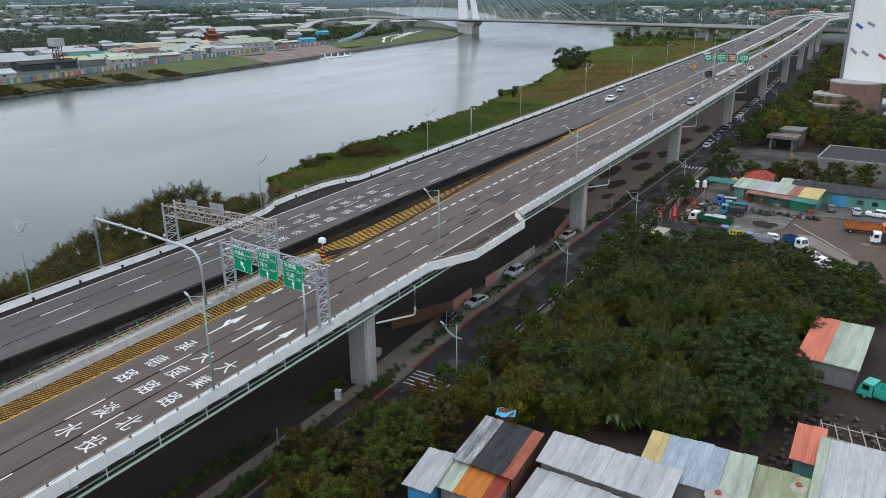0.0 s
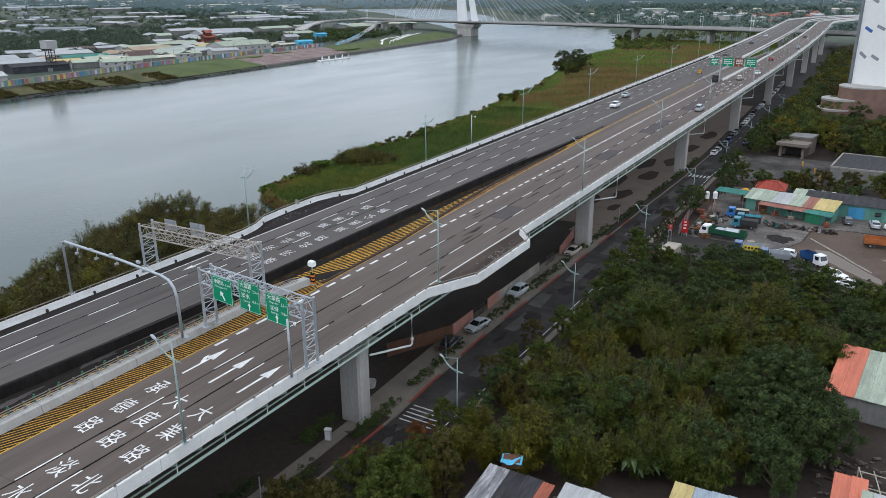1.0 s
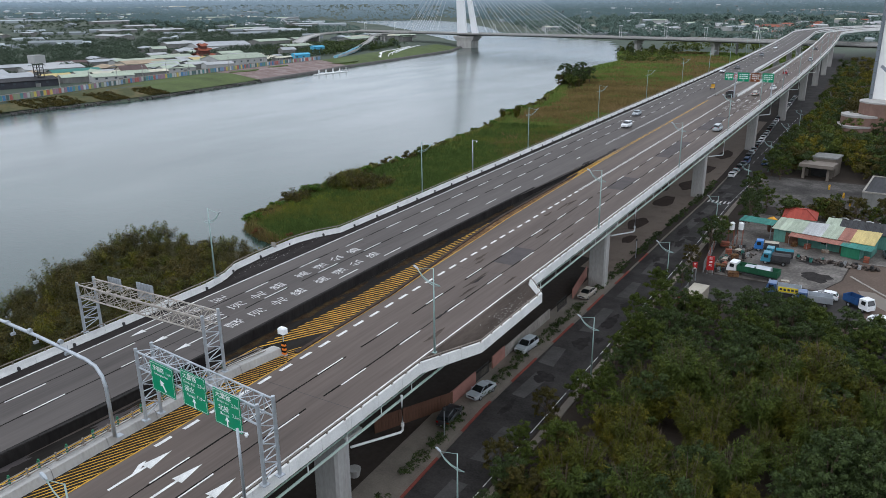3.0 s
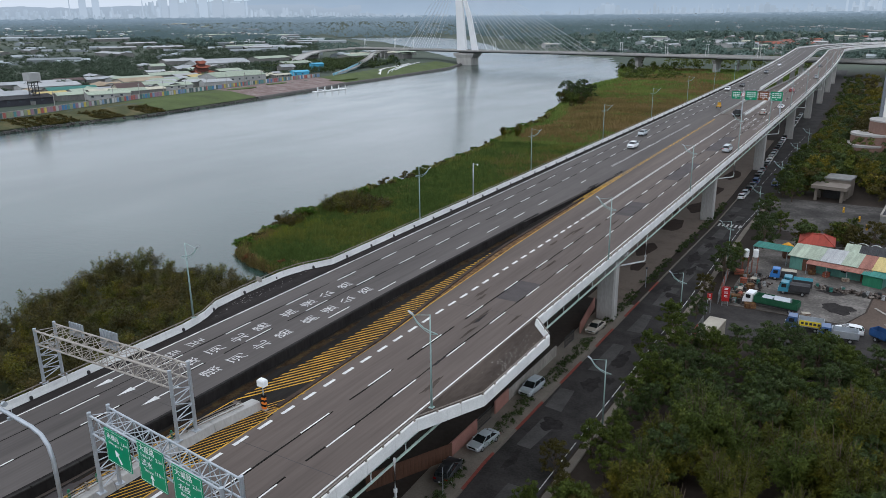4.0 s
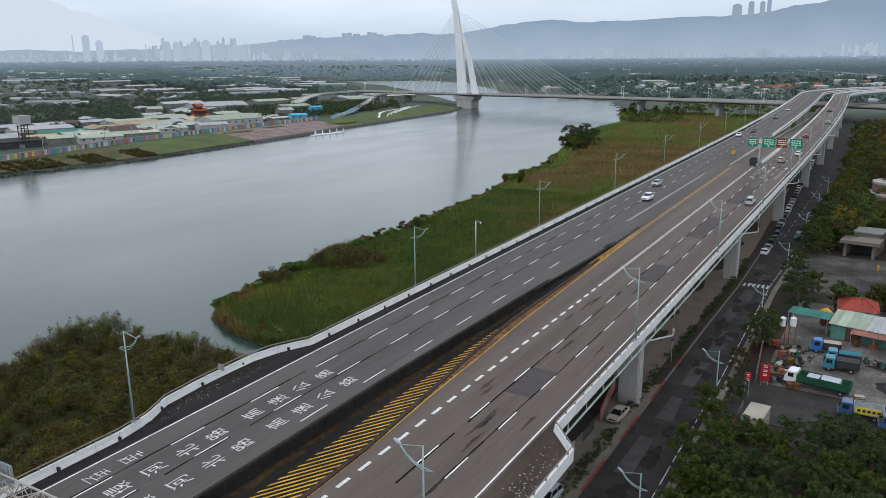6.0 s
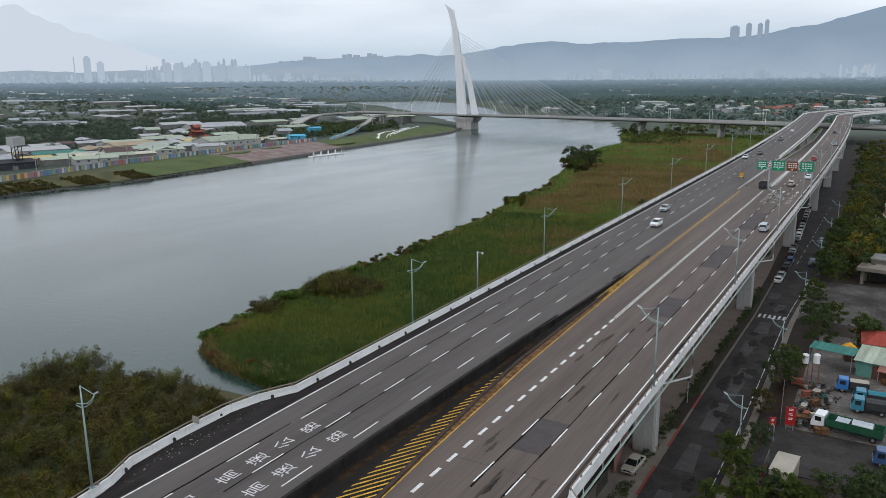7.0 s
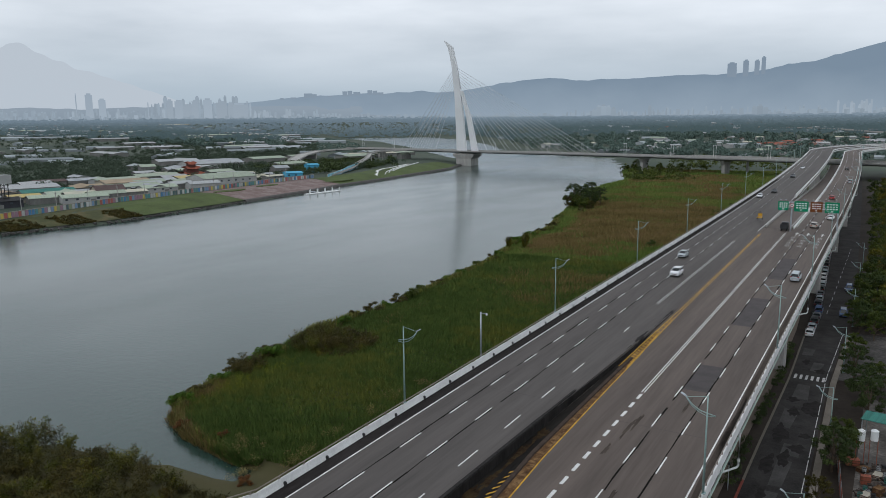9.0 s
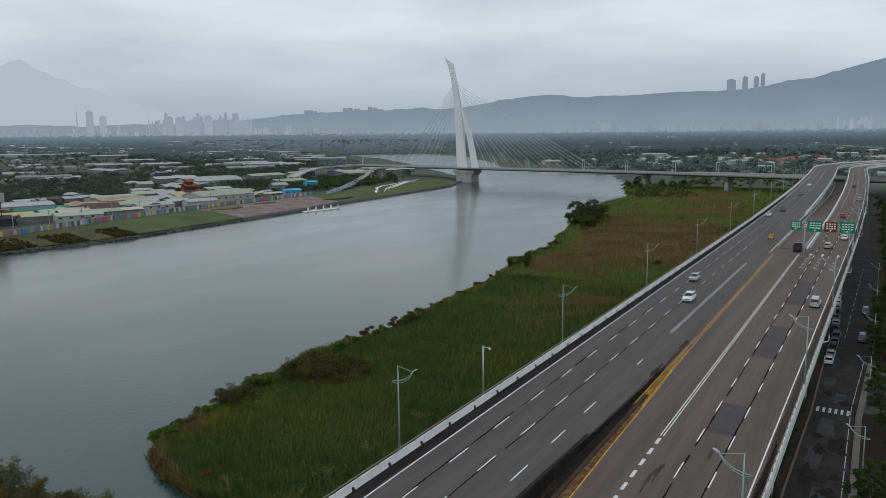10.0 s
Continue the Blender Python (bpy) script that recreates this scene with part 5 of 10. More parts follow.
street_e = lin([(-160, 15.2), (40, 14.6), (58, 14.3), (98, 13.6), (135, 14.5), (198, 13.8), (305, 10.4), (445, 5.5), (700, -4)])
SY = [-160, -120, -80, -45, -22, 0, 20, 40, 58, 75, 95, 131, 160, 193, 240, 300, 370, 440, 560, 700]


def flat(name, xl, xr, ys, z, mat, label, category="road"):
    b = Build()
    sec = [[(xl(y), y, z - 0.35), (xr(y), y, z - 0.35), (xr(y), y, z), (xl(y), y, z)] for y in ys]
    b.sweep(sec)
    return tagged(part(name, b, mat), label, category, kind="structure")


flat("road", street_w, street_e, SY, GROUND + 0.05, M["street"], "dark worn asphalt street beside the viaduct")
flat("pavement", lambda y: street_w(y) - 5.2, lambda y: street_w(y) - 0.32, [-46, -22, 0, 20, 34], GROUND + 0.18, M["pavement"], "pale parking strip under the viaduct", "pavement")
flat("footpath", lambda y: street_w(y) - 4.4, lambda y: street_w(y) - 2.7, [-160, -120, -80, -46.1], GROUND + 0.12, M["pavement"], "grey footpath through the earth under the viaduct", "pavement")
flat("pavement", lambda y: street_e(y) + 0.32, lambda y: street_e(y) + 1.3, SY[:12], GROUND + 0.18, M["pavement"], "narrow paving beside the street", "pavement")
flat("yard_floor", lambda y: 19.7, lambda y: float(np.interp(y, [42, 50, 62, 63.5], [38.5, 41.5, 42.5, 66])), [42.6, 46, 50, 55, 60, 62, 63.5, 90], GROUND + 0.06, M["yard_concrete"], "patched wet concrete yard floor", "yard")
flat("yard_floor", lambda y: float(np.interp(y, [24, 42, 50, 62], [40, 38.8, 41.8, 42.8])), lambda y: 68, [24, 36, 42.5, 50, 56, 61.9], GROUND + 0.07, M["mud"], "brown muddy yard ground with puddles", "yard")
flat("yard_road", lambda y: 16.0, lambda y: 46, [28.5, 36, 42], GROUND + 0.09, M["street"], "dark wet asphalt lane into the yard", "road")
flat("forecourt", lambda y: 14.9, lambda y: 60, [98, 118, 134], GROUND + 0.06, M["forecourt"], "patched grey forecourt by the gatehouse", "yard")
kerb_e = thing("kerb_row", label="red and grey painted kerb stones along the street", category="kerb", kind="structure")
ks = Build()
ks.sweep([[(-0.16, 0.01, -0.3), (0.16, 0.01, -0.3), (0.14, 0.01, 0.16), (-0.16, 0.01, 0.16)], [(-0.16, 1.97, -0.3), (0.16, 1.97, -0.3), (0.14, 1.97, 0.16), (-0.16, 1.97, 0.16)]])
kr, kg = ks.mesh("kerb_stone", M["kerb_red"]), ks.mesh("kerb_stone", M["pavement"])
y = -80.0
while y < 130:
    dx = street_w(y + 2) - street_w(y)
    part("kerb_stone", kr if y < 48 and (int(y) // 2) % 7 not in (4, 5, 6) else kg, None, kerb_e).matrix_basis = pose(street_w(y) - 0.16, y, GROUND + 0.05, 0, 0, math.degrees(-math.atan2(dx, 2)))
    y += 2.0
# painted lines on the street
for x in (9.3,):
    b = Build()
    for y in range(150, 260, 8):
        b.quad((x - 0.03, y, GROUND + 0.057), (x + 0.06, y, GROUND + 0.057), (x + 0.06, y + 3.9 if x < 10 else y + 2, GROUND + 0.057), (x - 0.06, y + 3.9 if x < 10 else y + 2, GROUND + 0.057))
    tagged(part("street_line", b, M["worn_paint"]), "faded white line on the street", "road marking", kind="structure")
for y0 in (95.5,):
    cw = thing("crosswalk", label="faded white crosswalk bars across the street", category="crosswalk", kind="structure")
    for i in range(10):
        x = street_w(y0) + 0.5 + i * 0.95
        if x < street_e(y0) - 0.5:
            b = Build()
            b.box(x, y0, GROUND + 0.054, x + 0.45, y0 + 2.6, GROUND + 0.06)
            part("bar", b, M["worn_paint"], cw)
cw = thing("crosswalk", label="thin white bars painted across the street's edge", category="crosswalk", kind="structure")
for i in range(5):
    b = Build()
    y = -45.69 + i * 0.85
    b.box(street_w(y) + 0.5, y, GROUND + 0.054, street_w(y) + 5.2, y + 0.22, GROUND + 0.06)
    part("bar", b, M["worn_paint"], cw)
r = random.Random(91)
for i in range(15):
    y, L = -70 + i * 13.0 + r.uniform(-3, 3), r.uniform(4, 11)
    x0 = street_w(y) + r.uniform(0.3, 3.2)
    b = Build()
    b.quad((x0, y, GROUND + 0.0525), (x0 + r.uniform(1.4, 2.6), y + r.uniform(-0.4, 0.4), GROUND + 0.0525), (x0 + r.uniform(1.4, 2.6), y + L, GROUND + 0.0525), (x0 + r.uniform(-0.3, 0.3), y + L, GROUND + 0.0525))
    tagged(part("road_patch", b, M["street_patch"]), "paler repaired strip in the street asphalt", "road patch", kind="structure")
b = Build()
for y in range(-60, 128, 6):
    x = street_e(y) - 0.55
    b.quad((x, y, GROUND + 0.0545), (x + 0.12, y, GROUND + 0.0545), (street_e(y + 5) - 0.43, y + 5, GROUND + 0.0545), (street_e(y + 5) - 0.55, y + 5, GROUND + 0.0545))
tagged(part("street_line", b, M["worn_paint"]), "worn white line along the street's edge", "road marking", kind="structure")
cab = thing("cabinet", (4.49, -53.50, GROUND + 0.15), 20, "pale grey metal utility cabinet under the viaduct", "cabinet")
b = Build()
b.box(-0.35, -0.25, 0, 0.35, 0.25, 1.3)
part("body", b, M["galvanised"], cab)
b = Build()
b.box(-0.4, -0.3, 1.3, 0.4, 0.3, 1.38)
part("top", b, M["pipe_white"], cab)
b = Build()
b.box(-0.28, -0.27, 0.12, 0.28, -0.25, 1.2)
part("door", b, M["pipe_white"], cab)
r = random.Random(31)
for i in range(26):
    y = r.uniform(-70, 110)
    b = Build()
    cx, rx, ry, n = r.uniform(8.5, 12.5), r.uniform(0.5, 1.4), r.uniform(1.0, 3.6), 26
    p = [r.uniform(0, 6) for _ in range(3)]
    b.face([(cx + rx * (1 + 0.25 * math.sin(3 * a + p[0]) + 0.2 * math.sin(7 * a + p[1])) * math.cos(a), y + ry * (1 + 0.2 * math.sin(5 * a + p[2])) * math.sin(a), GROUND + 0.0535 + i * 0.0001) for a in [6.283 * k / n for k in range(n)]])
    tagged(part("stain", b, M["stain"]), "dark wet stain on the street asphalt", "stain", kind="structure")
for cx, cy, rx, ry in ((58.5, 46, 3.0, 1.2), (37.5, 49.5, 2.4, 2.8), (36, 58, 2.2, 1.4)):
    b = Build()
    b.face([(cx + rx * (1 + 0.2 * math.sin(3 * a + cx) + 0.15 * math.sin(8 * a)) * math.cos(a), cy + ry * (1 + 0.2 * math.sin(4 * a + cy)) * math.sin(a), GROUND + 0.075) for a in [6.283 * k / 34 for k in range(34)]])
    tagged(part("puddle", b, M["puddle"] if cx > 46 else M["stain"]), "shallow brown puddle in the yard", "puddle", kind="structure")


b = Build()
b.face([(44.4, 46.0, GROUND + 0.078), (45.2, 43.2, GROUND + 0.078), (47.6, 39.4, GROUND + 0.078), (50.6, 35.9, GROUND + 0.078), (53.4, 33.2, GROUND + 0.078), (56.4, 31.6, GROUND + 0.078), (56.2, 34.0, GROUND + 0.078), (53.6, 37.2, GROUND + 0.078), (50.6, 41.4, GROUND + 0.078), (47.0, 46.1, GROUND + 0.078)])
tagged(part("puddle", b, M["puddle"]), "long brown puddle beside planks in the muddy yard", "puddle", kind="structure")
for i in range(5):
    u = i / 5
    pk = thing("plank", (42.9 + 11.7 * u, 53.0 - 16.2 * u, GROUND + 0.08), -54.2 + (i % 3 - 1) * 1.5, "long muddy timber plank lying in the yard", "plank", "planks")
    b = Build()
    b.box(0, -0.2, 0, 3.9, 0.2, 0.09)
    part("board", b, M["old_concrete"], pk)
# trodden earth under the viaduct with darker beds
M["trodden"] = material("trodden", (0.2, 0.16, 0.13), 0.9, 0.3, 0.25, 4.0, 0.3, second=(0.13, 0.102, 0.082))
flat("footpath", lambda y: -11.0 if y > 40 else -2.0, lambda y: street_w(y) - 2.2, [34.1, 40, 40.1, 58, 75, 95, 131, 160, 193, 240], GROUND + 0.09, M["trodden"], "pale brown trodden earth under the viaduct", "pavement")
M["bed_soil"] = material("bed_soil", (0.04, 0.026, 0.018), 0.95, 0.4, 0.6, 5.0, 0.5)
r = random.Random(17)
for i, (cx, cy, rx, ry) in enumerate(((-1.6, 91, 2.2, 6.0), (-1.5, 68, 2.0, 5.0), (0.6, 55.5, 1.2, 3.2), (-7.5, 80, 2.4, 8.0), (-7, 58, 2.6, 6.0), (-0.5, 112, 2.4, 6.5), (-6.5, 105, 2.2, 7.0), (-1, 134, 2.2, 6.0), (-1, 160, 2.2, 8.0))):
    p = [r.uniform(0, 6) for _ in range(2)]
    b = Build()
    b.face([(cx + rx * (1 + 0.15 * math.sin(3 * a + p[0])) * math.cos(a), cy + ry * (1 + 0.12 * math.sin(4 * a + p[1])) * math.sin(a), GROUND + 0.096) for a in [6.283 * k / 30 for k in range(30)]])
    tagged(part("earth_bed", b, M["bed_soil"]), "bare dark brown earth bed under the viaduct", "earth bed", kind="structure")


# walls under the viaduct
def wall(name, pts, h, mat, label, thick=0.18, cap=None):
    w = thing(name, label=label, category="wall", kind="structure")
    for (x0, y0), (x1, y1) in zip(pts, pts[1:]):
        L = math.hypot(x1 - x0, y1 - y0)
        b = Build()
        b.box(0, -thick / 2, 0, L - 0.02, thick / 2, h, None)
        o = part("wall_panel", b, mat, w)
        o.matrix_basis = pose(x0, y0, GROUND + 0.1, 0, 0, math.degrees(math.atan2(y1 - y0, x1 - x0)))
    return w


wall("wall_1", [(3.0, -23.5), (3.0, -17)], 1.9, M["pink_wall"], "pink rendered wall under the viaduct")
wall("wall_2", [(2.9, -12), (2.8, -8)], 1.9, M["pink_wall"], "pink rendered wall beside a gate")
wall("wall_3", [(2.8, -8), (2.8, 8)], 1.7, M["old_concrete"], "grey concrete wall under the viaduct")
wall("wall_4", [(2.9, 17.5), (1.9, 23.5), (0.9, 29.5)], 1.9, M["pink_wall"], "pink rendered wall pier")
fence = thing("board_fence", label="dark brown board fence under the viaduct", category="fence", kind="structure")
bd = Build()
bd.box(0, -0.03, 0, 0.44, 0.03, 2.1)
bm_ = bd.mesh("board", M["brown_fence"])
for i in range(24):
    part("board", bm_, None, fence).matrix_basis = pose(-1.5 + i * 0.2, -33.5 + i * 0.42, GROUND + 0.1, 0, 0, 64.5)
for nm, yy in (("gate_bars", -17), ("gate_bars", 11)):
    g = thing("steel_gate", (2.9, yy, GROUND + 0.1), 90, "dark barred steel gate between wall pieces", "gate", "gates")
    for i in range(16):
        b = Build()
        b.box(i * 0.26, -0.02, 0, i * 0.26 + 0.04, 0.02, 1.8)
        part("bar", b, M["dark_steel"], g)
    for z in (0.15, 1.65):
        b = Build()
        b.box(0, -0.035, z, 4.0, 0.035, z + 0.07)
        part("rail", b, M["dark_steel"], g)
car("suv", "black", (0.02, 0.022, 0.025), (4.6, -26.5, GROUND + 0.18), 8, "black car parked under the viaduct", "parked cars")
car("sedan", "silver", (0.38, 0.42, 0.44), (5.0, -19, GROUND + 0.18), 172, "silver saloon parked by a pink wall", "parked cars")
car("suv", "silver", (0.38, 0.42, 0.44), (4.4, -4, GROUND + 0.18), 176, "silver sport utility car parked under the viaduct", "parked cars")
car("sedan", "champagne", (0.4, 0.36, 0.3), (4.6, 20, GROUND + 0.18), 176, "champagne saloon parked under the viaduct", "parked cars")
r = random.Random(5)
cols = (("white", (0.75, 0.76, 0.77)), ("silver", (0.38, 0.42, 0.44)), ("black", (0.02, 0.022, 0.025)), ("grey", (0.12, 0.13, 0.14)), ("blue", (0.05, 0.1, 0.22)))
base_cars = [car(("sedan", "hatch", "suv", "sedan", "van")[i], cols[i][0], cols[i][1], (street_w(140) + 1.2, 128 + i * 5.6, GROUND + 0.06), 1, cols[i][0] + " car parked along the street", "parked cars") for i in range(5)]
for i in range(28):
    y = 158 + i * 6.4
    copy_thing(base_cars[r.choice((0, 0, 1, 1, 2, 3))], pose(street_w(y) + 1.2 + r.uniform(-0.1, 0.1), y, GROUND + 0.06, 0, 0, 2))
for i in range(2):
    y = 150 + i * 31
    copy_thing(base_cars[r.randrange(5)], pose(street_e(y) - 1.4, y, GROUND + 0.06, 0, 0, 182))
sl = street_light("street_lamp", (15.6, 29.2, GROUND + 0.1), 0, 9.0, "white steel street lamp with a curved arm", "street lamps below")
for x, y in ((15.9, 66), (15.7, -7.8), (15.8, -43.8), (15.6, 103), (15.4, 140), (15.0, 177), (14.6, 214)):
    copy_thing(sl, pose(x, y, GROUND + 0.1))
# hazard post and small things under the deck
for x, y in ((6.3, -66), (6.0, -30), (5.6, 44)):
    p = thing("lamp_pole", (x, y, GROUND + 0.15), 0, "thin grey pole under the viaduct", "pole", "poles")
    b = Build()
    b.tube([(0, 0, 0), (0, 0, 3.6)], 0.06, 6)
    part("shaft", b, M["galvanised"], p)
    b = Build()
    b.box(-0.15, -0.15, 3.6, 0.15, 0.15, 3.9)
    part("head", b, M["dark_steel"], p)
for x, y in ((0.5, -44), (-0.6, -42), (1.4, -41.2), (-1.8, -40)):
    p = thing("planter_tub", (x, y, GROUND + 0.02), 0, "grey concrete tub standing under the viaduct", "tub", "tubs")
    b = Build()
    b.tube([(0, 0, 0), (0, 0, 0.9)], 0.55, 12, r2=0.75)
    part("tub", b, M["concrete"], p)

# ---- corrugated roofs ----
def roof_paint(name, colour, vary=0.25, second=None):
    if name not in M:
        M[name] = material(name, colour, 0.7, vary, 0.9, 5.0, 0.05, second=second, stretch=(1.6, 0.25, 0.25), spec=0.15, rand=0.1)
    return M[name]


ROOF = {
    "white": roof_paint("roof_white", (0.37, 0.378, 0.378), 0.25),
    "pale_green": roof_paint("roof_pale_green", (0.32, 0.365, 0.285), 0.28),
    "teal": roof_paint("roof_teal", (0.05, 0.18, 0.15), 0.35),
    "yellow": roof_paint("roof_yellow", (0.46, 0.37, 0.16), 0.3),
    "blue_grey": roof_paint("roof_blue_grey", (0.27, 0.315, 0.35), 0.35),
    "olive": roof_paint("roof_olive", (0.26, 0.28, 0.17), 0.3),
    "red": roof_paint("roof_red", (0.25, 0.05, 0.035), 0.3),
    "orange": roof_paint("roof_orange", (0.42, 0.15, 0.03), 0.3),
    "pink": roof_paint("roof_pink", (0.28, 0.13, 0.1), 0.3),
    "dark": roof_paint("roof_dark", (0.035, 0.035, 0.037), 0.6),
    "mottled": roof_paint("roof_mottled", (0.2, 0.2, 0.21), 0.7, (0.5, 0.5, 0.5)),
    "rust": roof_paint("roof_rust", (0.25, 0.08, 0.05), 0.5),
    "salmon": roof_paint("roof_salmon", (0.5, 0.16, 0.1), 0.2),
    "sky": roof_paint("roof_sky", (0.1, 0.38, 0.55), 0.2),
}


def corrugated(p00, p10, p01, p11, pitch=0.25, amp=0.04, thick=0.05):
    """Ridged sheet: ridges run from the p00-p10 edge to the p01-p11 edge."""
    b = Build()
    a0, a1, c0, c1 = (Vector(p) for p in (p00, p10, p01, p11))
    n = max(2, int((a1 - a0).length / pitch) * 2)
    lo, hi = [], []
    for i in range(n + 1):
        t = i / n
        dz = amp if i % 2 else 0.0
        lo.append(a0.lerp(a1, t) + Vector((0, 0, dz)))
        hi.append(c0.lerp(c1, t) + Vector((0, 0, dz)))
    for i in range(n):
        b.quad(tuple(lo[i]), tuple(lo[i + 1]), tuple(hi[i + 1]), tuple(hi[i]))
    d = Vector((0, 0, -thick))
    b.face([tuple(q + d) for q in (a0, c0, c1, a1)])
    for e in (lo, hi):
        for i in range(n):
            b.quad(tuple(e[i]), tuple(e[i + 1]), tuple(e[i + 1] + d), tuple(e[i] + d))
    return b


def shack(at, rz, w, d, h0, h1, sheets, wall_mat, label, across=False, group="sheds", openings=()):
    """A shed w by d with a sloping roof from h0 (front, -y) to h1 (back). sheets: (start, end, material) as shares of its width."""
    s = thing("shed", at, rz, label, "shed", group)
    for nm, q in (("front_wall", ((0.1, 0.1), (w - 0.1, 0.1), h0, h0)), ("back_wall", ((w - 0.1, d - 0.1), (0.1, d - 0.1), h1, h1)), ("side_wall", ((0.1, d - 0.1), (0.1, 0.1), h1, h0)), ("side_wall", ((w - 0.1, 0.1), (w - 0.1, d - 0.1), h0, h1))):
        (x0, y0), (x1, y1), za, zb = q
        b = Build()
        nx, ny = (y1 - y0), -(x1 - x0)
        L = math.hypot(nx, ny)
        nx, ny = nx / L * 0.06, ny / L * 0.06
        b.sweep([[(x0, y0, 0), (x0 - nx, y0 - ny, 0), (x0 - nx, y0 - ny, za - 0.08), (x0, y0, za - 0.08)], [(x1, y1, 0), (x1 - nx, y1 - ny, 0), (x1 - nx, y1 - ny, zb - 0.08), (x1, y1, zb - 0.08)]])
        part(nm, b, wall_mat, s)
    for a, c, mt in sheets:
        x0, x1 = w * a - (0.3 if a == 0 else 0), w * c + (0.3 if c == 1 else -0.01)
        zz = lambda y: h0 + (h1 - h0) * y / d
        n = max(1, round((x1 - x0) / 1.5))
        for i in range(n):
            xa, xb = x0 + (x1 - x0) * i / n, x0 + (x1 - x0) * (i + 1) / n - 0.012
            ya, yb, up = -0.35 - 0.06 * (i % 2), d + 0.2 + 0.09 * ((i * 7) % 3), 0.012 * (i % 2)
            b = corrugated((xa, ya, zz(ya) + up), (xb, ya, zz(ya) + up), (xa, yb, zz(yb) + up), (xb, yb, zz(yb) + up))
            part("roof_sheet", b, ROOF[mt], s)
    for x0, x1, z0, z1 in openings:
        b = Build()
        b.box(x0, 0.0, z0, x1, 0.09, z1)
        part("window" if z0 > 0.3 else "door", b, M["glass"] if z0 > 0.3 else M["wall_blue"] if x1 - x0 > 3.05 else M["brown_fence"], s)
    return s


M["wall_grey"] = material("wall_grey", (0.18, 0.18, 0.17), 0.85, 0.3, 0.6, 5.0, 0.1, stretch=(1, 1, 0.3))
M["wall_teal"] = material("wall_teal", (0.1, 0.24, 0.2), 0.7, 0.3, 0.6, 5.0, 0.1, stretch=(1, 1, 0.3))
M["wall_blue"] = material("wall_blue", (0.06, 0.25, 0.45), 0.6, 0.25, 0.6, 5.0, 0.1)
M["wall_cream"] = material("wall_cream", (0.36, 0.33, 0.27), 0.8, 0.2, 0.4, 5.0, 0.1, stretch=(1, 1, 0.3))
G0 = GROUND - 0.02
# sheds at the foot of the grove
shack((23.2, -66.2, G0), 4, 2.6, 5.2, 3.2, 3.8, [(0, 1, "white")], M["wall_blue"], "small blue-walled shed with a ribbed metal roof")
shack((26.0, -64.6, G0), 2, 5.8, 4.2, 3.0, 3.8, [(0, 0.28, "pale_green"), (0.28, 0.78, "orange"), (0.78, 1, "red")], M["wall_grey"], "open shed with a patchwork roof of green, orange and red sheets")
shack((25.9, -61.3, G0), 0, 6.2, 6.8, 4.1, 5.0, [(0, 0.3, "mottled"), (0.3, 0.85, "dark"), (0.85, 1, "rust")], M["brown_fence"], "shed with a mottled black and rusty roof")
shack((33.2, -57.2, G0), -1, 12.6, 3.8, 4.0, 4.9, [(0, 0.25, "white"), (0.25, 0.5, "white"), (0.5, 0.8, "white"), (0.8, 1, "white")], M["wall_grey"], "long grey shed with whitish ribbed roof sheets", openings=[(9.2, 10.4, 1.9, 3.0), (10.6, 11.8, 1.9, 3.0)])
shack((33.3, -61.9, G0), -2, 10.6, 4.0, 2.7, 3.3, [(0, 0.35, "white"), (0.35, 0.7, "white"), (0.7, 1, "white")], M["wall_cream"], "low cream shed with whitish ribbed roof sheets")
shack((42.2, -54.0, G0), 2, 9.6, 6.0, 4.2, 4.9, [(0, 0.16, "yellow"), (0.16, 0.76, "blue_grey"), (0.76, 1, "pale_green")], M["wall_grey"], "shed with a blue-grey roof and yellow and green end sheets")
shack((51.9, -54.4, G0), 0, 4.8, 6.6, 3.7, 4.3, [(0, 1, "olive")], M["wall_grey"], "shed with an olive-green ribbed roof")
shack((57.0, -51.5, G0), 0, 5.4, 10.8, 4.2, 5.0, [(0, 0.12, "pale_green"), (0.12, 1, "white")], M["wall_grey"], "long shed with a pitted whitish roof")
shack((54.6, -43.4, G0), 0, 2.3, 5.0, 3.6, 4.6, [(0, 1, "salmon")], M["wall_teal"], "narrow shed with a faded red roof and green tin wall")
shack((62.8, -50, G0), 0, 6, 11, 3.8, 4.6, [(0, 1, "mottled")], M["wall_grey"], "shed with a weathered grey roof")
shack((52.1, -18.3, G0), -4, 6.8, 13.4, 3.1, 3.5, [(0, 0.42, "salmon"), (0.42, 1, "pale_green")], M["wall_grey"], "shed with a pink and pale green roof at the grove's edge")
truck((62.4, -20.0, G0 + 0.02), 70, "mint", (0.05, 0.38, 0.3), roof_paint("bed_mint", (0.05, 0.35, 0.28), 0.2), "mint-green lorry parked beside a shed", 6.0, 2.1)
tk = thing("water_tank", (49.8, -55.6, G0), 0, "squat white water tank with a rusty cap", "water tank")
b = Build()
b.tube([(0, 0, 0), (0, 0, 5.0)], 1.05, 20)
part("drum", b, M["wall_cream"], tk)
b = Build()
b.tube([(0, 0, 5.0), (0, 0, 5.35)], 1.15, 20, r2=0.35)
part("lid", b, M["wall_cream"], tk)
b = Build()
b.tube([(0, 0, 5.35), (0, 0, 5.5)], 0.3, 12)
part("cap", b, ROOF["rust"], tk)
o = copy_thing(tk, pose(55.8, -49.2, G0 - 1.0))
fr = thing("pergola", (57.5, -39.5, G0), 0, "bare cream steel roof frame beside a shed", "frame")
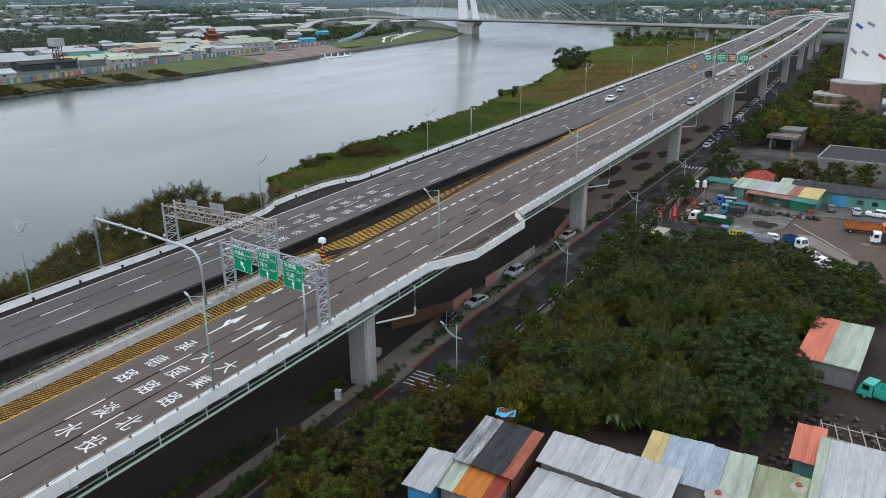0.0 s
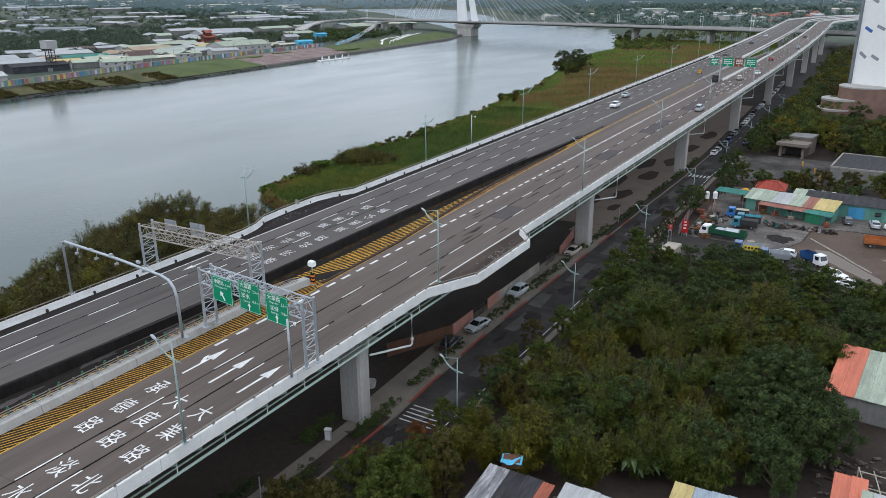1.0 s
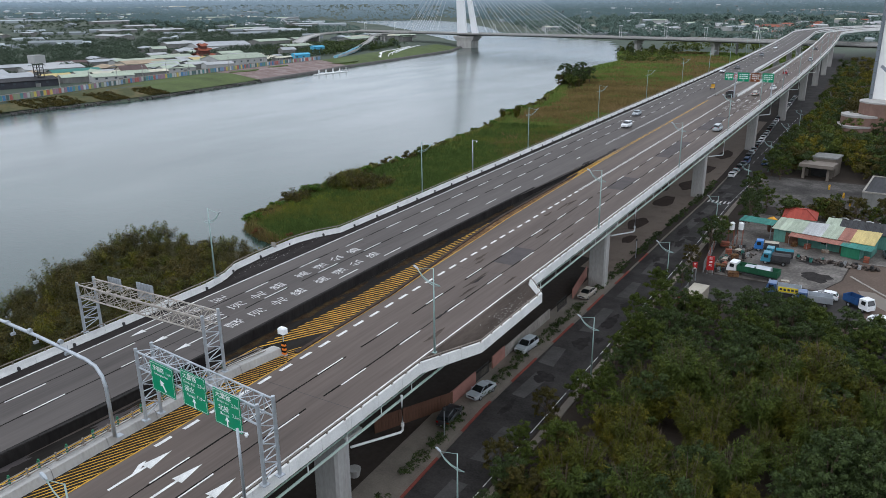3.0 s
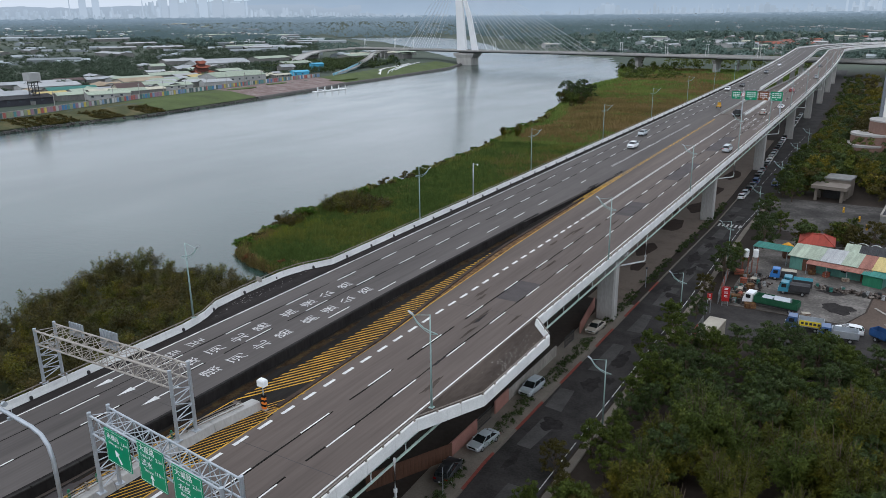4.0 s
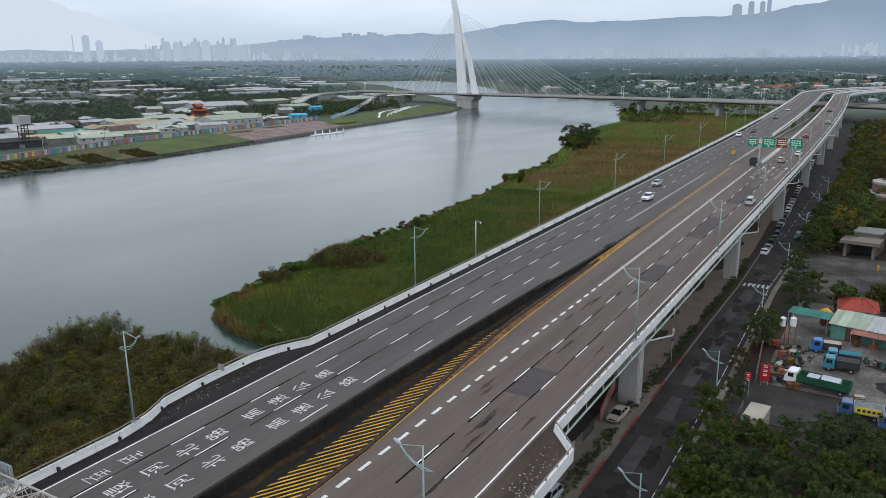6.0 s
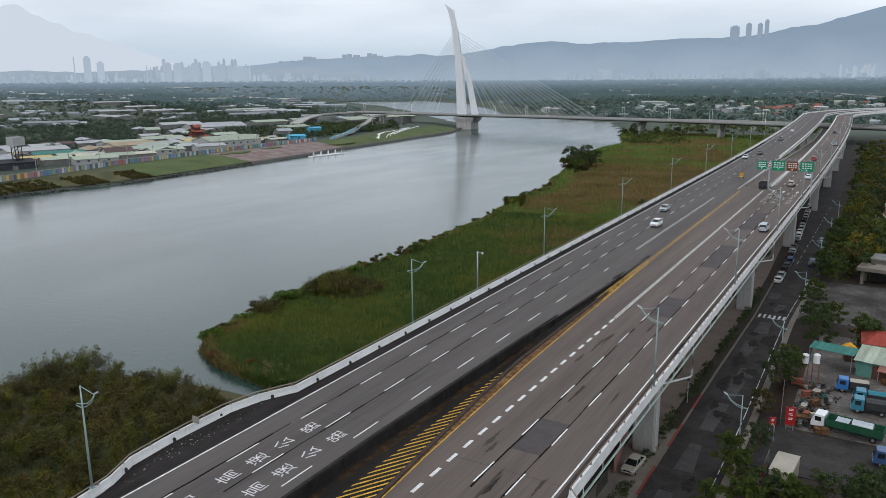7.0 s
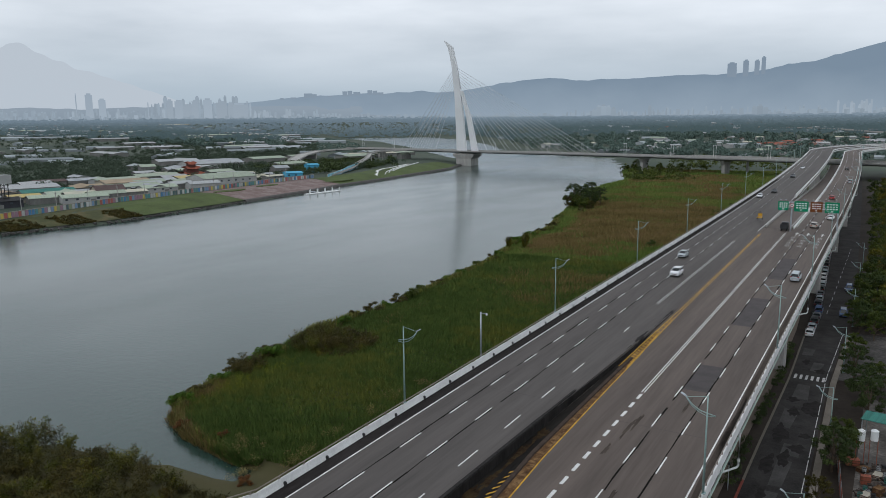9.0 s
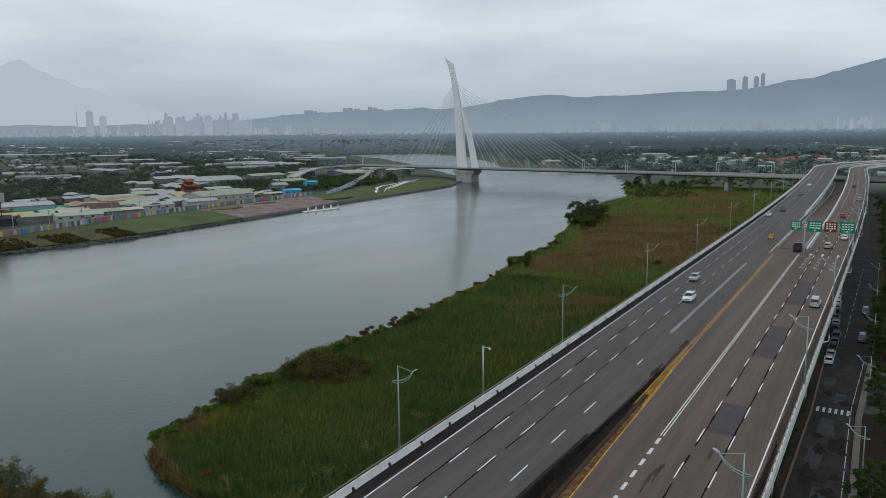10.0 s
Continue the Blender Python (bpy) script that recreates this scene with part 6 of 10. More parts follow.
for i in range(6):
    b = Build()
    b.tube([(i * 1.3, 0, 3.0), (i * 1.3 - 1.2, 5.0, 3.6)], 0.06, 5)
    part("rafter", b, M["wall_cream"], fr)
for i in range(3):
    b = Build()
    b.tube([(-0.2 - i * 0.5, i * 2.2, 3.05 + i * 0.25), (6.6 - i * 0.5, i * 2.2, 3.05 + i * 0.25)], 0.06, 5)
    part("purlin", b, M["wall_cream"], fr)
for x, y in ((0, 0), (6.5, 0), (-1.2, 5), (5.3, 5)):
    b = Build()
    b.tube([(x, y, 0), (x, y, 3.1 if y == 0 else 3.6)], 0.07, 6)
    part("post", b, M["wall_cream"], fr)
bt = thing("tarpaulin", (26.2, -53.4, 2.2), 20, "crumpled bright blue tarpaulin on a shed roof", "tarpaulin")
b = Build()
rr = random.Random(2)
n = 7
for j in range(n):
    for i in range(n):
        b.v.append((i * 0.35, j * 0.35, 0.5 + rr.uniform(-0.12, 0.12) - 0.05 * j))
b.f = [(j * n + i, j * n + i + 1, (j + 1) * n + i + 1, (j + 1) * n + i) for j in range(n - 1) for i in range(n - 1)]
part("sheet", b, ROOF["sky"], bt)
b = Build()
b.box(0.2, 0.2, -0.1, 1.9, 1.9, 0.38)
part("bundle", b, M["brown_fence"], bt)

# ---- the yard ----
shack((27.0, 69.4, G0), -10, 18.8, 5.0, 2.9, 4.0, [(0, 0.3, "pale_green"), (0.3, 0.5, "white"), (0.5, 0.66, "pale_green"), (0.66, 0.78, "pink"), (0.78, 1, "yellow")], M["wall_teal"], "long green workshop with a patchwork metal roof", openings=[(2.5, 5.0, 0, 2.4), (9.5, 10.5, 1.2, 2.0), (13.0, 15.2, 0, 2.6)])
aw = thing("awning", (30.2, 66.9, G0), -10.5, "faded red metal awning along a workshop front", "awning")
b = corrugated((0, 0, 2.25), (11.4, 0, 2.2), (0, 2.0, 2.75), (11.4, 2.0, 2.75))
part("sheet", b, ROOF["pink"], aw)
for x in (0.2, 3.8, 7.4, 11.2):
    b = Build()
    b.tube([(x, 0.1, 0), (x, 0.1, 2.2)], 0.05, 6)
    part("post", b, M["galvanised"], aw)
lean = thing("lean_to", (40.2, 65.1, G0), -17, "green sheet-metal lean-to with a teal roof at the workshop's corner", "shed")
for nm, q, mt in (("front_wall", ((0, 0), (3.4, 0.06)), roof_paint("sheet_green", (0.03, 0.16, 0.09), 0.25)), ("side_wall", ((3.34, 0.07), (3.4, 2.6)), M["wall_teal"]), ("side_wall", ((0, 0.07), (0.06, 2.4)), M["wall_teal"])):
    b = Build()
    b.box(q[0][0], q[0][1], 0, q[1][0], q[1][1], 2.2)
    part(nm, b, mt, lean)
part("roof_sheet", corrugated((-0.3, -0.3, 2.25), (5.4, -0.2, 2.25), (-0.3, 1.9, 2.7), (5.4, 2.2, 2.7)), ROOF["teal"], lean)
hip = thing("house", (27.4, 77.4, G0), 3, "low house with a bright red hipped roof behind the workshop", "house")
b = Build()
b.box(0.3, 0.3, 0, 6.7, 7.2, 3.2)
part("wall", b, M["wall_cream"], hip)
b = Build()
for q in ([(0, 0, 3.2), (7, 0, 3.2), (4.6, 3.2, 4.7), (2.4, 3.2, 4.7)], [(7, 0, 3.2), (7, 7.5, 3.2), (4.6, 4.3, 4.7), (4.6, 3.2, 4.7)], [(7, 7.5, 3.2), (0, 7.5, 3.2), (2.4, 4.3, 4.7), (4.6, 4.3, 4.7)], [(0, 7.5, 3.2), (0, 0, 3.2), (2.4, 3.2, 4.7), (2.4, 4.3, 4.7)], [(2.4, 3.2, 4.7), (4.6, 3.2, 4.7), (4.6, 4.3, 4.7), (2.4, 4.3, 4.7)], [(0, 7.5, 3.2), (7, 7.5, 3.2), (7, 0, 3.2), (0, 0, 3.2)]):
    b.face(q)
part("roof", b, ROOF["red"], hip)
for p, q in (((0, 0, 3.25), (2.4, 3.2, 4.75)), ((7, 0, 3.25), (4.6, 3.2, 4.75)), ((7, 7.5, 3.25), (4.6, 4.3, 4.75)), ((0, 7.5, 3.25), (2.4, 4.3, 4.75)), ((2.4, 3.2, 4.75), (4.6, 3.2, 4.75))):
    b = Build()
    b.tube([p, q], 0.09, 6)
    part("ridge_tile", b, ROOF["red"], hip)
shack((36.3, 73.7, G0), -3, 24, 6.0, 3.2, 3.8, [(0, 0.1, "pale_green"), (0.1, 1, "dark")], M["wall_teal"], "long dark-roofed workshop with pale walls and a blue door", openings=[(11.8, 14.9, 0, 2.6), (17, 18.2, 1.2, 2.1), (20, 21.2, 1.2, 2.1)])
arch_fence = thing("garden_fence", label="low white fence of round arches behind the workshops", category="fence", kind="structure")
hoop = Build()
hoop.tube([(1.15 * math.cos(a), 0, 1.25 + 0.75 * math.sin(a)) for a in [math.pi * k / 10 for k in range(11)]], 0.1, 6)
hoop_mesh = hoop.mesh("arch", M["pipe_white"])
base_ = Build()
base_.box(-1.24, -0.1, 0, 1.24, 0.1, 1.2)
base_mesh = base_.mesh("base_panel", M["wall_cream"])
for i in range(9):
    part("arch", hoop_mesh, None, arch_fence).matrix_basis = pose(36.6 + i * 2.5, 88.2 - i * 0.28, GROUND, 0, 0, -6.4)
    part("base_panel", base_mesh, None, arch_fence).matrix_basis = pose(36.6 + i * 2.5, 88.2 - i * 0.28, GROUND, 0, 0, -6.4)
ot = thing("tarpaulin", (25.0, 75.2, G0), 15, "crumpled orange tarpaulin over a crate beside the red-roofed house", "tarpaulin")
rr = random.Random(12)
b = Build()
n = 8
for j in range(n):
    for i in range(n):
        b.v.append((i * 0.32, j * 0.34, 3.1 + rr.uniform(-0.12, 0.12) - 0.06 * (i - 3.5) ** 2 - (0.6 if j in (0, n - 1) else 0)))
b.f = [(j * n + i, j * n + i + 1, (j + 1) * n + i + 1, (j + 1) * n + i) for j in range(n - 1) for i in range(n - 1)]
part("sheet", b, roof_paint("tarp_orange", (0.6, 0.3, 0.03), 0.25), ot)
b = Build()
b.box(0.3, 0.3, 0, 1.9, 2.0, 2.3)
part("crate", b, M["brown_fence"], ot)
aw2 = thing("awning", (19.6, 71.6, G0), -12, "teal ribbed metal awning beside the workshop", "awning")
part("sheet", corrugated((0, 0, 3.0), (7.2, 0, 3.1), (0, 3.2, 3.4), (7.2, 3.2, 3.5)), ROOF["teal"], aw2)
for x, y in ((0.2, 0.2), (6.9, 0.2), (0.2, 3.0), (6.9, 3.0)):
    b = Build()
    b.tube([(x, y, 0), (x, y, 3.05)], 0.07, 6)
    part("post", b, M["galvanised"], aw2)
cont = thing("container", (20.0, 23.6, G0 + 0.08), -4, "cream ribbed shipping container by the yard fence", "container")
b = Build()
b.box(0, 0, 0.1, 2.5, 5.4, 2.5)
part("body", b, M["wall_cream"], cont)
b = Build()
b.box(-0.04, -0.04, 2.5, 2.54, 5.44, 2.6)
part("roof", b, M["wall_cream"], cont)
for i in range(18):
    for x in (-0.03, 2.5):
        b = Build()
        b.box(x, 0.15 + i * 0.29, 0.15, x + 0.03, 0.3 + i * 0.29, 2.45)
        part("rib", b, M["wall_cream"], cont)
for i in range(2):
    b = Build()
    b.box(0.1 + i * 1.2, -0.05, 0.2, 1.2 + i * 1.2, 0.0, 2.4)
    part("door", b, M["wall_cream"], cont)
fence2 = thing("sheet_fence", label="rusty corrugated sheet fence round the yard", category="fence", kind="structure")
fb = Build()
for i in range(8):
    fb.box(-0.03 + 0.03 * (i % 2), i * 0.245, 0, 0.01 + 0.03 * (i % 2), (i + 1) * 0.245, 2.2)
fm = [fb.mesh("panel", M["wall_grey"]), fb.mesh("panel", ROOF["rust"]), fb.mesh("panel", ROOF["mottled"])]
r = random.Random(9)
for i in range(23):
    y = 18 + i * 2
    if 29 < y < 41:
        continue
    part("panel", fm[r.randrange(3)], None, fence2).matrix_basis = pose(19.2 - max(0, y - 40) * 0.09, y, G0, 0, 0, 5 if y > 40 else 0)


def banner(at, rz, w, h, lift, seed, label):
    s = thing("banner_sign", at, rz, label, "shop sign", "red signs")
    b = Build()
    b.box(-w / 2, -0.06, lift, w / 2, 0.06, lift + h)
    part("panel", b, M["sign_red"], s)
    for i in range(max(2, int(h / 0.7))):
        for j in range(2):
            b = Build()
            z = lift + h - 0.55 - i * 0.68
            b.box(-w * 0.22, -0.07, z + j * 0.22, w * 0.22, -0.06, z + j * 0.22 + 0.1)
            part("lettering_bar", b, M["sign_white"], s)
    for sx in (-1, 1):
        b = Build()
        b.tube([(sx * w * 0.35, 0.1, 0), (sx * w * 0.35, 0.1, lift + h - 0.1)], 0.06, 6)
        part("post", b, M["galvanised"], s)
    return s


banner((20.3, 41.6, G0 + 0.06), 15, 1.3, 2.7, 0.9, 1, "tall red shop sign with white lettering by the yard gate")
banner((18.6, 36.6, G0 + 0.06), 20, 0.8, 1.1, 2.6, 2, "small red shop sign with white lettering on posts")
tarp = roof_paint("tarp_teal", (0.03, 0.16, 0.2), 0.3)
yellow_board = roof_paint("board_yellow", (0.7, 0.55, 0.04), 0.1)
green_bed = roof_paint("bed_green", (0.02, 0.085, 0.045), 0.3)
rust_bed = roof_paint("bed_rust", (0.35, 0.12, 0.04), 0.4)
t1 = truck((27.3, 44.6, G0 + 0.09), 82, "white", (0.75, 0.76, 0.77), green_bed, "white-cab lorry with a green bed full of machinery", 9.0, 2.3)
b = Build()
b.tube([(0, -3.2, 1.6), (0, -0.6, 1.6)], 0.75, 16)
b.box(-0.9, -0.3, 1.0, 0.9, 1.4, 1.9)
part("machine_load", b, M["galvanised"], t1, "grey steel machine load")
t2 = truck((33.4, 37.0, G0 + 0.12), 93, "blue", (0.03, 0.12, 0.35), M["galvanised"], "blue lorry with a yellow board on its side", 5.6, 2.0)
b = Build()
b.box(-1.09, -2.6, 1.05, -1.06, 0.7, 1.95)
brd = part("side_banner", b, yellow_board, t2, "yellow banner with dark lettering")
b = Build()
b.box(1.06, -2.6, 1.05, 1.09, 0.7, 1.95)
part("side_banner", b, yellow_board, t2, "yellow banner with dark lettering")
for i in range(5):
    b = Build()
    b.box(-1.1, -2.35 + i * 0.6, 1.3, -1.09, -1.95 + i * 0.6, 1.7)
    part("lettering_bar", b, M["bed_dark"], brd)
truck((38.4, 35.0, G0 + 0.12), 97, "blue", (0.03, 0.12, 0.35), M["galvanised"], "blue lorry with a grey bed parked in the lane", 5.6, 2.0)
truck((27.0, 61.2, G0 + 0.09), 96, "royal", (0.03, 0.16, 0.45), M["bed_dark"], "blue pick-up lorry with a pale canvas cover", 4.6, 1.8, "cover", M["wall_cream"])
truck((29.9, 57.2, G0 + 0.09), 94, "teal", (0.04, 0.2, 0.28), M["bed_dark"], "dark lorry covered with a teal tarpaulin", 5.2, 2.0, "cover", tarp)
truck((29.8, 53.8, G0 + 0.09), 94, "teal", (0.04, 0.2, 0.28), M["bed_dark"], "dark lorry covered with a black tarpaulin", 5.2, 2.0, "cover", M["bed_dark"])
truck((56.5, 53.8, G0 + 0.09), 278, "orange", (0.5, 0.15, 0.03), rust_bed, "long rusty orange tipper lorry in the mud", 8.5, 2.4)
truck((60.5, 47.8, G0 + 0.09), 95, "white", (0.75, 0.76, 0.77), M["bed_dark"], "white-cab lorry parked in the mud", 6.5, 2.3)
car("sedan", "white", (0.75, 0.76, 0.77), (48.8, 31.4, G0 + 0.1), -112, "white saloon parked at the yard's edge", "parked cars")
truck((45.0, 37.0, G0 + 0.09), -128, "white", (0.75, 0.76, 0.77), roof_paint("bed_blue", (0.02, 0.06, 0.16), 0.25), "white pick-up lorry with a blue bed at the yard's edge", 4.8, 1.8)
car("sedan", "white", (0.75, 0.76, 0.77), (51.4, 27.4, G0 + 0.1), 78, "white saloon half hidden by trees", "parked cars")
car("hatch", "grey", (0.12, 0.13, 0.14), (48.4, 68.6, G0 + 0.1), 10, "dark grey hatchback by the workshop", "parked cars")
car("sedan", "silver", (0.38, 0.42, 0.44), (53.6, 68.3, G0 + 0.1), 8, "silver saloon by the workshop", "parked cars")
car("suv", "white", (0.75, 0.76, 0.77), (57.6, 67.6, G0 + 0.1), 85, "white car by the workshop", "parked cars")
car("hatch", "white", (0.75, 0.76, 0.77), (39.8, 38.9, G0 + 0.1), 92, "white car behind the lorries", "parked cars")
# pallets, drums, crates
r = random.Random(14)
for i, (x, y) in enumerate([(21.4, 45.5), (21.8, 48.0), (21.2, 50.5), (22.6, 52.4), (21.0, 55.0), (23.0, 47.0), (31.5, 67.3), (34.0, 66.9), (37.4, 66.0), (24.2, 43.0), (44.8, 63.4), (22.4, 57.8), (20.6, 58.9), (19.2, 60.6), (33.0, 43.2)]):
    c = thing("crate", (x, y, G0 + 0.08), r.uniform(0, 90), ("wooden crate in the yard", "rusty metal box in the yard", "pale box of scrap in the yard")[i % 3], "crate", "yard clutter")
    w, h = r.uniform(0.5, 0.9), r.uniform(0.5, 1.3)
    mt = (M["rust_strip"], ROOF["rust"], M["wall_cream"])[i % 3]
    b = Build()
    b.box(-w, -w * 0.7, 0, w, w * 0.7, h)
    part("box", b, mt, c)
    for k in range(3):
        b = Build()
        z = 0.05 + k * (h - 0.15) / 2
        b.box(-w - 0.03, -w * 0.7 - 0.03, z, w + 0.03, w * 0.7 + 0.03, z + 0.09)
        part("slat", b, M["brown_fence"], c)
for x, y in ((20.0, 61.8), (21.6, 62.6)):
    tt = thing("roof_tank", (x, y, G0 + 0.05), 0, "white drum tank on a steel rack", "water tank", "tanks")
    b = Build()
    b.tube([(0, 0, 3.4), (0, 0, 4.8)], 0.5, 16)
    part("drum", b, M["pipe_white"], tt)
    b = Build()
    b.tube([(0, 0, 4.8), (0, 0, 5.05)], 0.54, 16, r2=0.15)
    part("lid", b, M["pipe_white"], tt)
    for sx in (-0.5, 0.5):
        for sy in (-0.5, 0.5):
            b = Build()
            b.tube([(sx, sy, 0), (sx, sy, 3.4)], 0.05, 5)
            part("leg", b, ROOF["rust"], tt)
# oil drums and scrap heaps in the yard
def oil_drum(colour):
    d = thing("oil_drum", (0, 0, -300), 0, {"rust": "black oil drum in the yard", "teal": "green oil drum in the yard", "white": "pale oil drum in the yard"}[colour], "drum", "oil drums")
    b = Build()
    b.tube([(0, 0, 0), (0, 0, 0.3), (0, 0, 0.6), (0, 0, 0.88)], 0.3, 12)
    part("barrel", b, M["dark_steel"] if colour == "rust" else ROOF[colour], d)
    b = Build()
    for z in (0.02, 0.3, 0.58, 0.84):
        b.tube([(0, 0, z), (0, 0, z + 0.04)], 0.32, 12)
    part("hoop", b, M["dark_steel"], d)
    return d


DRUM = [oil_drum(c) for c in ("rust", "teal", "white")]
r = random.Random(44)
for i in range(34):
    copy_thing(DRUM[i % 3], pose(r.uniform(20.4, 24.6), r.uniform(43.5, 61.0), G0 + 0.09)) if i < 24 else copy_thing(DRUM[i % 3], pose(r.uniform(33, 46), r.uniform(58.0, 60.0), G0 + 0.09))
for d in DRUM:
    for o in (*d.children_recursive, d):
        bpy.data.objects.remove(o)
b = Build()
for _ in range(420):
    k = r.random()
    x, y = (r.gauss(22.4, 1.3), r.uniform(43, 62)) if k < 0.5 else (r.uniform(60, 66), r.uniform(56, 66)) if k < 0.65 else (r.uniform(33, 47), r.gauss(59.2, 0.6))
    if x < 20:
        continue
    sx, sy, sz = r.uniform(0.06, 0.5), r.uniform(0.04, 0.3), r.uniform(0.04, 0.35)
    b.box(-sx, -sy, 0, sx, sy, sz, pose(x, y, G0 + 0.08 + r.uniform(0, 0.25), r.uniform(-20, 20), r.uniform(-20, 20), r.uniform(0, 180)))
tagged(part("scrap", b, M.setdefault("scrap_mix", material("scrap", (0.055, 0.042, 0.035), 0.8, 0.5, 0.8, 5.0, 0.3, second=(0.16, 0.14, 0.12), island=0.8))), "heaps of small rusty scrap lying in the yard", "scrap", kind="stuff")
b = Build()
for _ in range(260):
    x, y = r.uniform(52, 66), r.uniform(-42, -26)
    sx, sy, sz = r.uniform(0.06, 0.45), r.uniform(0.04, 0.25), r.uniform(0.04, 0.25)
    b.box(-sx, -sy, 0, sx, sy, sz, pose(x, y, G0 + r.uniform(0, 0.3), r.uniform(-20, 20), r.uniform(-20, 20), r.uniform(0, 180)))
for _ in range(120):
    x, y = r.uniform(30, 50), r.uniform(-58, -49)
    sx, sy, sz = r.uniform(0.1, 0.7), r.uniform(0.06, 0.4), r.uniform(0.05, 0.5)
    b.box(-sx, -sy, 0, sx, sy, sz, pose(x, y, G0 + r.uniform(0, 0.3), r.uniform(-20, 20), r.uniform(-20, 20), r.uniform(0, 180)))
tagged(part("scrap", b, M["scrap_mix"]), "rusty and pale junk strewn between the sheds", "scrap", kind="stuff")
# gatehouse and buildings beyond
gh = thing("gatehouse", (25.2, 136.0, GROUND), -8, "pale stone gatehouse with a flat canopy on pillars", "gatehouse")
M["stone"] = material("stone", (0.18, 0.155, 0.13), 0.85, 0.2, 0.4, 4.0, 0.1)
for x, y in ((0, 0), (6.4, 0), (0, 4), (6.4, 4)):
    b = Build()
    b.box(x - 0.35, y - 0.35, 0, x + 0.35, y + 0.35, 3.4)
    part("pillar", b, M["stone"], gh)
b = Build()
b.box(-1.2, -1.2, 3.4, 7.6, 5.2, 4.3)
part("canopy", b, M["stone"], gh)
b = Build()
b.box(0.6, 6, 0, 6.8, 13, 5.0)
part("lodge", b, M["stone"], gh)
b = Build()
b.box(0.3, 5.7, 5.0, 7.1, 13.3, 5.4)
part("lodge_roof", b, M["wall_grey"], gh)
b = Build()
b.box(0.9, 4.6, 0, 5.9, 5.0, 2.6)
part("gate", b, M["dark_steel"], gh)
db = thing("flat_building", (41.3, 104, GROUND), -4, "flat dark-roofed building with a pale rim behind the trees", "building")
b = Build()
b.box(0, 0, 0, 18, 20, 4.6)
part("wall", b, M["wall_grey"], db)
b = Build()
b.box(0.3, 0.3, 4.6, 17.7, 19.7, 4.75)
part("roof", b, ROOF["dark"], db)
for q in ((-0.1, -0.1, 18.1, 0.3), (-0.1, 19.7, 18.1, 20.1), (-0.1, 0.3, 0.3, 19.7), (17.7, 0.3, 18.1, 19.7)):
    b = Build()
    b.box(q[0], q[1], 4.6, q[2], q[3], 4.95)
    part("roof_rim", b, M["old_concrete"], db)
# barriers on the forecourt
for x, y in ((33, 124), (37, 116), (39, 108)):
    bb = thing("barrier_post", (x, y, GROUND + 0.06), 0, "yellow barrier post on the forecourt", "barrier", "barriers")
    b = Build()
    b.tube([(0, 0, 0), (0, 0, 1.3)], 0.25, 10)
    part("post", b, M["yellow_paint"], bb)
    b = Build()
    b.box(-0.08, -1.6, 0.9, 0.08, 0.1, 1.05)
    part("arm", b, M["yellow_paint"], bb)

# ---- the tall white plant building ----
tw = thing("tower_building", (36, 224, GROUND), 0, "tall white chimney tower with a brown rounded podium", "tower")
M["tower_white"] = material("tower_white", (0.78, 0.78, 0.76), 0.6, 0.06, 0.05, 1.0, 0.02)
M["brick_brown"] = material("brick_brown", (0.2, 0.125, 0.1), 0.85, 0.2, 0.4, 5.0, 0.15)
b = Build()
b.sweep([[(0.6, 0, 13), (18, -8, 13), (26, 8, 13), (4, 14, 13)], [(0.6, 0, 75), (18, -8, 75), (26, 8, 75), (4, 14, 75)]])
part("shaft", b, M["tower_white"], tw)
pane = Build()
pane.box(-0.5, -0.35, 0, 0.55, 0.4, 1.85)
pmesh = pane.mesh("pane", paint("tower_glass", (0.16, 0.18, 0.2), 0.25))
sb_ = Build()
sb_.box(0.0, 0.1, 13, 0.7, 0.6, 75)
strip = part("window_strip", sb_, M["dark_steel"], tw)
for i in range(32):
    part("pane", pmesh, None, strip).matrix_basis = pose(0.1, -0.05, 13 + i * 1.95, 0, 0, -25)
for i, (u, z, tilt, cn) in enumerate(((0.17, 33.5, 30, "flag_blue"), (0.4, 34.3, 24, "flag_grey"), (0.75, 36, 20, "flag_grey"), (0.14, 24.2, 38, "flag_grey"), (0.38, 23.5, 28, "flag_grey"), (0.72, 22.8, 28, "flag_red"), (0.2, 44, 30, "flag_grey"), (0.5, 45, 28, "flag_grey"))):
    if cn not in M:
        M[cn] = material(cn, {"flag_blue": (0.05, 0.13, 0.35), "flag_grey": (0.25, 0.26, 0.29), "flag_red": (0.4, 0.06, 0.07)}[cn], 0.6, 0.1, 0.5, 3.0, 0)
    b = Build()
    b.box(-1.6, -0.06, -0.55, 1.6, 0.0, 0.55)
    part("colour_panel", b, M[cn], tw).matrix_basis = pose(0.6 + 17.4 * u, -8 * u, z, 0, tilt, math.degrees(math.atan2(-8, 17.4)))


def drum(parent, name, cx, cy, r, z0, z1, mat, n=36):
    b = Build()
    b.tube([(cx, cy, z0), (cx, cy, z1)], r, n)
    return part(name, b, mat, parent)


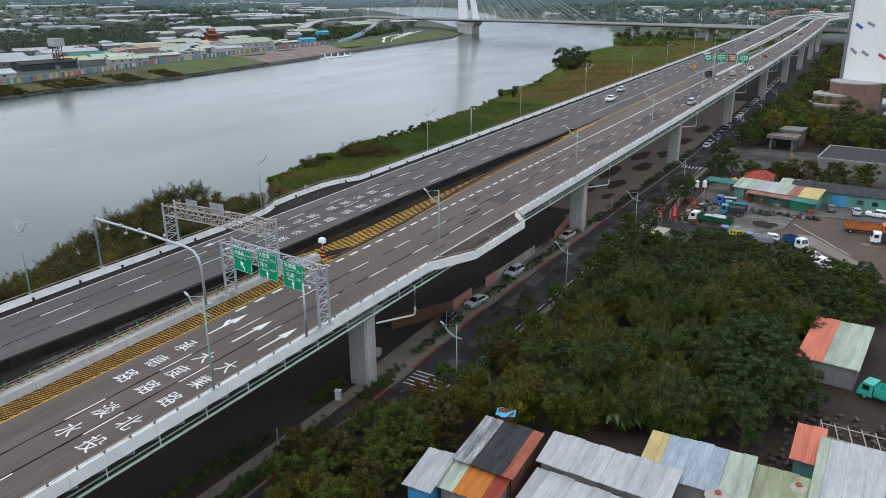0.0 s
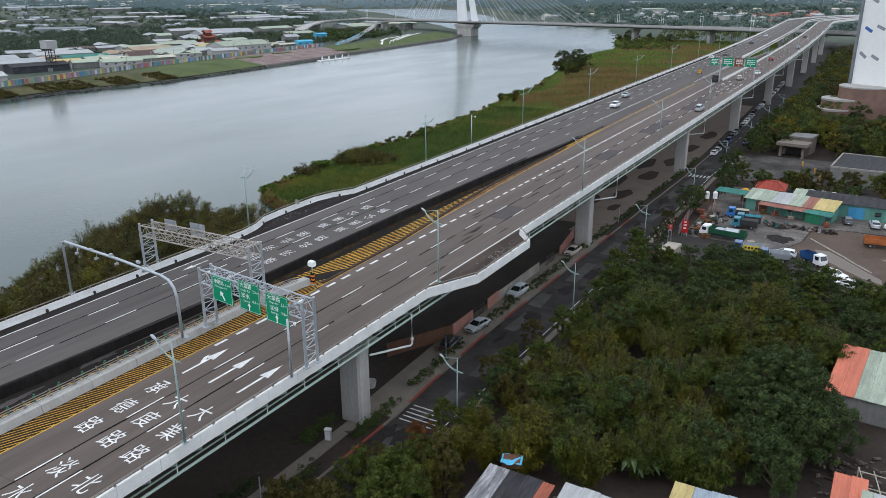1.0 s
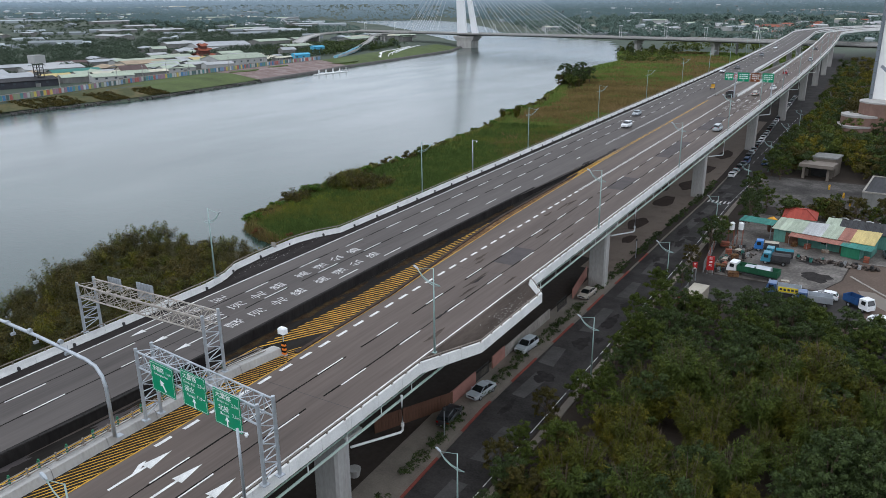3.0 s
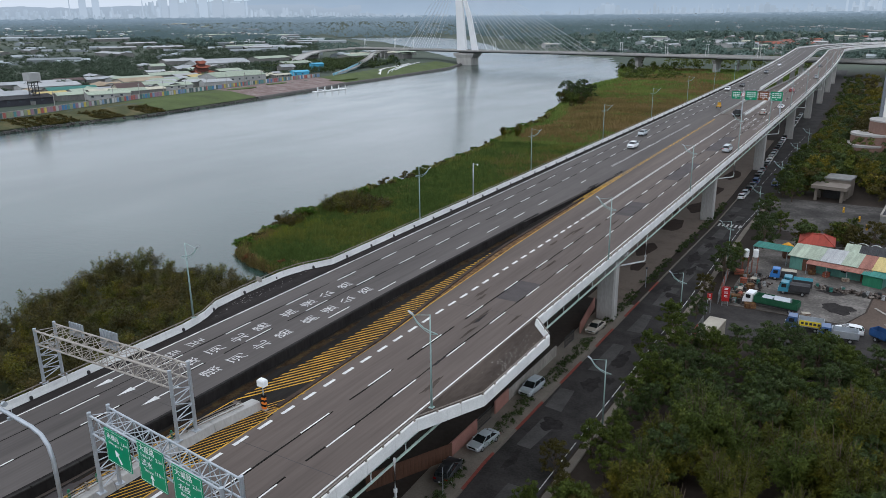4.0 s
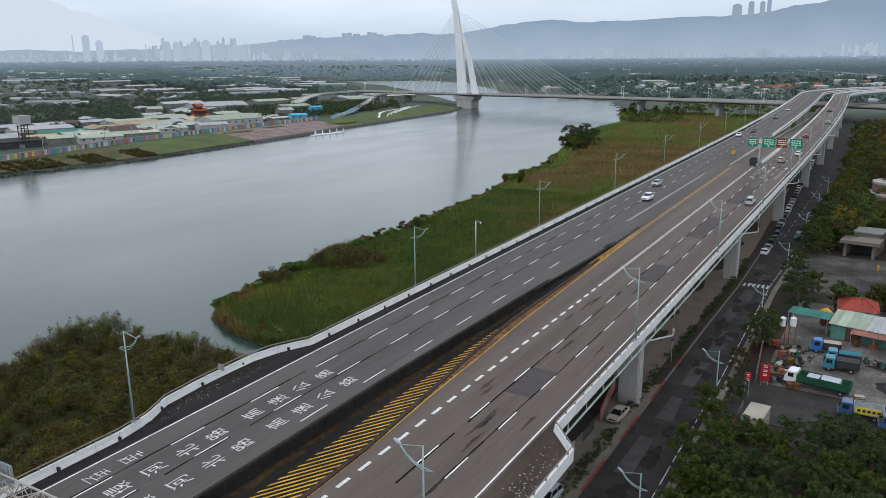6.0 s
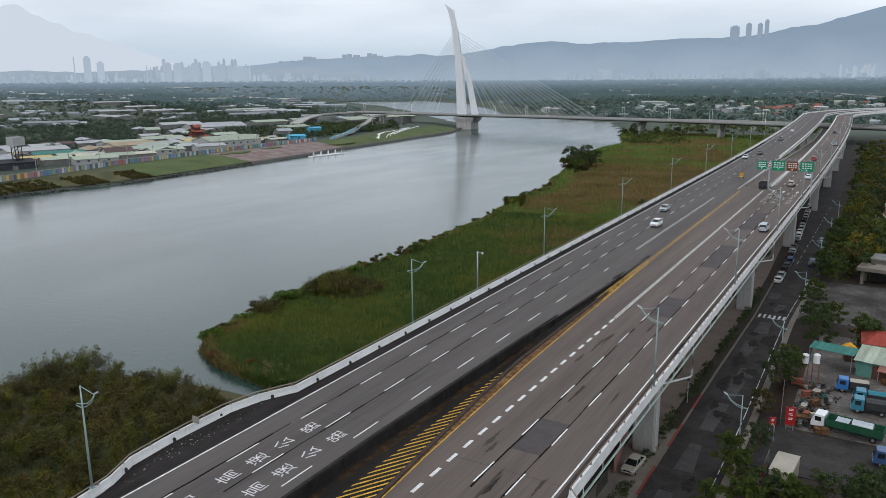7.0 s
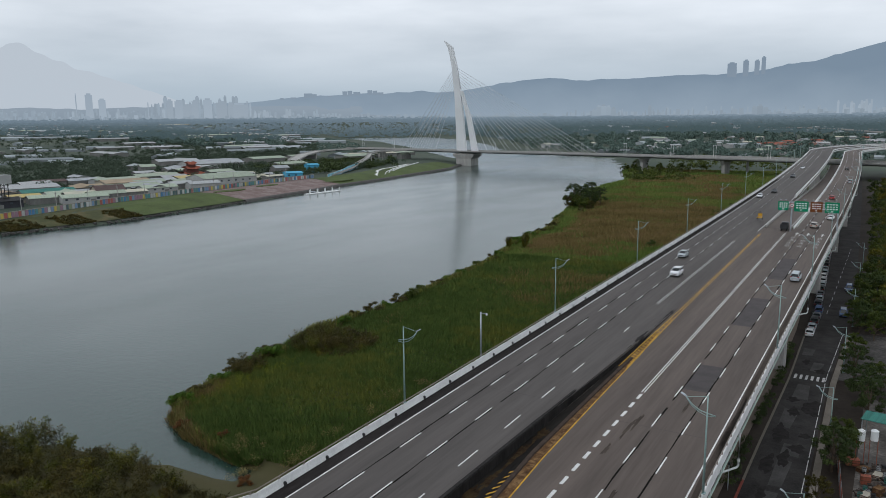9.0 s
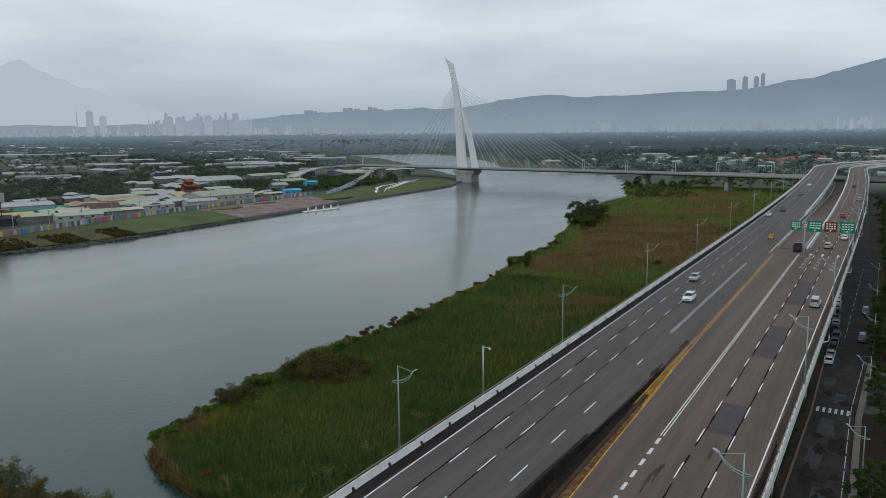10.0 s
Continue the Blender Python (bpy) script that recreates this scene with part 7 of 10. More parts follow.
drum(tw, "podium", 6, -5, 9.0, -1, 12.8, M["brick_brown"])
drum(tw, "podium_terrace", -1, -8, 7.2, -1, 8.0, M["brick_brown"])
drum(tw, "terrace_rim", -1, -8, 7.35, 8.0, 8.7, M["concrete"])
drum(tw, "podium_terrace", -3.5, -10, 7.0, -1, 4.4, M["brick_brown"])
drum(tw, "terrace_rim", -3.5, -10, 7.15, 4.4, 5.1, M["concrete"])
drum(tw, "podium_rim", 6, -5, 9.15, 12.8, 13.3, M["concrete"])
b = Build()
b.tube([(16, -14, 6.5), (26, -13, 6.5)], 1.9, 16)
part("duct", b, M["galvanised"], tw)
b = Build()
b.tube([(17, -14, 2.2), (27, -13, 2.2)], 1.3, 14)
part("duct", b, M["galvanised"], tw)
for x in (17, 21, 25):
    b = Build()
    b.tube([(x, -14, -0.1), (x, -14, 6.2)], 0.25, 6)
    part("duct_leg", b, M["dark_steel"], tw)
# ---- vegetation ----
def leafy(name, colour, second, vary=0.45):
    return material(name, colour, 0.6, vary, 0.25, 1.6, 0.0, second=second, spec=0.12, island=0.3)


LEAF = [leafy("leaf_bamboo", (0.072, 0.072, 0.0075), (0.195, 0.152, 0.015)), leafy("leaf_broad", (0.052, 0.072, 0.012), (0.118, 0.13, 0.019)), leafy("leaf_dark", (0.038, 0.057, 0.017), (0.076, 0.1, 0.027)), leafy("leaf_olive", (0.052, 0.046, 0.011), (0.105, 0.077, 0.018)), leafy("leaf_rust", (0.11, 0.045, 0.014), (0.19, 0.09, 0.025)), leafy("leaf_lush", (0.05, 0.1, 0.008), (0.12, 0.18, 0.018)), leafy("leaf_cane", (0.055, 0.061, 0.007), (0.148, 0.128, 0.014))]
M["bark"] = material("bark", (0.1, 0.075, 0.055), 0.9, 0.4, 1.0, 9.0, 0.4)


def leaf_crown(rng, clumps, n, size, long=1.0, droop=0.0):
    """Many small leaves on the shells of clumps (x, y, z, radius)."""
    b = Build()
    c = np.array(clumps)
    pick = rng.choice(len(c), n, p=c[:, 3] ** 2 / (c[:, 3] ** 2).sum())
    d = rng.normal(size=(n, 3))
    d /= np.linalg.norm(d, axis=1)[:, None]
    d[:, 2] = np.where(d[:, 2] < -0.3, -d[:, 2], d[:, 2])
    pos = c[pick, :3] + d * (c[pick, 3] * rng.uniform(0.4, 1.12, n))[:, None] * np.array([1, 1, 0.85])
    nrm = d + rng.normal(size=(n, 3)) * 0.55
    nrm /= np.linalg.norm(nrm, axis=1)[:, None]
    t = np.cross(nrm, rng.normal(size=(n, 3)))
    t /= np.linalg.norm(t, axis=1)[:, None]
    t[:, 2] -= droop
    u = np.cross(nrm, t)
    s = size * rng.uniform(0.6, 1.4, n)[:, None]
    a = pos - t * s * long
    e = pos + t * s * long
    v = np.stack([a - u * s * 0.55, a + u * s * 0.55, e], 1).reshape(-1, 3)
    b.v = v.tolist()
    b.f = [(3 * i, 3 * i + 1, 3 * i + 2) for i in range(n)]
    return b


def plumes(rng, canes, height, spread, n, at=(0, 0, 0), k=1.0):
    """Feathery sprays of narrow drooping leaves along arching canes."""
    pos, way = [], []
    per = n // canes
    for _ in range(canes):
        a, reach = rng.uniform(0, 2 * math.pi), spread * math.sqrt(rng.uniform(0.01, 1))
        h = height * rng.uniform(0.62, 1.05) * (1.0 - 0.3 * (reach / spread) ** 2)
        t = rng.uniform(0.22, 1.0, per) ** 0.8
        out = reach * (0.25 * t + 0.75 * t ** 2.2)
        z = h * (t - 0.16 * t ** 4)
        loose = 0.1 + 0.34 * (1.1 - t)
        side = rng.normal(size=(per, 3)) * loose[:, None]
        pos.append(np.stack([out * math.cos(a), out * math.sin(a), z], 1) + side)
        d = rng.normal(size=(per, 3)) * 0.75 + side * 1.4
        d[:, 0] += 0.45 * math.cos(a)
        d[:, 1] += 0.45 * math.sin(a)
        d[:, 2] -= 0.35
        way.append(d)
    p, d = np.concatenate(pos), np.concatenate(way)
    m = len(p)
    d /= np.linalg.norm(d, axis=1)[:, None]
    u = np.cross(d, rng.normal(size=(m, 3)) * 0.6 + np.array([0, 0, 1.0]))
    u /= np.linalg.norm(u, axis=1)[:, None]
    s = rng.uniform(0.7, 1.3, m)[:, None]
    b = Build()
    p = p + np.array(at)
    s = s * k
    b.v = np.stack([p - u * 0.055 * s, p + u * 0.055 * s, p + d * 0.42 * s], 1).reshape(-1, 3).tolist()
    b.f = [(3 * i, 3 * i + 1, 3 * i + 2) for i in range(m)]
    return b


def make_tree(name, seed, height, spread, mat, n, size, kind="broad", label="", group=""):
    """Tapered trunk, limbs and a crown of leaves; returned at the origin."""
    rng = np.random.default_rng(seed)
    t = thing(name, (0, 0, -300), 0, label, "tree" if name != "shrub" else "shrub", group)
    clumps = []
    trunk_h = height * (0.35 if kind == "broad" else 0.12 if kind == "shrub" else 0.2)
    b = Build()
    if kind == "broad":
        b.tube([(0, 0, -0.6), (rng.uniform(-0.1, 0.1), rng.uniform(-0.1, 0.1), trunk_h), (rng.uniform(-0.3, 0.3), rng.uniform(-0.3, 0.3), height * 0.75)], 0.05 * height * 0.55, 7, r2=0.05)
    if kind == "bamboo":
        for i in range(14):
            a, q = rng.uniform(0, 2 * math.pi), spread * rng.uniform(0.1, 0.9)
            b.tube([(0.12 * q * math.cos(a), 0.12 * q * math.sin(a), -0.4), (0.25 * q * math.cos(a), 0.25 * q * math.sin(a), height * 0.45), (q * math.cos(a), q * math.sin(a), height * rng.uniform(0.7, 0.9))], 0.05, 5, r2=0.015)
        tagged(part("trunk", b, M["bark"], t), "cluster of thin brown canes", kind="stuff")
        part("crown", plumes(rng, 54, height, spread, n), mat, t)
        return t
    m = {"broad": 52, "shrub": 16}[kind]
    for i in range(m):
        a = rng.uniform(0, 2 * math.pi)
        k = math.sqrt(rng.uniform(0.02, 1))
        if kind == "broad":
            z = height * rng.uniform(0.28, 0.95)
            r = spread * k * (1.05 - 0.95 * abs(z / height - 0.52))
            rad = rng.uniform(0.11, 0.25) * spread
        else:
            z = height * rng.uniform(0.15, 0.85)
            r = spread * k * (1.05 - 0.5 * z / height)
            rad = rng.uniform(0.2, 0.38) * min(spread, height)
        clumps.append((r * math.cos(a), r * math.sin(a), z, rad))
        if i % 4 == 0:
            b.tube([(0, 0, min(trunk_h, z * 0.6)), (r * 0.5 * math.cos(a), r * 0.5 * math.sin(a), z * 0.8), (r * math.cos(a), r * math.sin(a), z)], 0.06 if kind != "broad" else 0.09, 5, r2=0.02)
    part("trunk", b, M["bark"], t)
    part("crown", leaf_crown(rng, clumps, n, size, 1.2), mat, t)
    return t


PROTO = {
    "bamboo": [make_tree("bamboo_clump", 11 + i, 8.5, 2.7, LEAF[(0, 6, 1)[i]], 7600, 0.125, "bamboo", "dense yellow-green bamboo clump with drooping leaves", "bamboo grove") for i in range(3)],
    "broad": [make_tree("tree", 21 + i, 7.5, 3.0, LEAF[(1, 2, 3, 4)[i]], 5200, 0.125, "broad", ("leafy green broadleaf tree", "dark green broadleaf tree with a dense crown", "olive-brown broadleaf tree with a thin crown", "broadleaf tree with rusty orange leaves")[i], "trees") for i in range(4)],
    "shrub": [make_tree("shrub", 31 + i, 3.0, 2.2, LEAF[(1, 3, 5, 4)[i]], 3000, 0.12, "shrub", ("rounded green shrub on the bank", "olive shrub on the bank", "bright green shrub on the bank", "rust-tinged shrub on the bank")[i], "shrubs") for i in range(4)],
}


def plant(kind, i, x, y, s=1.0, z=None, rz=None, tall=1.0):
    if kind == "far":
        FAR_WOODS[i].append((x + 3.5, y, s * 0.92))
        return None
    p = PROTO[kind][i]
    o = copy_thing(p, pose(x, y, land(x, y) - 0.1 if z is None else z, 0, 0, (x * 57 + y * 31) % 360 if rz is None else rz))
    o.scale = (s, s, s * tall)
    return o


FAR_WOODS = {0: [], 1: [], 2: [], 3: []}


def inside(poly, x, y):
    c = False
    for (x0, y0), (x1, y1) in zip(poly, poly[1:] + poly[:1]):
        if (y0 > y) != (y1 > y) and x < (x1 - x0) * (y - y0) / (y1 - y0) + x0:
            c = not c
    return c


def scatter(poly, gap, seed):
    r = random.Random(seed)
    xs, ys = [p[0] for p in poly], [p[1] for p in poly]
    y = min(ys)
    out = []
    while y < max(ys):
        x = min(xs)
        while x < max(xs):
            px, py = x + r.uniform(-0.45, 0.45) * gap, y + r.uniform(-0.45, 0.45) * gap
            if inside(poly, px, py):
                out.append((px, py, r.random(), r.random()))
            x += gap
        y += gap * 0.87
    return out


GROVE = [(19.5, -88), (19.5, -28), (20.5, -16), (25, -4), (34, 6), (48, 6), (51.5, -4), (51, -19), (56, -22), (56, -32), (49, -41), (36, -46), (31, -49), (23.5, -51), (21.5, -58), (20.5, -70), (22, -88)]
for x, y, a, c in scatter(GROVE, 3.7, 5):
    edge = y < -50 or x < 23
    if x > 45 and y < -18 or (a < 0.12 and not edge):
        plant("broad", 1, x, y, 0.75 + 0.35 * c)
    elif edge:
        plant("broad" if a < 0.55 else "bamboo", 2 if a < 0.3 else 0, x, y, 0.6 + 0.3 * c)
    else:
        plant("bamboo", int(a * 2.99), x, y, (0.74 + 0.42 * c) * (0.95 + 0.45 * noise.noise((x * 0.13, y * 0.13, 2.0))))
plant("broad", 3, 15.4, -51.0, 0.62)
plant("broad", 0, 15.0, -45.6, 0.62)
r = random.Random(61)
for i in range(46):
    plant(("broad", "bamboo")[i % 3 == 0], (0, 2, 0, 0)[i % 4], r.uniform(14.6, 20.5), r.uniform(-96, -53), r.uniform(0.6, 0.95))
# trees along the street and round the yard
for x, y, s, k in ((14.9, -33.6, 0.62, 2), (14.7, -20.6, 0.6, 2), (15.4, -29.3, 0.6, 0), (17.4, -36.5, 0.7, 1), (17.1, -15.4, 0.7, 0), (15.6, 12.2, 0.75, 0), (15.4, 24.9, 0.8, 0), (17.0, 21.5, 0.7, 0), (16.0, 44.6, 0.6, 2), (16.9, 56.9, 0.95, 1), (18.0, 61.5, 0.85, 0), (17.6, 98, 1.0, 1), (20.4, 80.5, 0.95, 1), (19.6, 88, 0.9, 1), (27, 88.9, 0.75, 0), (29, 86, 0.75, 0), (36, 88, 0.8, 2), (41, 90, 0.9, 2), (47, 92, 0.9, 3 - 1), (54, 94, 0.9, 0), (16.2, 140, 0.95, 0), (17, 150, 1.0, 1), (16, 162, 1.0, 0), (16.5, 172, 1.0, 1), (17, 184, 1.1, 0), (16, 198, 1.0, 1), (15.5, 214, 1.1, 0), (15, 232, 1.1, 0), (14.6, 250, 1.1, 0), (14, 268, 1.2, 1), (13.6, 290, 1.2, 0), (13, 312, 1.2, 0), (12.8, 338, 1.2, 0), (12, 365, 1.3, 1), (11, 395, 1.3, 0), (9.5, 430, 1.3, 0), (8, 470, 1.4, 1)):
    plant("broad" if y < 190 else "far", k, x, y, s)
    if y > 195:
        plant("far", (k + 1) % 4, x + 6, y + 6, s * 1.1)
        plant("far", (k + 3) % 4, x + 4, y - 6, s * 1.0)
        plant("far", (0, 2, 3)[int(y) % 3], x + 13, y + 2, s * 1.2)
        plant("far", 1, x + 22, y + 8, s * 1.2)
r = random.Random(12)
for x, y, a, c in scatter([(15.5, 138), (66, 138), (66, 210), (15.5, 212)], 5.2, 33):
    if not (24 < x < 34 and y < 152) and not (24 < x < 54 and y > 190):
        c *= 0.2 if x > 22 and y > 172 else 1.0
        plant("far", 3 if a < 0.2 else 2 if a < 0.35 else 0 if a < 0.65 else 1, x, y, 0.85 + 0.5 * c)
for i in range(20):
    plant("far", r.choice((1, 2, 0)), r.uniform(24, 62), r.uniform(82, 99), r.uniform(0.5, 0.85))
for x, y, s in ((17.6, -2, 0.7), (18.2, 4, 0.8), (17.8, 9, 0.7), (19.0, 14, 0.8), (17.4, 33, 0.6), (22, 94, 0.8), (17, 112, 0.8), (20, 130, 0.9), (17, 135, 0.9)):
    plant("broad", int(y) % 2, x, y, s)
for i in range(12):
    plant("broad", r.choice((0, 2, 0, 1)), 17.8 + r.uniform(-0.9, 2.0), -46 + i * 4.4 + r.uniform(-1, 1), r.uniform(0.5, 0.72))
for i in range(18):
    plant(("broad", "bamboo")[i % 4 == 0], (0, 2, 0, 2)[i % 4], r.uniform(10.5, 14.5), r.uniform(-92, -57), r.uniform(0.5, 0.8))
r = random.Random(77)
YARD = [(19.8, -2), (19.8, 16), (23, 27), (32, 28), (40, 27), (48, 24), (60, 20), (64, 8), (56, -6), (48, 4), (34, 4), (25, -6)]
for x, y, a, c in scatter(YARD, 3.3, 15):
    if math.hypot(x - 21, y - 25) < 5.5:
        continue
    plant("broad", 1 if a < 0.7 else 0, x, y, 0.5 + 0.3 * c)
for k, spots_ in FAR_WOODS.items():
    rng_ = np.random.default_rng(60 + k)
    cl_ = []
    for x, y, s_ in spots_:
        for _ in range(20):
            a, z = rng_.uniform(0, 6.283), rng_.uniform(1.6, 7.4) * s_
            q = 3.4 * s_ * math.sqrt(rng_.uniform(0.02, 1)) * (1.05 - 0.1 * abs(z / s_ - 4.2))
            cl_.append((x + q * math.cos(a), y + q * math.sin(a), land(x, y) + z, rng_.uniform(0.7, 1.3) * s_))
    tagged(part("woods", leaf_crown(rng_, cl_, 1500 * len(spots_), 0.26), LEAF[(1, 2, 3, 0)[k]]), ("leafy green trees along the far street", "dark green trees along the far street", "olive trees along the far street", "yellow-green trees along the far street")[k], "woods", kind="stuff")
def banana_plant(at, rz):
    """A clump of long arching leaves, each folded along its rib."""
    s = thing("banana_plant", at, rz, "banana plant with long drooping blue-green leaves", "banana plant")
    b = Build()
    b.tube([(0, 0, -0.2), (0.05, 0, 1.2), (0, 0.05, 2.3)], 0.2, 8, r2=0.12)
    part("stem", b, M["bark"], s)
    rb = random.Random(5)
    for i in range(11):
        a, L, up = i * 2.4, rb.uniform(2.2, 3.2), rb.uniform(0.5, 1.1)
        b = Build()
        n = 8
        for k in range(n + 1):
            u = k / n
            r_, z = L * u * 0.85, 2.2 + L * (up * u - (0.55 + 0.5 * up) * u * u)
            w = 0.34 * math.sin(math.pi * min(1, u * 0.92 + 0.08)) + 0.02
            for sgn in (-1, 0, 1):
                b.v.append((r_ * math.cos(a) - sgn * w * math.sin(a), r_ * math.sin(a) + sgn * w * math.cos(a), z - abs(sgn) * 0.35 * w))
        b.f = [(3 * k + q, 3 * k + q + 1, 3 * k + q + 4, 3 * k + q + 3) for k in range(n) for q in (0, 1)]
        part("leaf", b, M["banana_leaf"], s)
    return s


M["banana_leaf"] = material("banana_leaf", (0.06, 0.1, 0.04), 0.45, 0.3, 0.8, 5.0, 0.1, second=(0.12, 0.16, 0.07))
banana_plant((36.0, -42.4, GROUND), 20)
banana_plant((37.4, -41.2, GROUND - 0.5), 75)
# white boards of the low fence between street and grove
bf = thing("board_fence", label="low fence of leaning white boards beside the street", category="fence", kind="structure")
wb = Build()
wb.box(-0.03, 0, 0, 0.03, 0.9, 1.3)
wbm = wb.mesh("board", M["wall_cream"])
for i in range(9):
    part("board", wbm, None, bf).matrix_basis = pose(16.35 + 0.03 * (i % 2), -42 + i * 0.95, GROUND, 0, (i * 5) % 7 - 3, 0)
for i in range(6):
    part("board", wbm, None, bf).matrix_basis = pose(16.3 + 0.03 * (i % 2), 12 + i * 0.95, GROUND, 0, (i * 5) % 7 - 3, 0)
# planted strips under the viaduct
rng_ = np.random.default_rng(51)
cl_ = []
for y0, y1 in ((-76, -58), (-52, -43), (-39, -24), (-20, -6), (-2, 16), (22, 40), (45, 62), (68, 84), (88, 118)):
    for y in np.arange(y0, y1, 0.5):
        for x in (street_w(float(y)) - 1.3, street_w(float(y)) - 2.0):
            cl_.append((x + rng_.normal() * 0.25, float(y) + rng_.normal() * 0.2, GROUND + 0.2 + rng_.uniform(0.1, 0.7), rng_.uniform(0.25, 0.5)))
for y in np.arange(-98, -47, 0.28):
    for dx in (-1.4, -5.6, -6.4):
        if noise.noise((float(y) * 0.12, dx * 3, 7.0)) > -0.08:
            cl_.append((street_w(float(y)) + dx + rng_.normal() * 0.4, float(y), GROUND + rng_.uniform(0.05, 0.7), rng_.uniform(0.3, 0.6)))
tagged(part("hedge", leaf_crown(rng_, cl_, 44000, 0.1), LEAF[2]), "low dark hedge strips planted under the viaduct", "hedge", kind="stuff")

# riverside thicket, one sheet of foliage
THICKET = [(-60, -110), (-72, -62), (-82, -42), (-88, -26), (-97, -12), (-103, 2), (-100, 10), (-84, 12), (-66, 12), (-52, 11), (-42, 2), (-32, -8), (-31, -30), (-32, -52), (-32, -110)]


def thicket(name, pts, mat, label, seed, per=640, k=0.95):
    """Sprays of leaves on every spot, low at the water and taller inland."""
    rng = np.random.default_rng(seed)
    b = Build()
    for x, y, a, c in pts:
        hh = (3.4 + 4.8 * c) * (0.8 + 0.75 * noise.noise((x * 0.07, y * 0.07, 9))) * (1.05 if y > 25 else 0.62 if (y > 3 and x > -60) or x > -38 else (1.12 if x > -81 else 0.78) if y > 3 else 0.92)
        q = plumes(rng, 11, max(1.2, hh), 1.9, per, (x, y, land(x, y) - 0.2), k)
        b.v += q.v
    b.f = [(i, i + 1, i + 2) for i in range(0, len(b.v), 3)]
    return tagged(part(name, b, mat), label, "thicket", kind="stuff")


spots = scatter(THICKET, 2.6, 9)
thicket("thicket", [p for p in spots if p[2] < 0.42], LEAF[3], "olive-yellow thicket on the river bank", 1)
thicket("thicket", [p for p in spots if 0.42 <= p[2] < 0.72], leafy("leaf_bank", (0.043, 0.041, 0.01), (0.086, 0.07, 0.016)), "green thicket on the river bank", 2)
thicket("thicket", [p for p in spots if p[2] >= 0.72], LEAF[6], "yellow-green thicket on the river bank", 3)
SHORE_BUSH = [(-75.9, 74.7), (-78.7, 81.5), (-85.4, 84.2), (-92.2, 81.5), (-94.9, 74.7), (-92.2, 68.0), (-85.4, 65.2), (-78.7, 68.0)]
TIP_BUSH = [(-86.8, 53.1), (-88.5, 56.1), (-92.0, 56.1), (-93.8, 53.1), (-92.0, 50.1), (-88.5, 50.1)]
bush = [p for p in scatter(SHORE_BUSH, 2.0, 19) + scatter(TIP_BUSH, 2.0, 20) if p[0] > shore(SHORE_E, p[1]) + 1.0]
thicket("thicket", [p for p in bush if p[2] < 0.6], LEAF[3], "olive thicket on the edge of the marsh", 5, 620, 1.0)
thicket("thicket", [p for p in bush if p[2] >= 0.6], LEAF[6], "yellow-green thicket on the edge of the marsh", 6, 620, 1.0)
for x, y, s, k in ((-84, 68, 2.4, 0), (-89, 72, 2.5, 1), (-94, 62, 1.3, 2), (-92, 80, 2.4, 0), (-86, 77, 2.5, 0), (-80, 73, 2.1, 0), (-83, 82, 2.2, 0), (-94, 86, 2.0, 0), (-88, 86, 1.6, 1), (-96, 70, 1.5, 2), (-100, 34, 1.0, 2), (-99, 40, 0.9, 1), (-101, 46, 1.0, 2), (-98, 52, 1.2, 1), (-102, 57, 0.9, 2), (-95, 34, 0.8, 1), (-101, 64, 1.1, 1), (-97, 92, 1.0, 2), (-104, 106, 1.1, 1), (-106, 112, 0.9, 2), (-103, 118, 1.1, 1), (-107, 142, 1.0, 1), (-108, 160, 1.0, 2), (-111, 190, 1.0, 1), (-114, 200, 0.9, 2), (-121, 246, 1.2, 2), (-124, 280, 1.2, 1), (-132, 310, 1.1, 2), (-99, 100, 0.9, 1), (-98, 124, 1.3, 0), (-100, 132, 1.1, 0), (-103, 150, 0.9, 2), (-106, 176, 1.0, 0), (-110, 214, 1.8, 0), (-106, 222, 2.0, 0), (-104, 216, 1.7, 0), (-113, 228, 1.3, 2), (-118, 262, 1.0, 1), (-80, 27, 0.6, 3), (-70, 27, 0.5, 3), (-48, 18, 0.7, 2), (-55, 17, 0.5, 3), (-134, 358, 1.39, 0), (-60, 240, 1.1, 0), (-45, 160, 0.8, 0), (-35, 45, 0.5, 3), (-33, 60, 0.5, 3), (-31, 25, 0.6, 3), (-32, 80, 0.5, 1)):
    x = max(x, shore(SHORE_E, y) + 2.0 + 0.6 * s)
    if s > 1.4 and -100 < x < -76 and 58 < y < 95:
        continue
    if s > 1.4:
        plant("bamboo", (0, 2, 0)[int(x * 3) % 3], x, y, 0.42 * s, tall=1.0)
    else:
        plant("shrub", k, x, y, s * 1.15, tall=0.7)
for x, y, s, k in ((-128, 352, 1.3, 1), (-136, 362, 1.7, 1), (-144, 372, 1.8, 1), (-138, 384, 1.8, 1), (-130, 362, 1.6, 1), (-128, 374, 1.5, 1), (-141, 356, 1.0, 3 - 1), (-124, 346, 0.8, 2), (-148, 390, 1.1, 1), (-132, 372, 1.2, 1), (-126, 336, 0.6, 2), (-172, 600, 1.3, 1), (-165, 640, 1.4, 0), (-190, 680, 1.4, 1), (-150, 660, 1.2, 0), (-205, 700, 1.4, 0), (-120, 700, 1.2, 1)):
    plant("broad", k, x, y, s)
for x, y in ((-128, 350), (-133, 356), (-139, 362), (-145, 370), (-141, 380), (-130, 368)):
    plant("shrub", 0, x, y, 2.4, tall=1.0)
for p in [q for v in PROTO.values() for q in v]:
    for o in (*p.children_recursive, p):
        bpy.data.objects.remove(o)


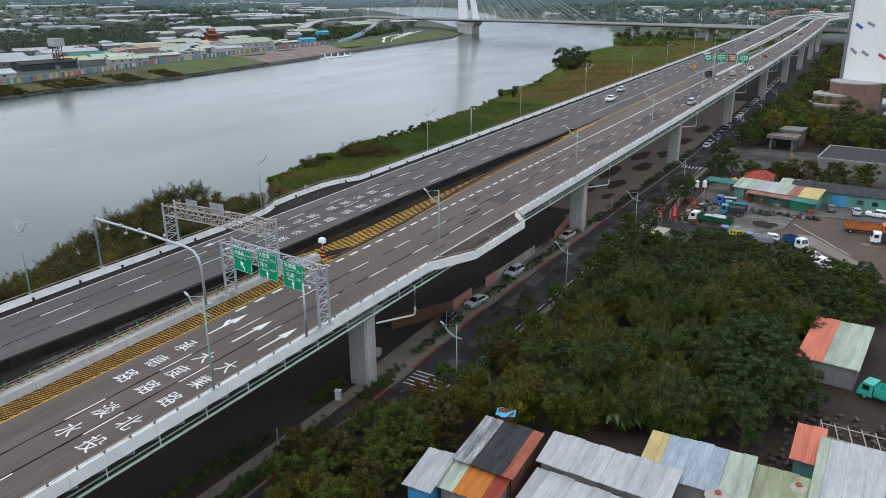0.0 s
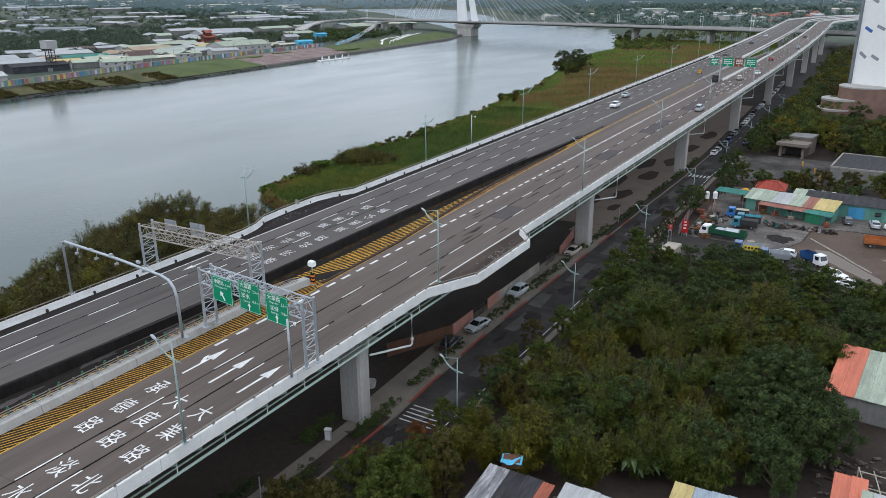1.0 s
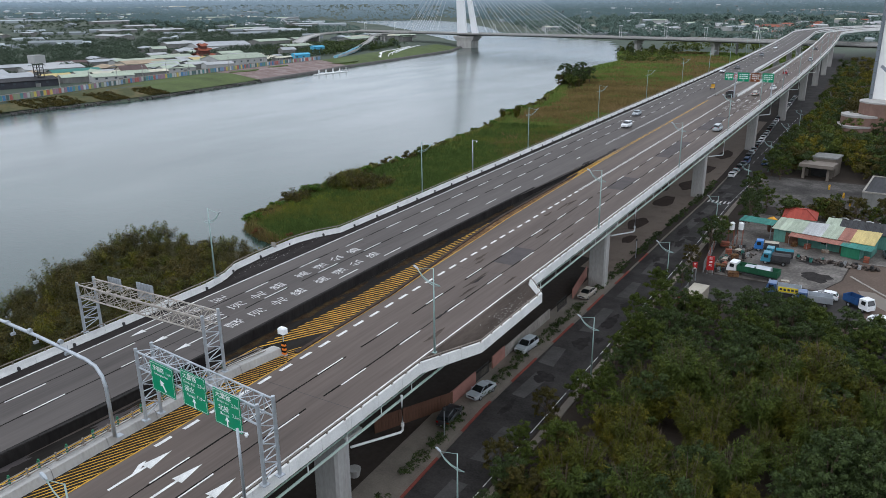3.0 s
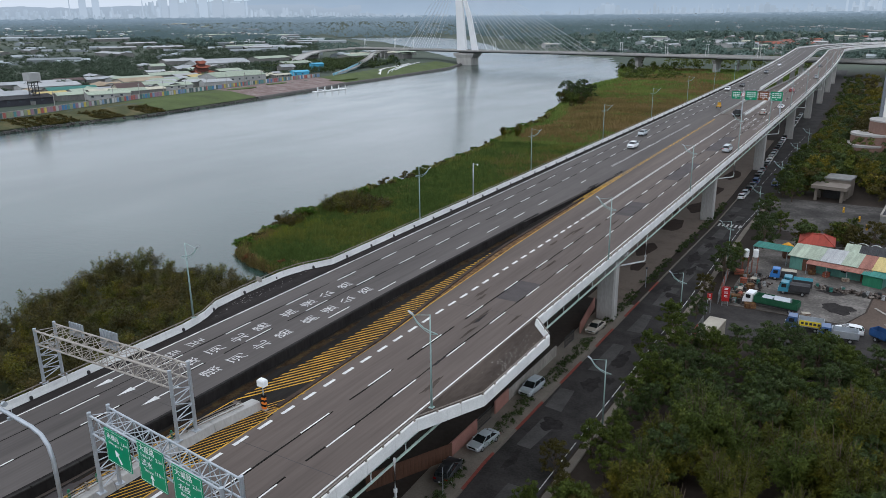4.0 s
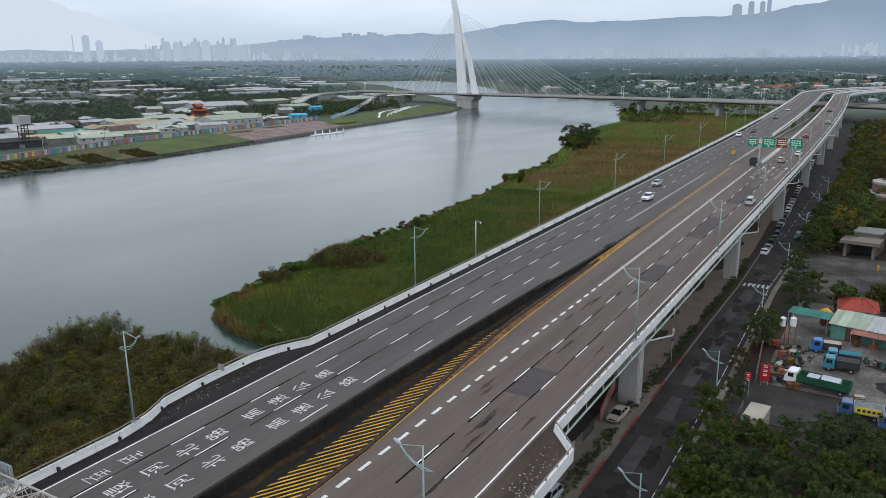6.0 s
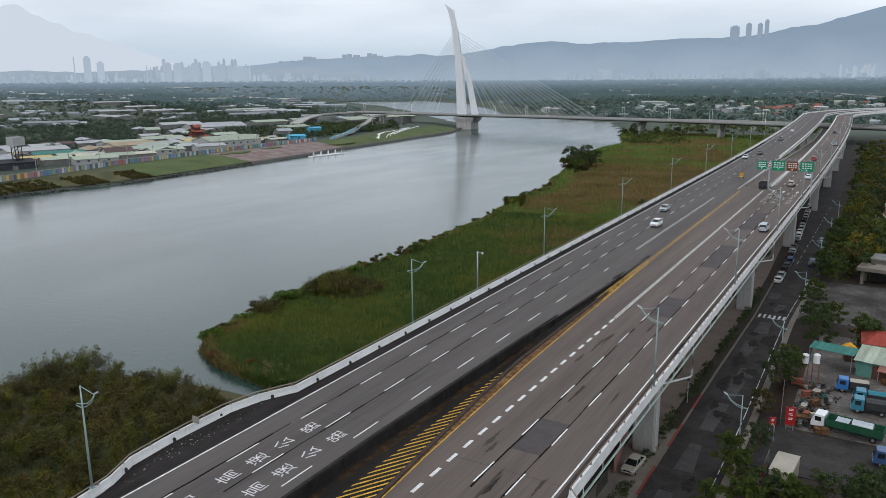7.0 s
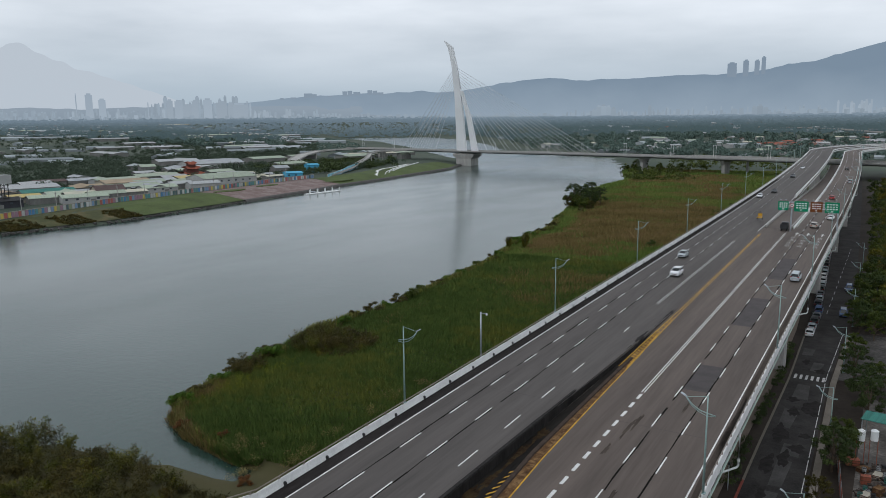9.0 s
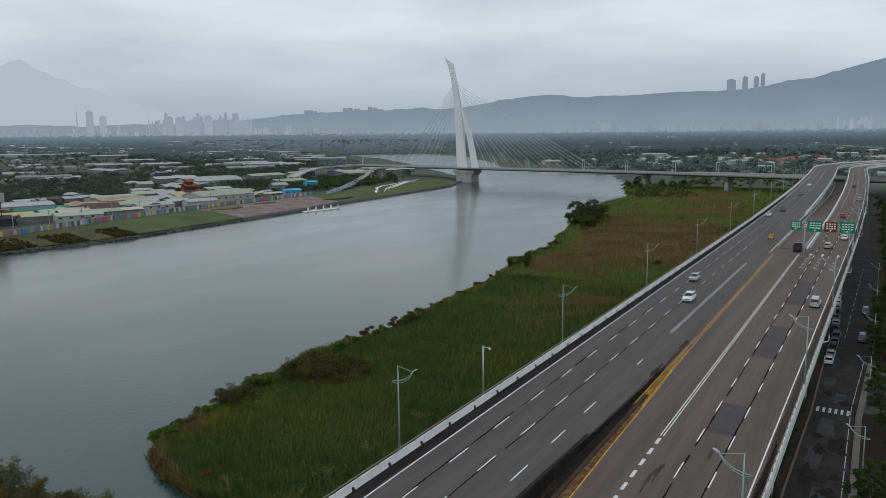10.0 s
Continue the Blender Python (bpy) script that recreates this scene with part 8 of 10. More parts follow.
# reeds: one sheet of narrow blades, dense near, larger far off
def marsh_z(x, y, e):
    d = x - e
    low = -5.0 + 1.2 * np.minimum(1, d / 40)
    return WATER - 0.6 + (low - WATER + 0.6) * np.minimum(1, d / 3.0) - 0.1


def swell_(x, y, f, ph):
    return np.sin(x * f + 1.7 * np.sin(y * f * 0.7 + ph) + ph) * np.cos(y * f * 1.1 - 1.3 * np.sin(x * f * 0.6) + 2 * ph)


def reed_bed(bands, mat, label, seed, brown):
    """Blades of one tone: brown patches lie in the middle of the bed, green ones beside the water and the viaduct."""
    rng = np.random.default_rng(seed)
    V = []
    for y0, y1, n, w, h in bands:
        y = rng.uniform(y0, y1, n)
        e = np.interp(y, [p[0] for p in SHORE_E], [p[1] for p in SHORE_E])
        edge = np.where(y < 24, -58.0, -27.3) - 6.4e-5 * np.maximum(0, y - 180) ** 2
        x = e + 0.2 + (edge - e - 0.2) * rng.uniform(0, 1, n) ** 1.1
        u = (x - e) / np.maximum(1, edge - e)
        dry = 0.75 * swell_(x, y, 0.021, 0.5) + 0.45 * swell_(x, y, 0.06, 2.0) + 0.3 * swell_(x, y, 0.19, 1.1)
        dry += np.interp(y, [22, 27, 32, 60, 120, 190, 300, 430, 520, 700], [0.3, -0.3, -0.9, -0.7, -0.3, 0.2, 0.45, 0.4, -0.1, -0.5])
        dry -= np.interp(y, [42, 60], [-1.9, 1.6]) * np.maximum(0, 0.14 - u) / 0.14 + 1.5 * np.maximum(0, u - 0.62) / 0.38
        dry += rng.normal(size=n) * 0.22
        ok = (e < edge) & ((dry > 0) if brown else (dry <= 0))
        x, y, e = x[ok], y[ok], e[ok]
        m = len(x)
        z = marsh_z(x, y, e)
        hh = h * (0.78 + 0.22 * swell_(x, y, 0.11, 1.0) + 0.12 * swell_(x, y, 0.37, 2.0)) * rng.uniform(0.6, 1.3, m)
        a, q = rng.uniform(0, 6.283, m), w * rng.uniform(0.6, 1.4, m)
        lean = rng.normal(size=(m, 2)) * 0.38 * hh[:, None]
        dx, dy = np.cos(a) * q, np.sin(a) * q
        V.append(np.stack([np.stack([x - dx, y - dy, z], 1), np.stack([x + dx, y + dy, z], 1), np.stack([x + lean[:, 0], y + lean[:, 1], z + hh], 1)], 1).reshape(-1, 3))
    b = Build()
    b.v = np.concatenate(V).tolist()
    b.f = [(i, i + 1, i + 2) for i in range(0, len(b.v), 3)]
    return tagged(part("reeds", b, mat), label, "reeds", kind="stuff")


REED_NEAR = ((22.5, 70, 100000, 0.075, 1.5), (70, 130, 85000, 0.1, 1.5), (130, 200, 56000, 0.14, 1.6))
REED_FAR = ((200, 240, 26000, 0.17, 1.6), (240, 480, 95000, 0.26, 1.5), (480, 700, 30000, 0.5, 1.8))
reed_bed(REED_NEAR, M["reed"], "tall green reeds filling the river marsh", 6, False)
reed_bed(REED_NEAR, M["reed_brown"], "dry brown reeds in patches of the marsh", 6, True)
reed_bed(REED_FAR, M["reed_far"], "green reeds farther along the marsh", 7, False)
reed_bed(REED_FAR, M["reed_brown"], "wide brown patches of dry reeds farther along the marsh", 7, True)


# yellow-green fringe of taller grass along the shore
def fringe():
    rng = np.random.default_rng(16)
    b = Build()
    k = 0
    n = 15000
    for y, q in zip(rng.uniform(16, 330, n) ** 1.0, rng.uniform(0, 1, (n, 5))):
        y = float(y)
        if noise.noise((y * 0.09, 4.0, 0)) + 0.5 * noise.noise((y * 0.31, 1.0, 0)) < -0.02:
            continue
        x = shore(SHORE_E, y) + 0.4 + 5.5 * q[0] * (0.6 + 0.8 * abs(noise.noise((y * 0.05, 8.0, 0))))
        if y < 24 and x > -66:
            continue
        z, hh, w = land(x, y) - 0.1, 1.3 + 1.2 * q[1], 0.06 + y * 0.0006
        a = q[2] * 6.283
        dx, dy = math.cos(a) * w, math.sin(a) * w
        lx, ly = (q[3] - 0.5) * 1.5, (q[4] - 0.5) * 1.5
        b.v += [(x - dx, y - dy, z), (x + dx, y + dy, z), (x + dx * 0.8 + lx * 0.3, y + dy * 0.8 + ly * 0.3, z + hh * 0.65), (x - dx * 0.8 + lx * 0.3, y - dy * 0.8 + ly * 0.3, z + hh * 0.65), (x + lx, y + ly, z + hh * 0.95)]
        b.f += [(k, k + 1, k + 2, k + 3), (k + 3, k + 2, k + 4)]
        k += 5
    return tagged(part("tall_grass", b, material("shore_grass", (0.13, 0.145, 0.026), 0.75, 0.4, 0.12, 0.8, 0.0, second=(0.15, 0.115, 0.045), island=0.3)), "yellow-green tall grass fringing the marsh shore", "grass", kind="stuff")


fringe()
YELLOW = ((-86.9, 45.6, 2.2, 34), (-89.3, 51.7, 1.6, 16), (-86.6, 56.5, 2.0, 22))
TUFTS = ((-53.8, 52.5, 0.8, 9), (-53.5, 45.7, 0.5, 5), (-53.2, 35.3, 0.7, 8), (-52.6, 27.2, 0.9, 10), (-64.5, 24.4, 1.6, 16), (-59.5, 22.0, 1.4, 12), (-53.5, 61.0, 0.5, 5), (-52.4, 24.2, 0.5, 5))
rng_ = np.random.default_rng(77)
for spots_, name_, mat_, lb in ((TUFTS, "dry_grass", material("dry_tuft", (0.24, 0.19, 0.08), 0.8, 0.4, 0.3, 2.0, 0.0, second=(0.13, 0.13, 0.035), spec=0.0, island=0.3), "straw-coloured tufts of dry grass among the reeds"), (YELLOW, "tall_grass", material("yellow_tuft", (0.2, 0.21, 0.025), 0.8, 0.4, 0.3, 2.0, 0.0, second=(0.13, 0.16, 0.025), spec=0.0, island=0.3), "yellow-green stand of tall grass near the water")):
    b = Build()
    for cx, cy, sp_, n in spots_:
        for _ in range(n):
            x, y = cx + rng_.normal() * sp_, cy + rng_.normal() * sp_ * 1.6
            b.v += plumes(rng_, 5, 2.2 * rng_.uniform(0.6, 1.3), 0.7, 60, (x, y, land(x, y) - 0.1), 0.6).v
    b.f = [(i, i + 1, i + 2) for i in range(0, len(b.v), 3)]
    tagged(part(name_, b, mat_), lb, "grass", kind="stuff")
# ---- the cable-stayed bridge ----
BR = [(-620, 766), (-560, 752), (-413, 720), (-289, 700), (-178, 673), (-95, 650), (-30, 628), (60, 596), (200, 540), (420, 450)]
BRZ = 10.6
M["dull_concrete"] = material("dull_concrete", (0.2, 0.2, 0.195), 0.85, 0.25, 0.1, 2.0, 0.05)


def sweep_road(name, pts, half, deep, mat, label, rim=0.9, category="bridge deck", parent=None):
    """A road slab along (x, y, z) points with low side walls."""
    root = parent or thing(name, label=label, category=category, kind="structure")
    P = [Vector(p) for p in pts]
    N = []
    for i, p in enumerate(P):
        d = P[min(i + 1, len(P) - 1)] - P[max(i - 1, 0)]
        N.append(Vector((-d.y, d.x, 0)).normalized())
    b = Build()
    b.sweep([[tuple(p - n * half - Vector((0, 0, deep * 0.4))), tuple(p - n * half * 0.6 - Vector((0, 0, deep))), tuple(p + n * half * 0.6 - Vector((0, 0, deep))), tuple(p + n * half - Vector((0, 0, deep * 0.4))), tuple(p + n * half), tuple(p - n * half)] for p, n in zip(P, N)])
    part("slab", b, mat, root)
    for s in (-1, 1):
        b = Build()
        b.sweep([[tuple(p + n * s * (half - 0.3)), tuple(p + n * s * half), tuple(p + n * s * half + Vector((0, 0, rim))), tuple(p + n * s * (half - 0.3) + Vector((0, 0, rim)))] for p, n in zip(P, N)])
        part("side_wall", b, M["concrete"], root)
    return root


def br_at(x):
    return float(np.interp(x, [p[0] for p in BR], [p[1] for p in BR]))


sweep_road("bridge_deck", [(x, y, BRZ) for x, y in BR], 11, 2.0, M["dull_concrete"], "white-edged concrete deck of a cable-stayed bridge")
py = thing("bridge_pylon", (0, 720, 0), 0, "tall white leaning bridge pylon with a hooked tip", "bridge pylon")
b = Build()
rows = [(-426.4, -414.0, 10.4, 1.6), (-427.8, -417.6, 48, 1.5), (-429.5, -421.1, 79.5, 1.4), (-432.6, -425.6, 107, 1.3), (-435.2, -429.0, 120, 1.2), (-438.4, -431.4, 130.5, 1.1), (-443.4, -440.4, 138.6, 0.9)]
b.sweep([[(x0, -w, z), (x1, -w, z - (0 if i < 6 else 2)), (x1, w, z - (0 if i < 6 else 2)), (x0, w, z)] for i, (x0, x1, z, w) in enumerate(rows)])
part("mast", b, M["bridge_white"], py)
b = Build()
b.sweep([[(-406.6, -1.4, 10.4), (-398.6, -1.4, 10.4), (-398.6, 1.4, 10.4), (-406.6, 1.4, 10.4)], [(-413.2, -1.3, 48), (-407.2, -1.3, 48), (-407.2, 1.3, 48), (-413.2, 1.3, 48)], [(-421.6, -1.2, 80), (-418.4, -1.2, 80), (-418.4, 1.2, 80), (-421.6, 1.2, 80)]])
part("back_leg", b, M["bridge_white"], py)
b = Build()
b.sweep([[(-423, -9, -9), (-403, -9, -9), (-403, 9, -9), (-423, 9, -9)], [(-423, -9, 2), (-403, -9, 2), (-403, 9, 2), (-423, 9, 2)], [(-427, -10, 6), (-399, -10, 6), (-399, 10, 6), (-427, 10, 6)], [(-427, -10, 8.0), (-399, -10, 8.0), (-399, 10, 8.0), (-427, 10, 8.0)]])
part("footing", b, M["concrete"], py)
M["cable"] = material("cable", (0.6, 0.62, 0.64), 0.5, 0.05, 1.0, 4.0, 0.0)
for side in (-9.5, 9.5):
    for i in range(9):
        b = Build()
        x = -378 + i * 16.5
        z = 82 + i * 3.1
        b.tube([(float(np.interp(z, [80, 107, 131], [-421.6, -426.2, -432.0])), 0.0, z), (x, br_at(x) - 720 + side, BRZ + 0.6)], 0.15, 5)
        part("stay_cable", b, M["cable"], py)
    for i in range(6):
        b = Build()
        x = -470 - i * 9
        z = 84 + i * 4.0
        b.tube([(float(np.interp(z, [80, 107], [-429.2, -432.2])), 0.0, z), (x, br_at(x) - 720 + side, BRZ + 0.6)], 0.15, 5)
        part("stay_cable", b, M["cable"], py)
for x in (-560, -190, -110, -20, 130, 300):
    p = thing("bridge_pier", (x, br_at(x), 0), -14, "plain grey pier of the river bridge", "pier", "river bridge piers")
    z0 = land(x, br_at(x)) - 1
    b = Build()
    b.sweep([[(-1.5, -5, z0), (1.5, -5, z0), (1.5, 5, z0), (-1.5, 5, z0)], [(-1.5, -5, 4.5), (1.5, -5, 4.5), (1.5, 5, 4.5), (-1.5, 5, 4.5)], [(-2, -8, 8.02), (2, -8, 8.02), (2, 8, 8.02), (-2, 8, 8.02)]])
    part("shaft", b, M["concrete"], p)
bl = thing("bridge_lamp", (-300, br_at(-300) - 8, BRZ), 0, "thin white twin lamp post on the bridge", "street lamp", "bridge lamps")
for dx in (0, 2.2):
    b = Build()
    b.tube([(dx, 0, 0), (dx, 0, 11)], 0.14, 6)
    part("pole", b, M["pipe_white"], bl)
b = Build()
b.box(-0.6, -0.4, 11, 2.8, 0.4, 11.3)
part("lamp_head", b, M["pipe_white"], bl)
for x in (-590, -545, -500, -370, -335, -265, -215, -165, -120, -75, -40, 80, 140):
    copy_thing(bl, pose(x, br_at(x) + (8 if x % 2 else -8), BRZ))

sweep_road("bridge_deck_2", [(-150, 692, 10.2), (-95, 676, 10.4), (-30, 654, 10.4), (60, 622, 10.4), (200, 566, 10.4), (420, 476, 10.4)], 5, 1.4, M["dull_concrete"], "second slimmer road deck beside the river bridge")
for x, y in ((-95, 676), (60, 622), (200, 566)):
    p = thing("bridge_pier", (x, y, 0), -14, "plain grey pier of the second road deck", "pier", "river bridge piers")
    b = Build()
    b.tube([(0, 0, land(x, y) - 1), (0, 0, 9.2)], 1.1, 10)
    part("shaft", b, M["dull_concrete"], p)
# approach ramps on the west bank
sweep_road("ramp_1", [(-560, 756, 10.2), (-600, 762, 9.8), (-632, 748, 8.8), (-640, 715, 7.4), (-620, 665, 5.2), (-580, 605, 3.0), (-530, 552, 1.0), (-495, 510, -0.5)], 7, 1.6, M["concrete"], "grey curved approach ramp of the bridge", 0.9, "ramp")
sweep_road("ramp_2", [(-500, 733, 10.0), (-522, 725, 9.6), (-532, 700, 8.8), (-515, 665, 7.6), (-485, 620, 5.6), (-455, 565, 3.6), (-428, 515, 1.4), (-408, 462, -0.8)], 2.6, 0.9, M["concrete"], "pale winding footpath ramp from the bridge", 1.1, "ramp")
for x, y, z in ((-600, 640, 4), (-628, 700, 6.8), (-515, 668, 7), (-470, 592, 4), (-530, 712, 8.4)):
    p = thing("ramp_pier", (x, y, 0), 0, "round concrete pier under a ramp", "pier", "ramp piers")
    b = Build()
    b.tube([(0, 0, -4), (0, 0, z - 0.8)], 0.9, 10)
    part("shaft", b, M["concrete"], p)
mw = thing("mural_wall", label="light blue and white painted wall beneath the ramp", category="wall", kind="structure")
M["mural_blue"] = material("mural_blue", (0.16, 0.42, 0.55), 0.7, 0.35, 0.15, 0.6, 0.0, second=(0.6, 0.68, 0.7))
mp_ = [(-405, 452, 1.0), (-418, 486, 2.4), (-436, 520, 3.6), (-452, 556, 4.6)]
for (x0, y0, h0), (x1, y1, h1) in zip(mp_, mp_[1:]):
    b = Build()
    b.sweep([[(x0 + 3, y0, -1.5), (x0 + 3.4, y0, -1.5), (x0 + 3.4, y0, h0), (x0 + 3, y0, h0)], [(x1 + 3, y1, -1.5), (x1 + 3.4, y1, -1.5), (x1 + 3.4, y1, h1), (x1 + 3, y1, h1)]])
    part("painted_panel", b, M["mural_blue"], mw)

# ---- west bank ----
BANK = GROUND + 1.0
M["lawn"] = material("lawn", (0.066, 0.09, 0.025), 0.9, 0.35, 0.05, 0.8, 0.2)
M["brick_paving"] = material("brick_paving", (0.18, 0.125, 0.112), 0.85, 0.4, 0.12, 1.0, 0.1, second=(0.27, 0.23, 0.215))
M["stone_edge"] = material("stone_edge", (0.09, 0.085, 0.08), 0.9, 0.4, 0.2, 2.0, 0.3)


def area(name, y0, y1, mat, label, category, n=14):
    """A sheet that slopes from the foot of the wall down to the river's edge."""
    b = Build()
    for i in range(n + 1):
        y = y0 + (y1 - y0) * i / n
        xi = float(np.interp(y, [20, 110, 157, 192, 234, 277, 335, 399, 437, 500, 560, 640, 690], [-343, -357, -365, -373, -383, -388, -395, -401, -402, -410, -425, -432, -440]))
        xo = shore(SHORE_W, y) - 2.6
        for k in range(6):
            x = xo + (xi - xo) * k / 5
            b.v.append((x, y, max(land(x, y), WATER + 1.62) + 0.12))
    b.f = [(j * 6 + i, j * 6 + i + 1, j * 6 + i + 7, j * 6 + i + 6) for j in range(n) for i in range(5)]
    return tagged(part(name, b, mat), label, category, kind="structure")


PATH = [(-359.9, 457.0), (-368.2, 475.4), (-389.5, 506.2), (-408.0, 533.6), (-420.5, 560.2), (-424.0, 579.2), (-433.5, 607.6), (-443.8, 642.3)]
BENCHES = [[(-386.5, 516.0), (-398.3, 534.6), (-403.5, 548.0), (-401.3, 552.0), (-408.2, 568.7), (-414.6, 583.0)], [(-392.5, 531.1), (-404.8, 550.6), (-410.2, 564.5), (-408.0, 568.8), (-415.3, 586.2), (-421.6, 601.4)], [(-398.8, 546.8), (-411.7, 567.3), (-417.3, 581.9), (-415.1, 586.3), (-422.7, 604.6), (-428.9, 620.8)], [(-405.4, 563.2), (-418.8, 584.8), (-424.8, 600.1), (-422.5, 604.7), (-430.5, 624.0), (-436.6, 641.2)], [(-412.4, 580.5), (-426.3, 603.2), (-432.6, 619.3), (-430.3, 624.1), (-438.7, 644.4), (-444.7, 662.6)]]
w = lambda y, d: shore(SHORE_W, y) - d
M["bank_grass"] = material("bank_grass", (0.06, 0.066, 0.024), 0.95, 0.45, 0.08, 0.9, 0.4, second=(0.13, 0.1, 0.045))
area("river_bank", 20, 211.5, M["bank_grass"], "rough olive grass on the western river bank", "river bank", 30)
area("lawn", 212, 300, M["lawn"], "mown grass bank below the flood wall", "lawn")
area("plaza", 300.5, 427, M["brick_paving"], "red and grey brick-paved riverside plaza", "plaza")
area("lawn", 427.5, 690, M["lawn"], "mown riverside park lawn", "lawn", 30)
for x0, y0, s in ((-379, 318, 9), (-386, 362, 7), (-381, 440, 12)):
    b = Build()
    b.sweep([[(x0 + s * 0.55 * math.cos(a), y0 + s * 1.6 * math.sin(a), land(x0, y0) + z) for a in [k * 0.3927 for k in range(16)]] for z in (-0.4, 0.45)])
    tagged(part("grass_bed", b, M["lawn"]), "oval grass bed set in the brick plaza", "flower bed", "grass beds")
sweep_road("park_path", [(x, y, land(x, y) + 0.25) for x, y in PATH], 1.6, 0.1, M["parapet"], "pale curving footpath through the park lawn", 0.1, "path")
for pts in BENCHES:
    b = Build()
    b.tube([(x, y, land(x, y) + 0.4) for x, y in pts], 0.42, 6)
    tagged(part("curved_bench", b, M["pipe_white"]), "white curved bench on the park lawn", "bench", "benches")
emb = thing("embankment", label="dark stone river embankment", category="embankment", kind="structure")
ys_ = list(range(300, 740, 14))
for y0, y1 in zip(ys_, ys_[1:]):
    b = Build()
    b.sweep([[(w(y, 0.2), y, WATER - 1), (w(y, 4), y, WATER - 1), (w(y, 4), y, WATER + 1.9), (w(y, 2.2), y, WATER + 1.9), (w(y, 1.2), y, WATER + 1.2)] for y in (y0 + 0.05, y1 - 0.05)])
    part("stone_face", b, M["stone_edge"], emb)
b = Build()
rr = random.Random(41)
for i in range(700):
    y = rr.uniform(40, 300)
    s = rr.uniform(0.25, 0.6)
    x = w(y, rr.uniform(0.3, 3))
    b.box(-s, -s, -s, s, s * 0.8, s * 0.5, pose(x, y, WATER + rr.uniform(0, 1.2), rr.uniform(0, 30), rr.uniform(0, 30), rr.uniform(0, 90)))
tagged(part("riprap", b, M["stone_edge"]), "dark loose stones along the western shore", "stones", kind="stuff")

# painted flood wall
WALL = [(-338, -120), (-346, 20), (-360, 110), (-368, 157), (-376, 192), (-386, 234), (-391, 277), (-398, 335), (-404, 399), (-405, 437)]
fw = thing("flood_wall", label="grey flood wall covered with upright panels in many colours", category="flood wall", kind="structure")
tint = [(0.1, 0.16, 0.16), (0.1, 0.25, 0.45), (0.62, 0.5, 0.12), (0.45, 0.14, 0.12), (0.12, 0.3, 0.3), (0.5, 0.52, 0.5), (0.3, 0.36, 0.22), (0.6, 0.62, 0.6), (0.35, 0.22, 0.28), (0.22, 0.34, 0.5)]
tmat = [material("panel_tint", tuple(v * 0.85 for v in c), 0.7, 0.12, 0.5, 3.0, 0.0) for c in tint]
pb = Build()
pb.box(0.1, -0.35, 0.25, 1.75, -0.25, 3.0)
pms = [pb.mesh("colour_panel", m) for m in tmat]
rr = random.Random(17)
for (x0, y0), (x1, y1) in zip(WALL, WALL[1:]):
    L = math.hypot(x1 - x0, y1 - y0)
    b = Build()
    b.box(0, -0.25, 0, L - 0.05, 0.25, 3.1)
    b.box(0, -0.4, 3.1, L - 0.05, 0.4, 3.3)
    a = math.degrees(math.atan2(y1 - y0, x1 - x0))
    part("wall_length", b, M["old_concrete"], fw).matrix_basis = pose(x0, y0, BANK - 0.3, 0, 0, a)
    if y0 > 90:
        n = int(L / 2.1)
        for i in range(n):
            t = i / n
            part("colour_panel", pms[rr.randrange(10)], None, fw).matrix_basis = pose(x0 + (x1 - x0) * t, y0 + (y1 - y0) * t, BANK - 0.3, 0, 0, a)

# jetty
jt = thing("jetty", (-345, 359, WATER), 84, "white floating jetty with mooring posts", "jetty")
b = Build()
b.box(0, -2, -0.3, 34, 2, 0.6)
part("pontoon", b, M["pipe_white"], jt)
for i in range(9):
    b = Build()
    b.tube([(2 + i * 3.8, 1.6 if i % 2 else -1.6, -2), (2 + i * 3.8, 1.6 if i % 2 else -1.6, 3.4)], 0.28, 8)
    part("mooring_post", b, M["pipe_white"], jt)
b = Build()
b.box(14, 2, 0.3, 16, 12, 0.7)
part("gangway", b, M["galvanised"], jt)

# ---- sheds and houses across the river ----
M["win_dark"] = material("win_dark", (0.05, 0.06, 0.07), 0.3, 0.1, 1.0, 3.0, 0.0)
SHED_MESH = {}


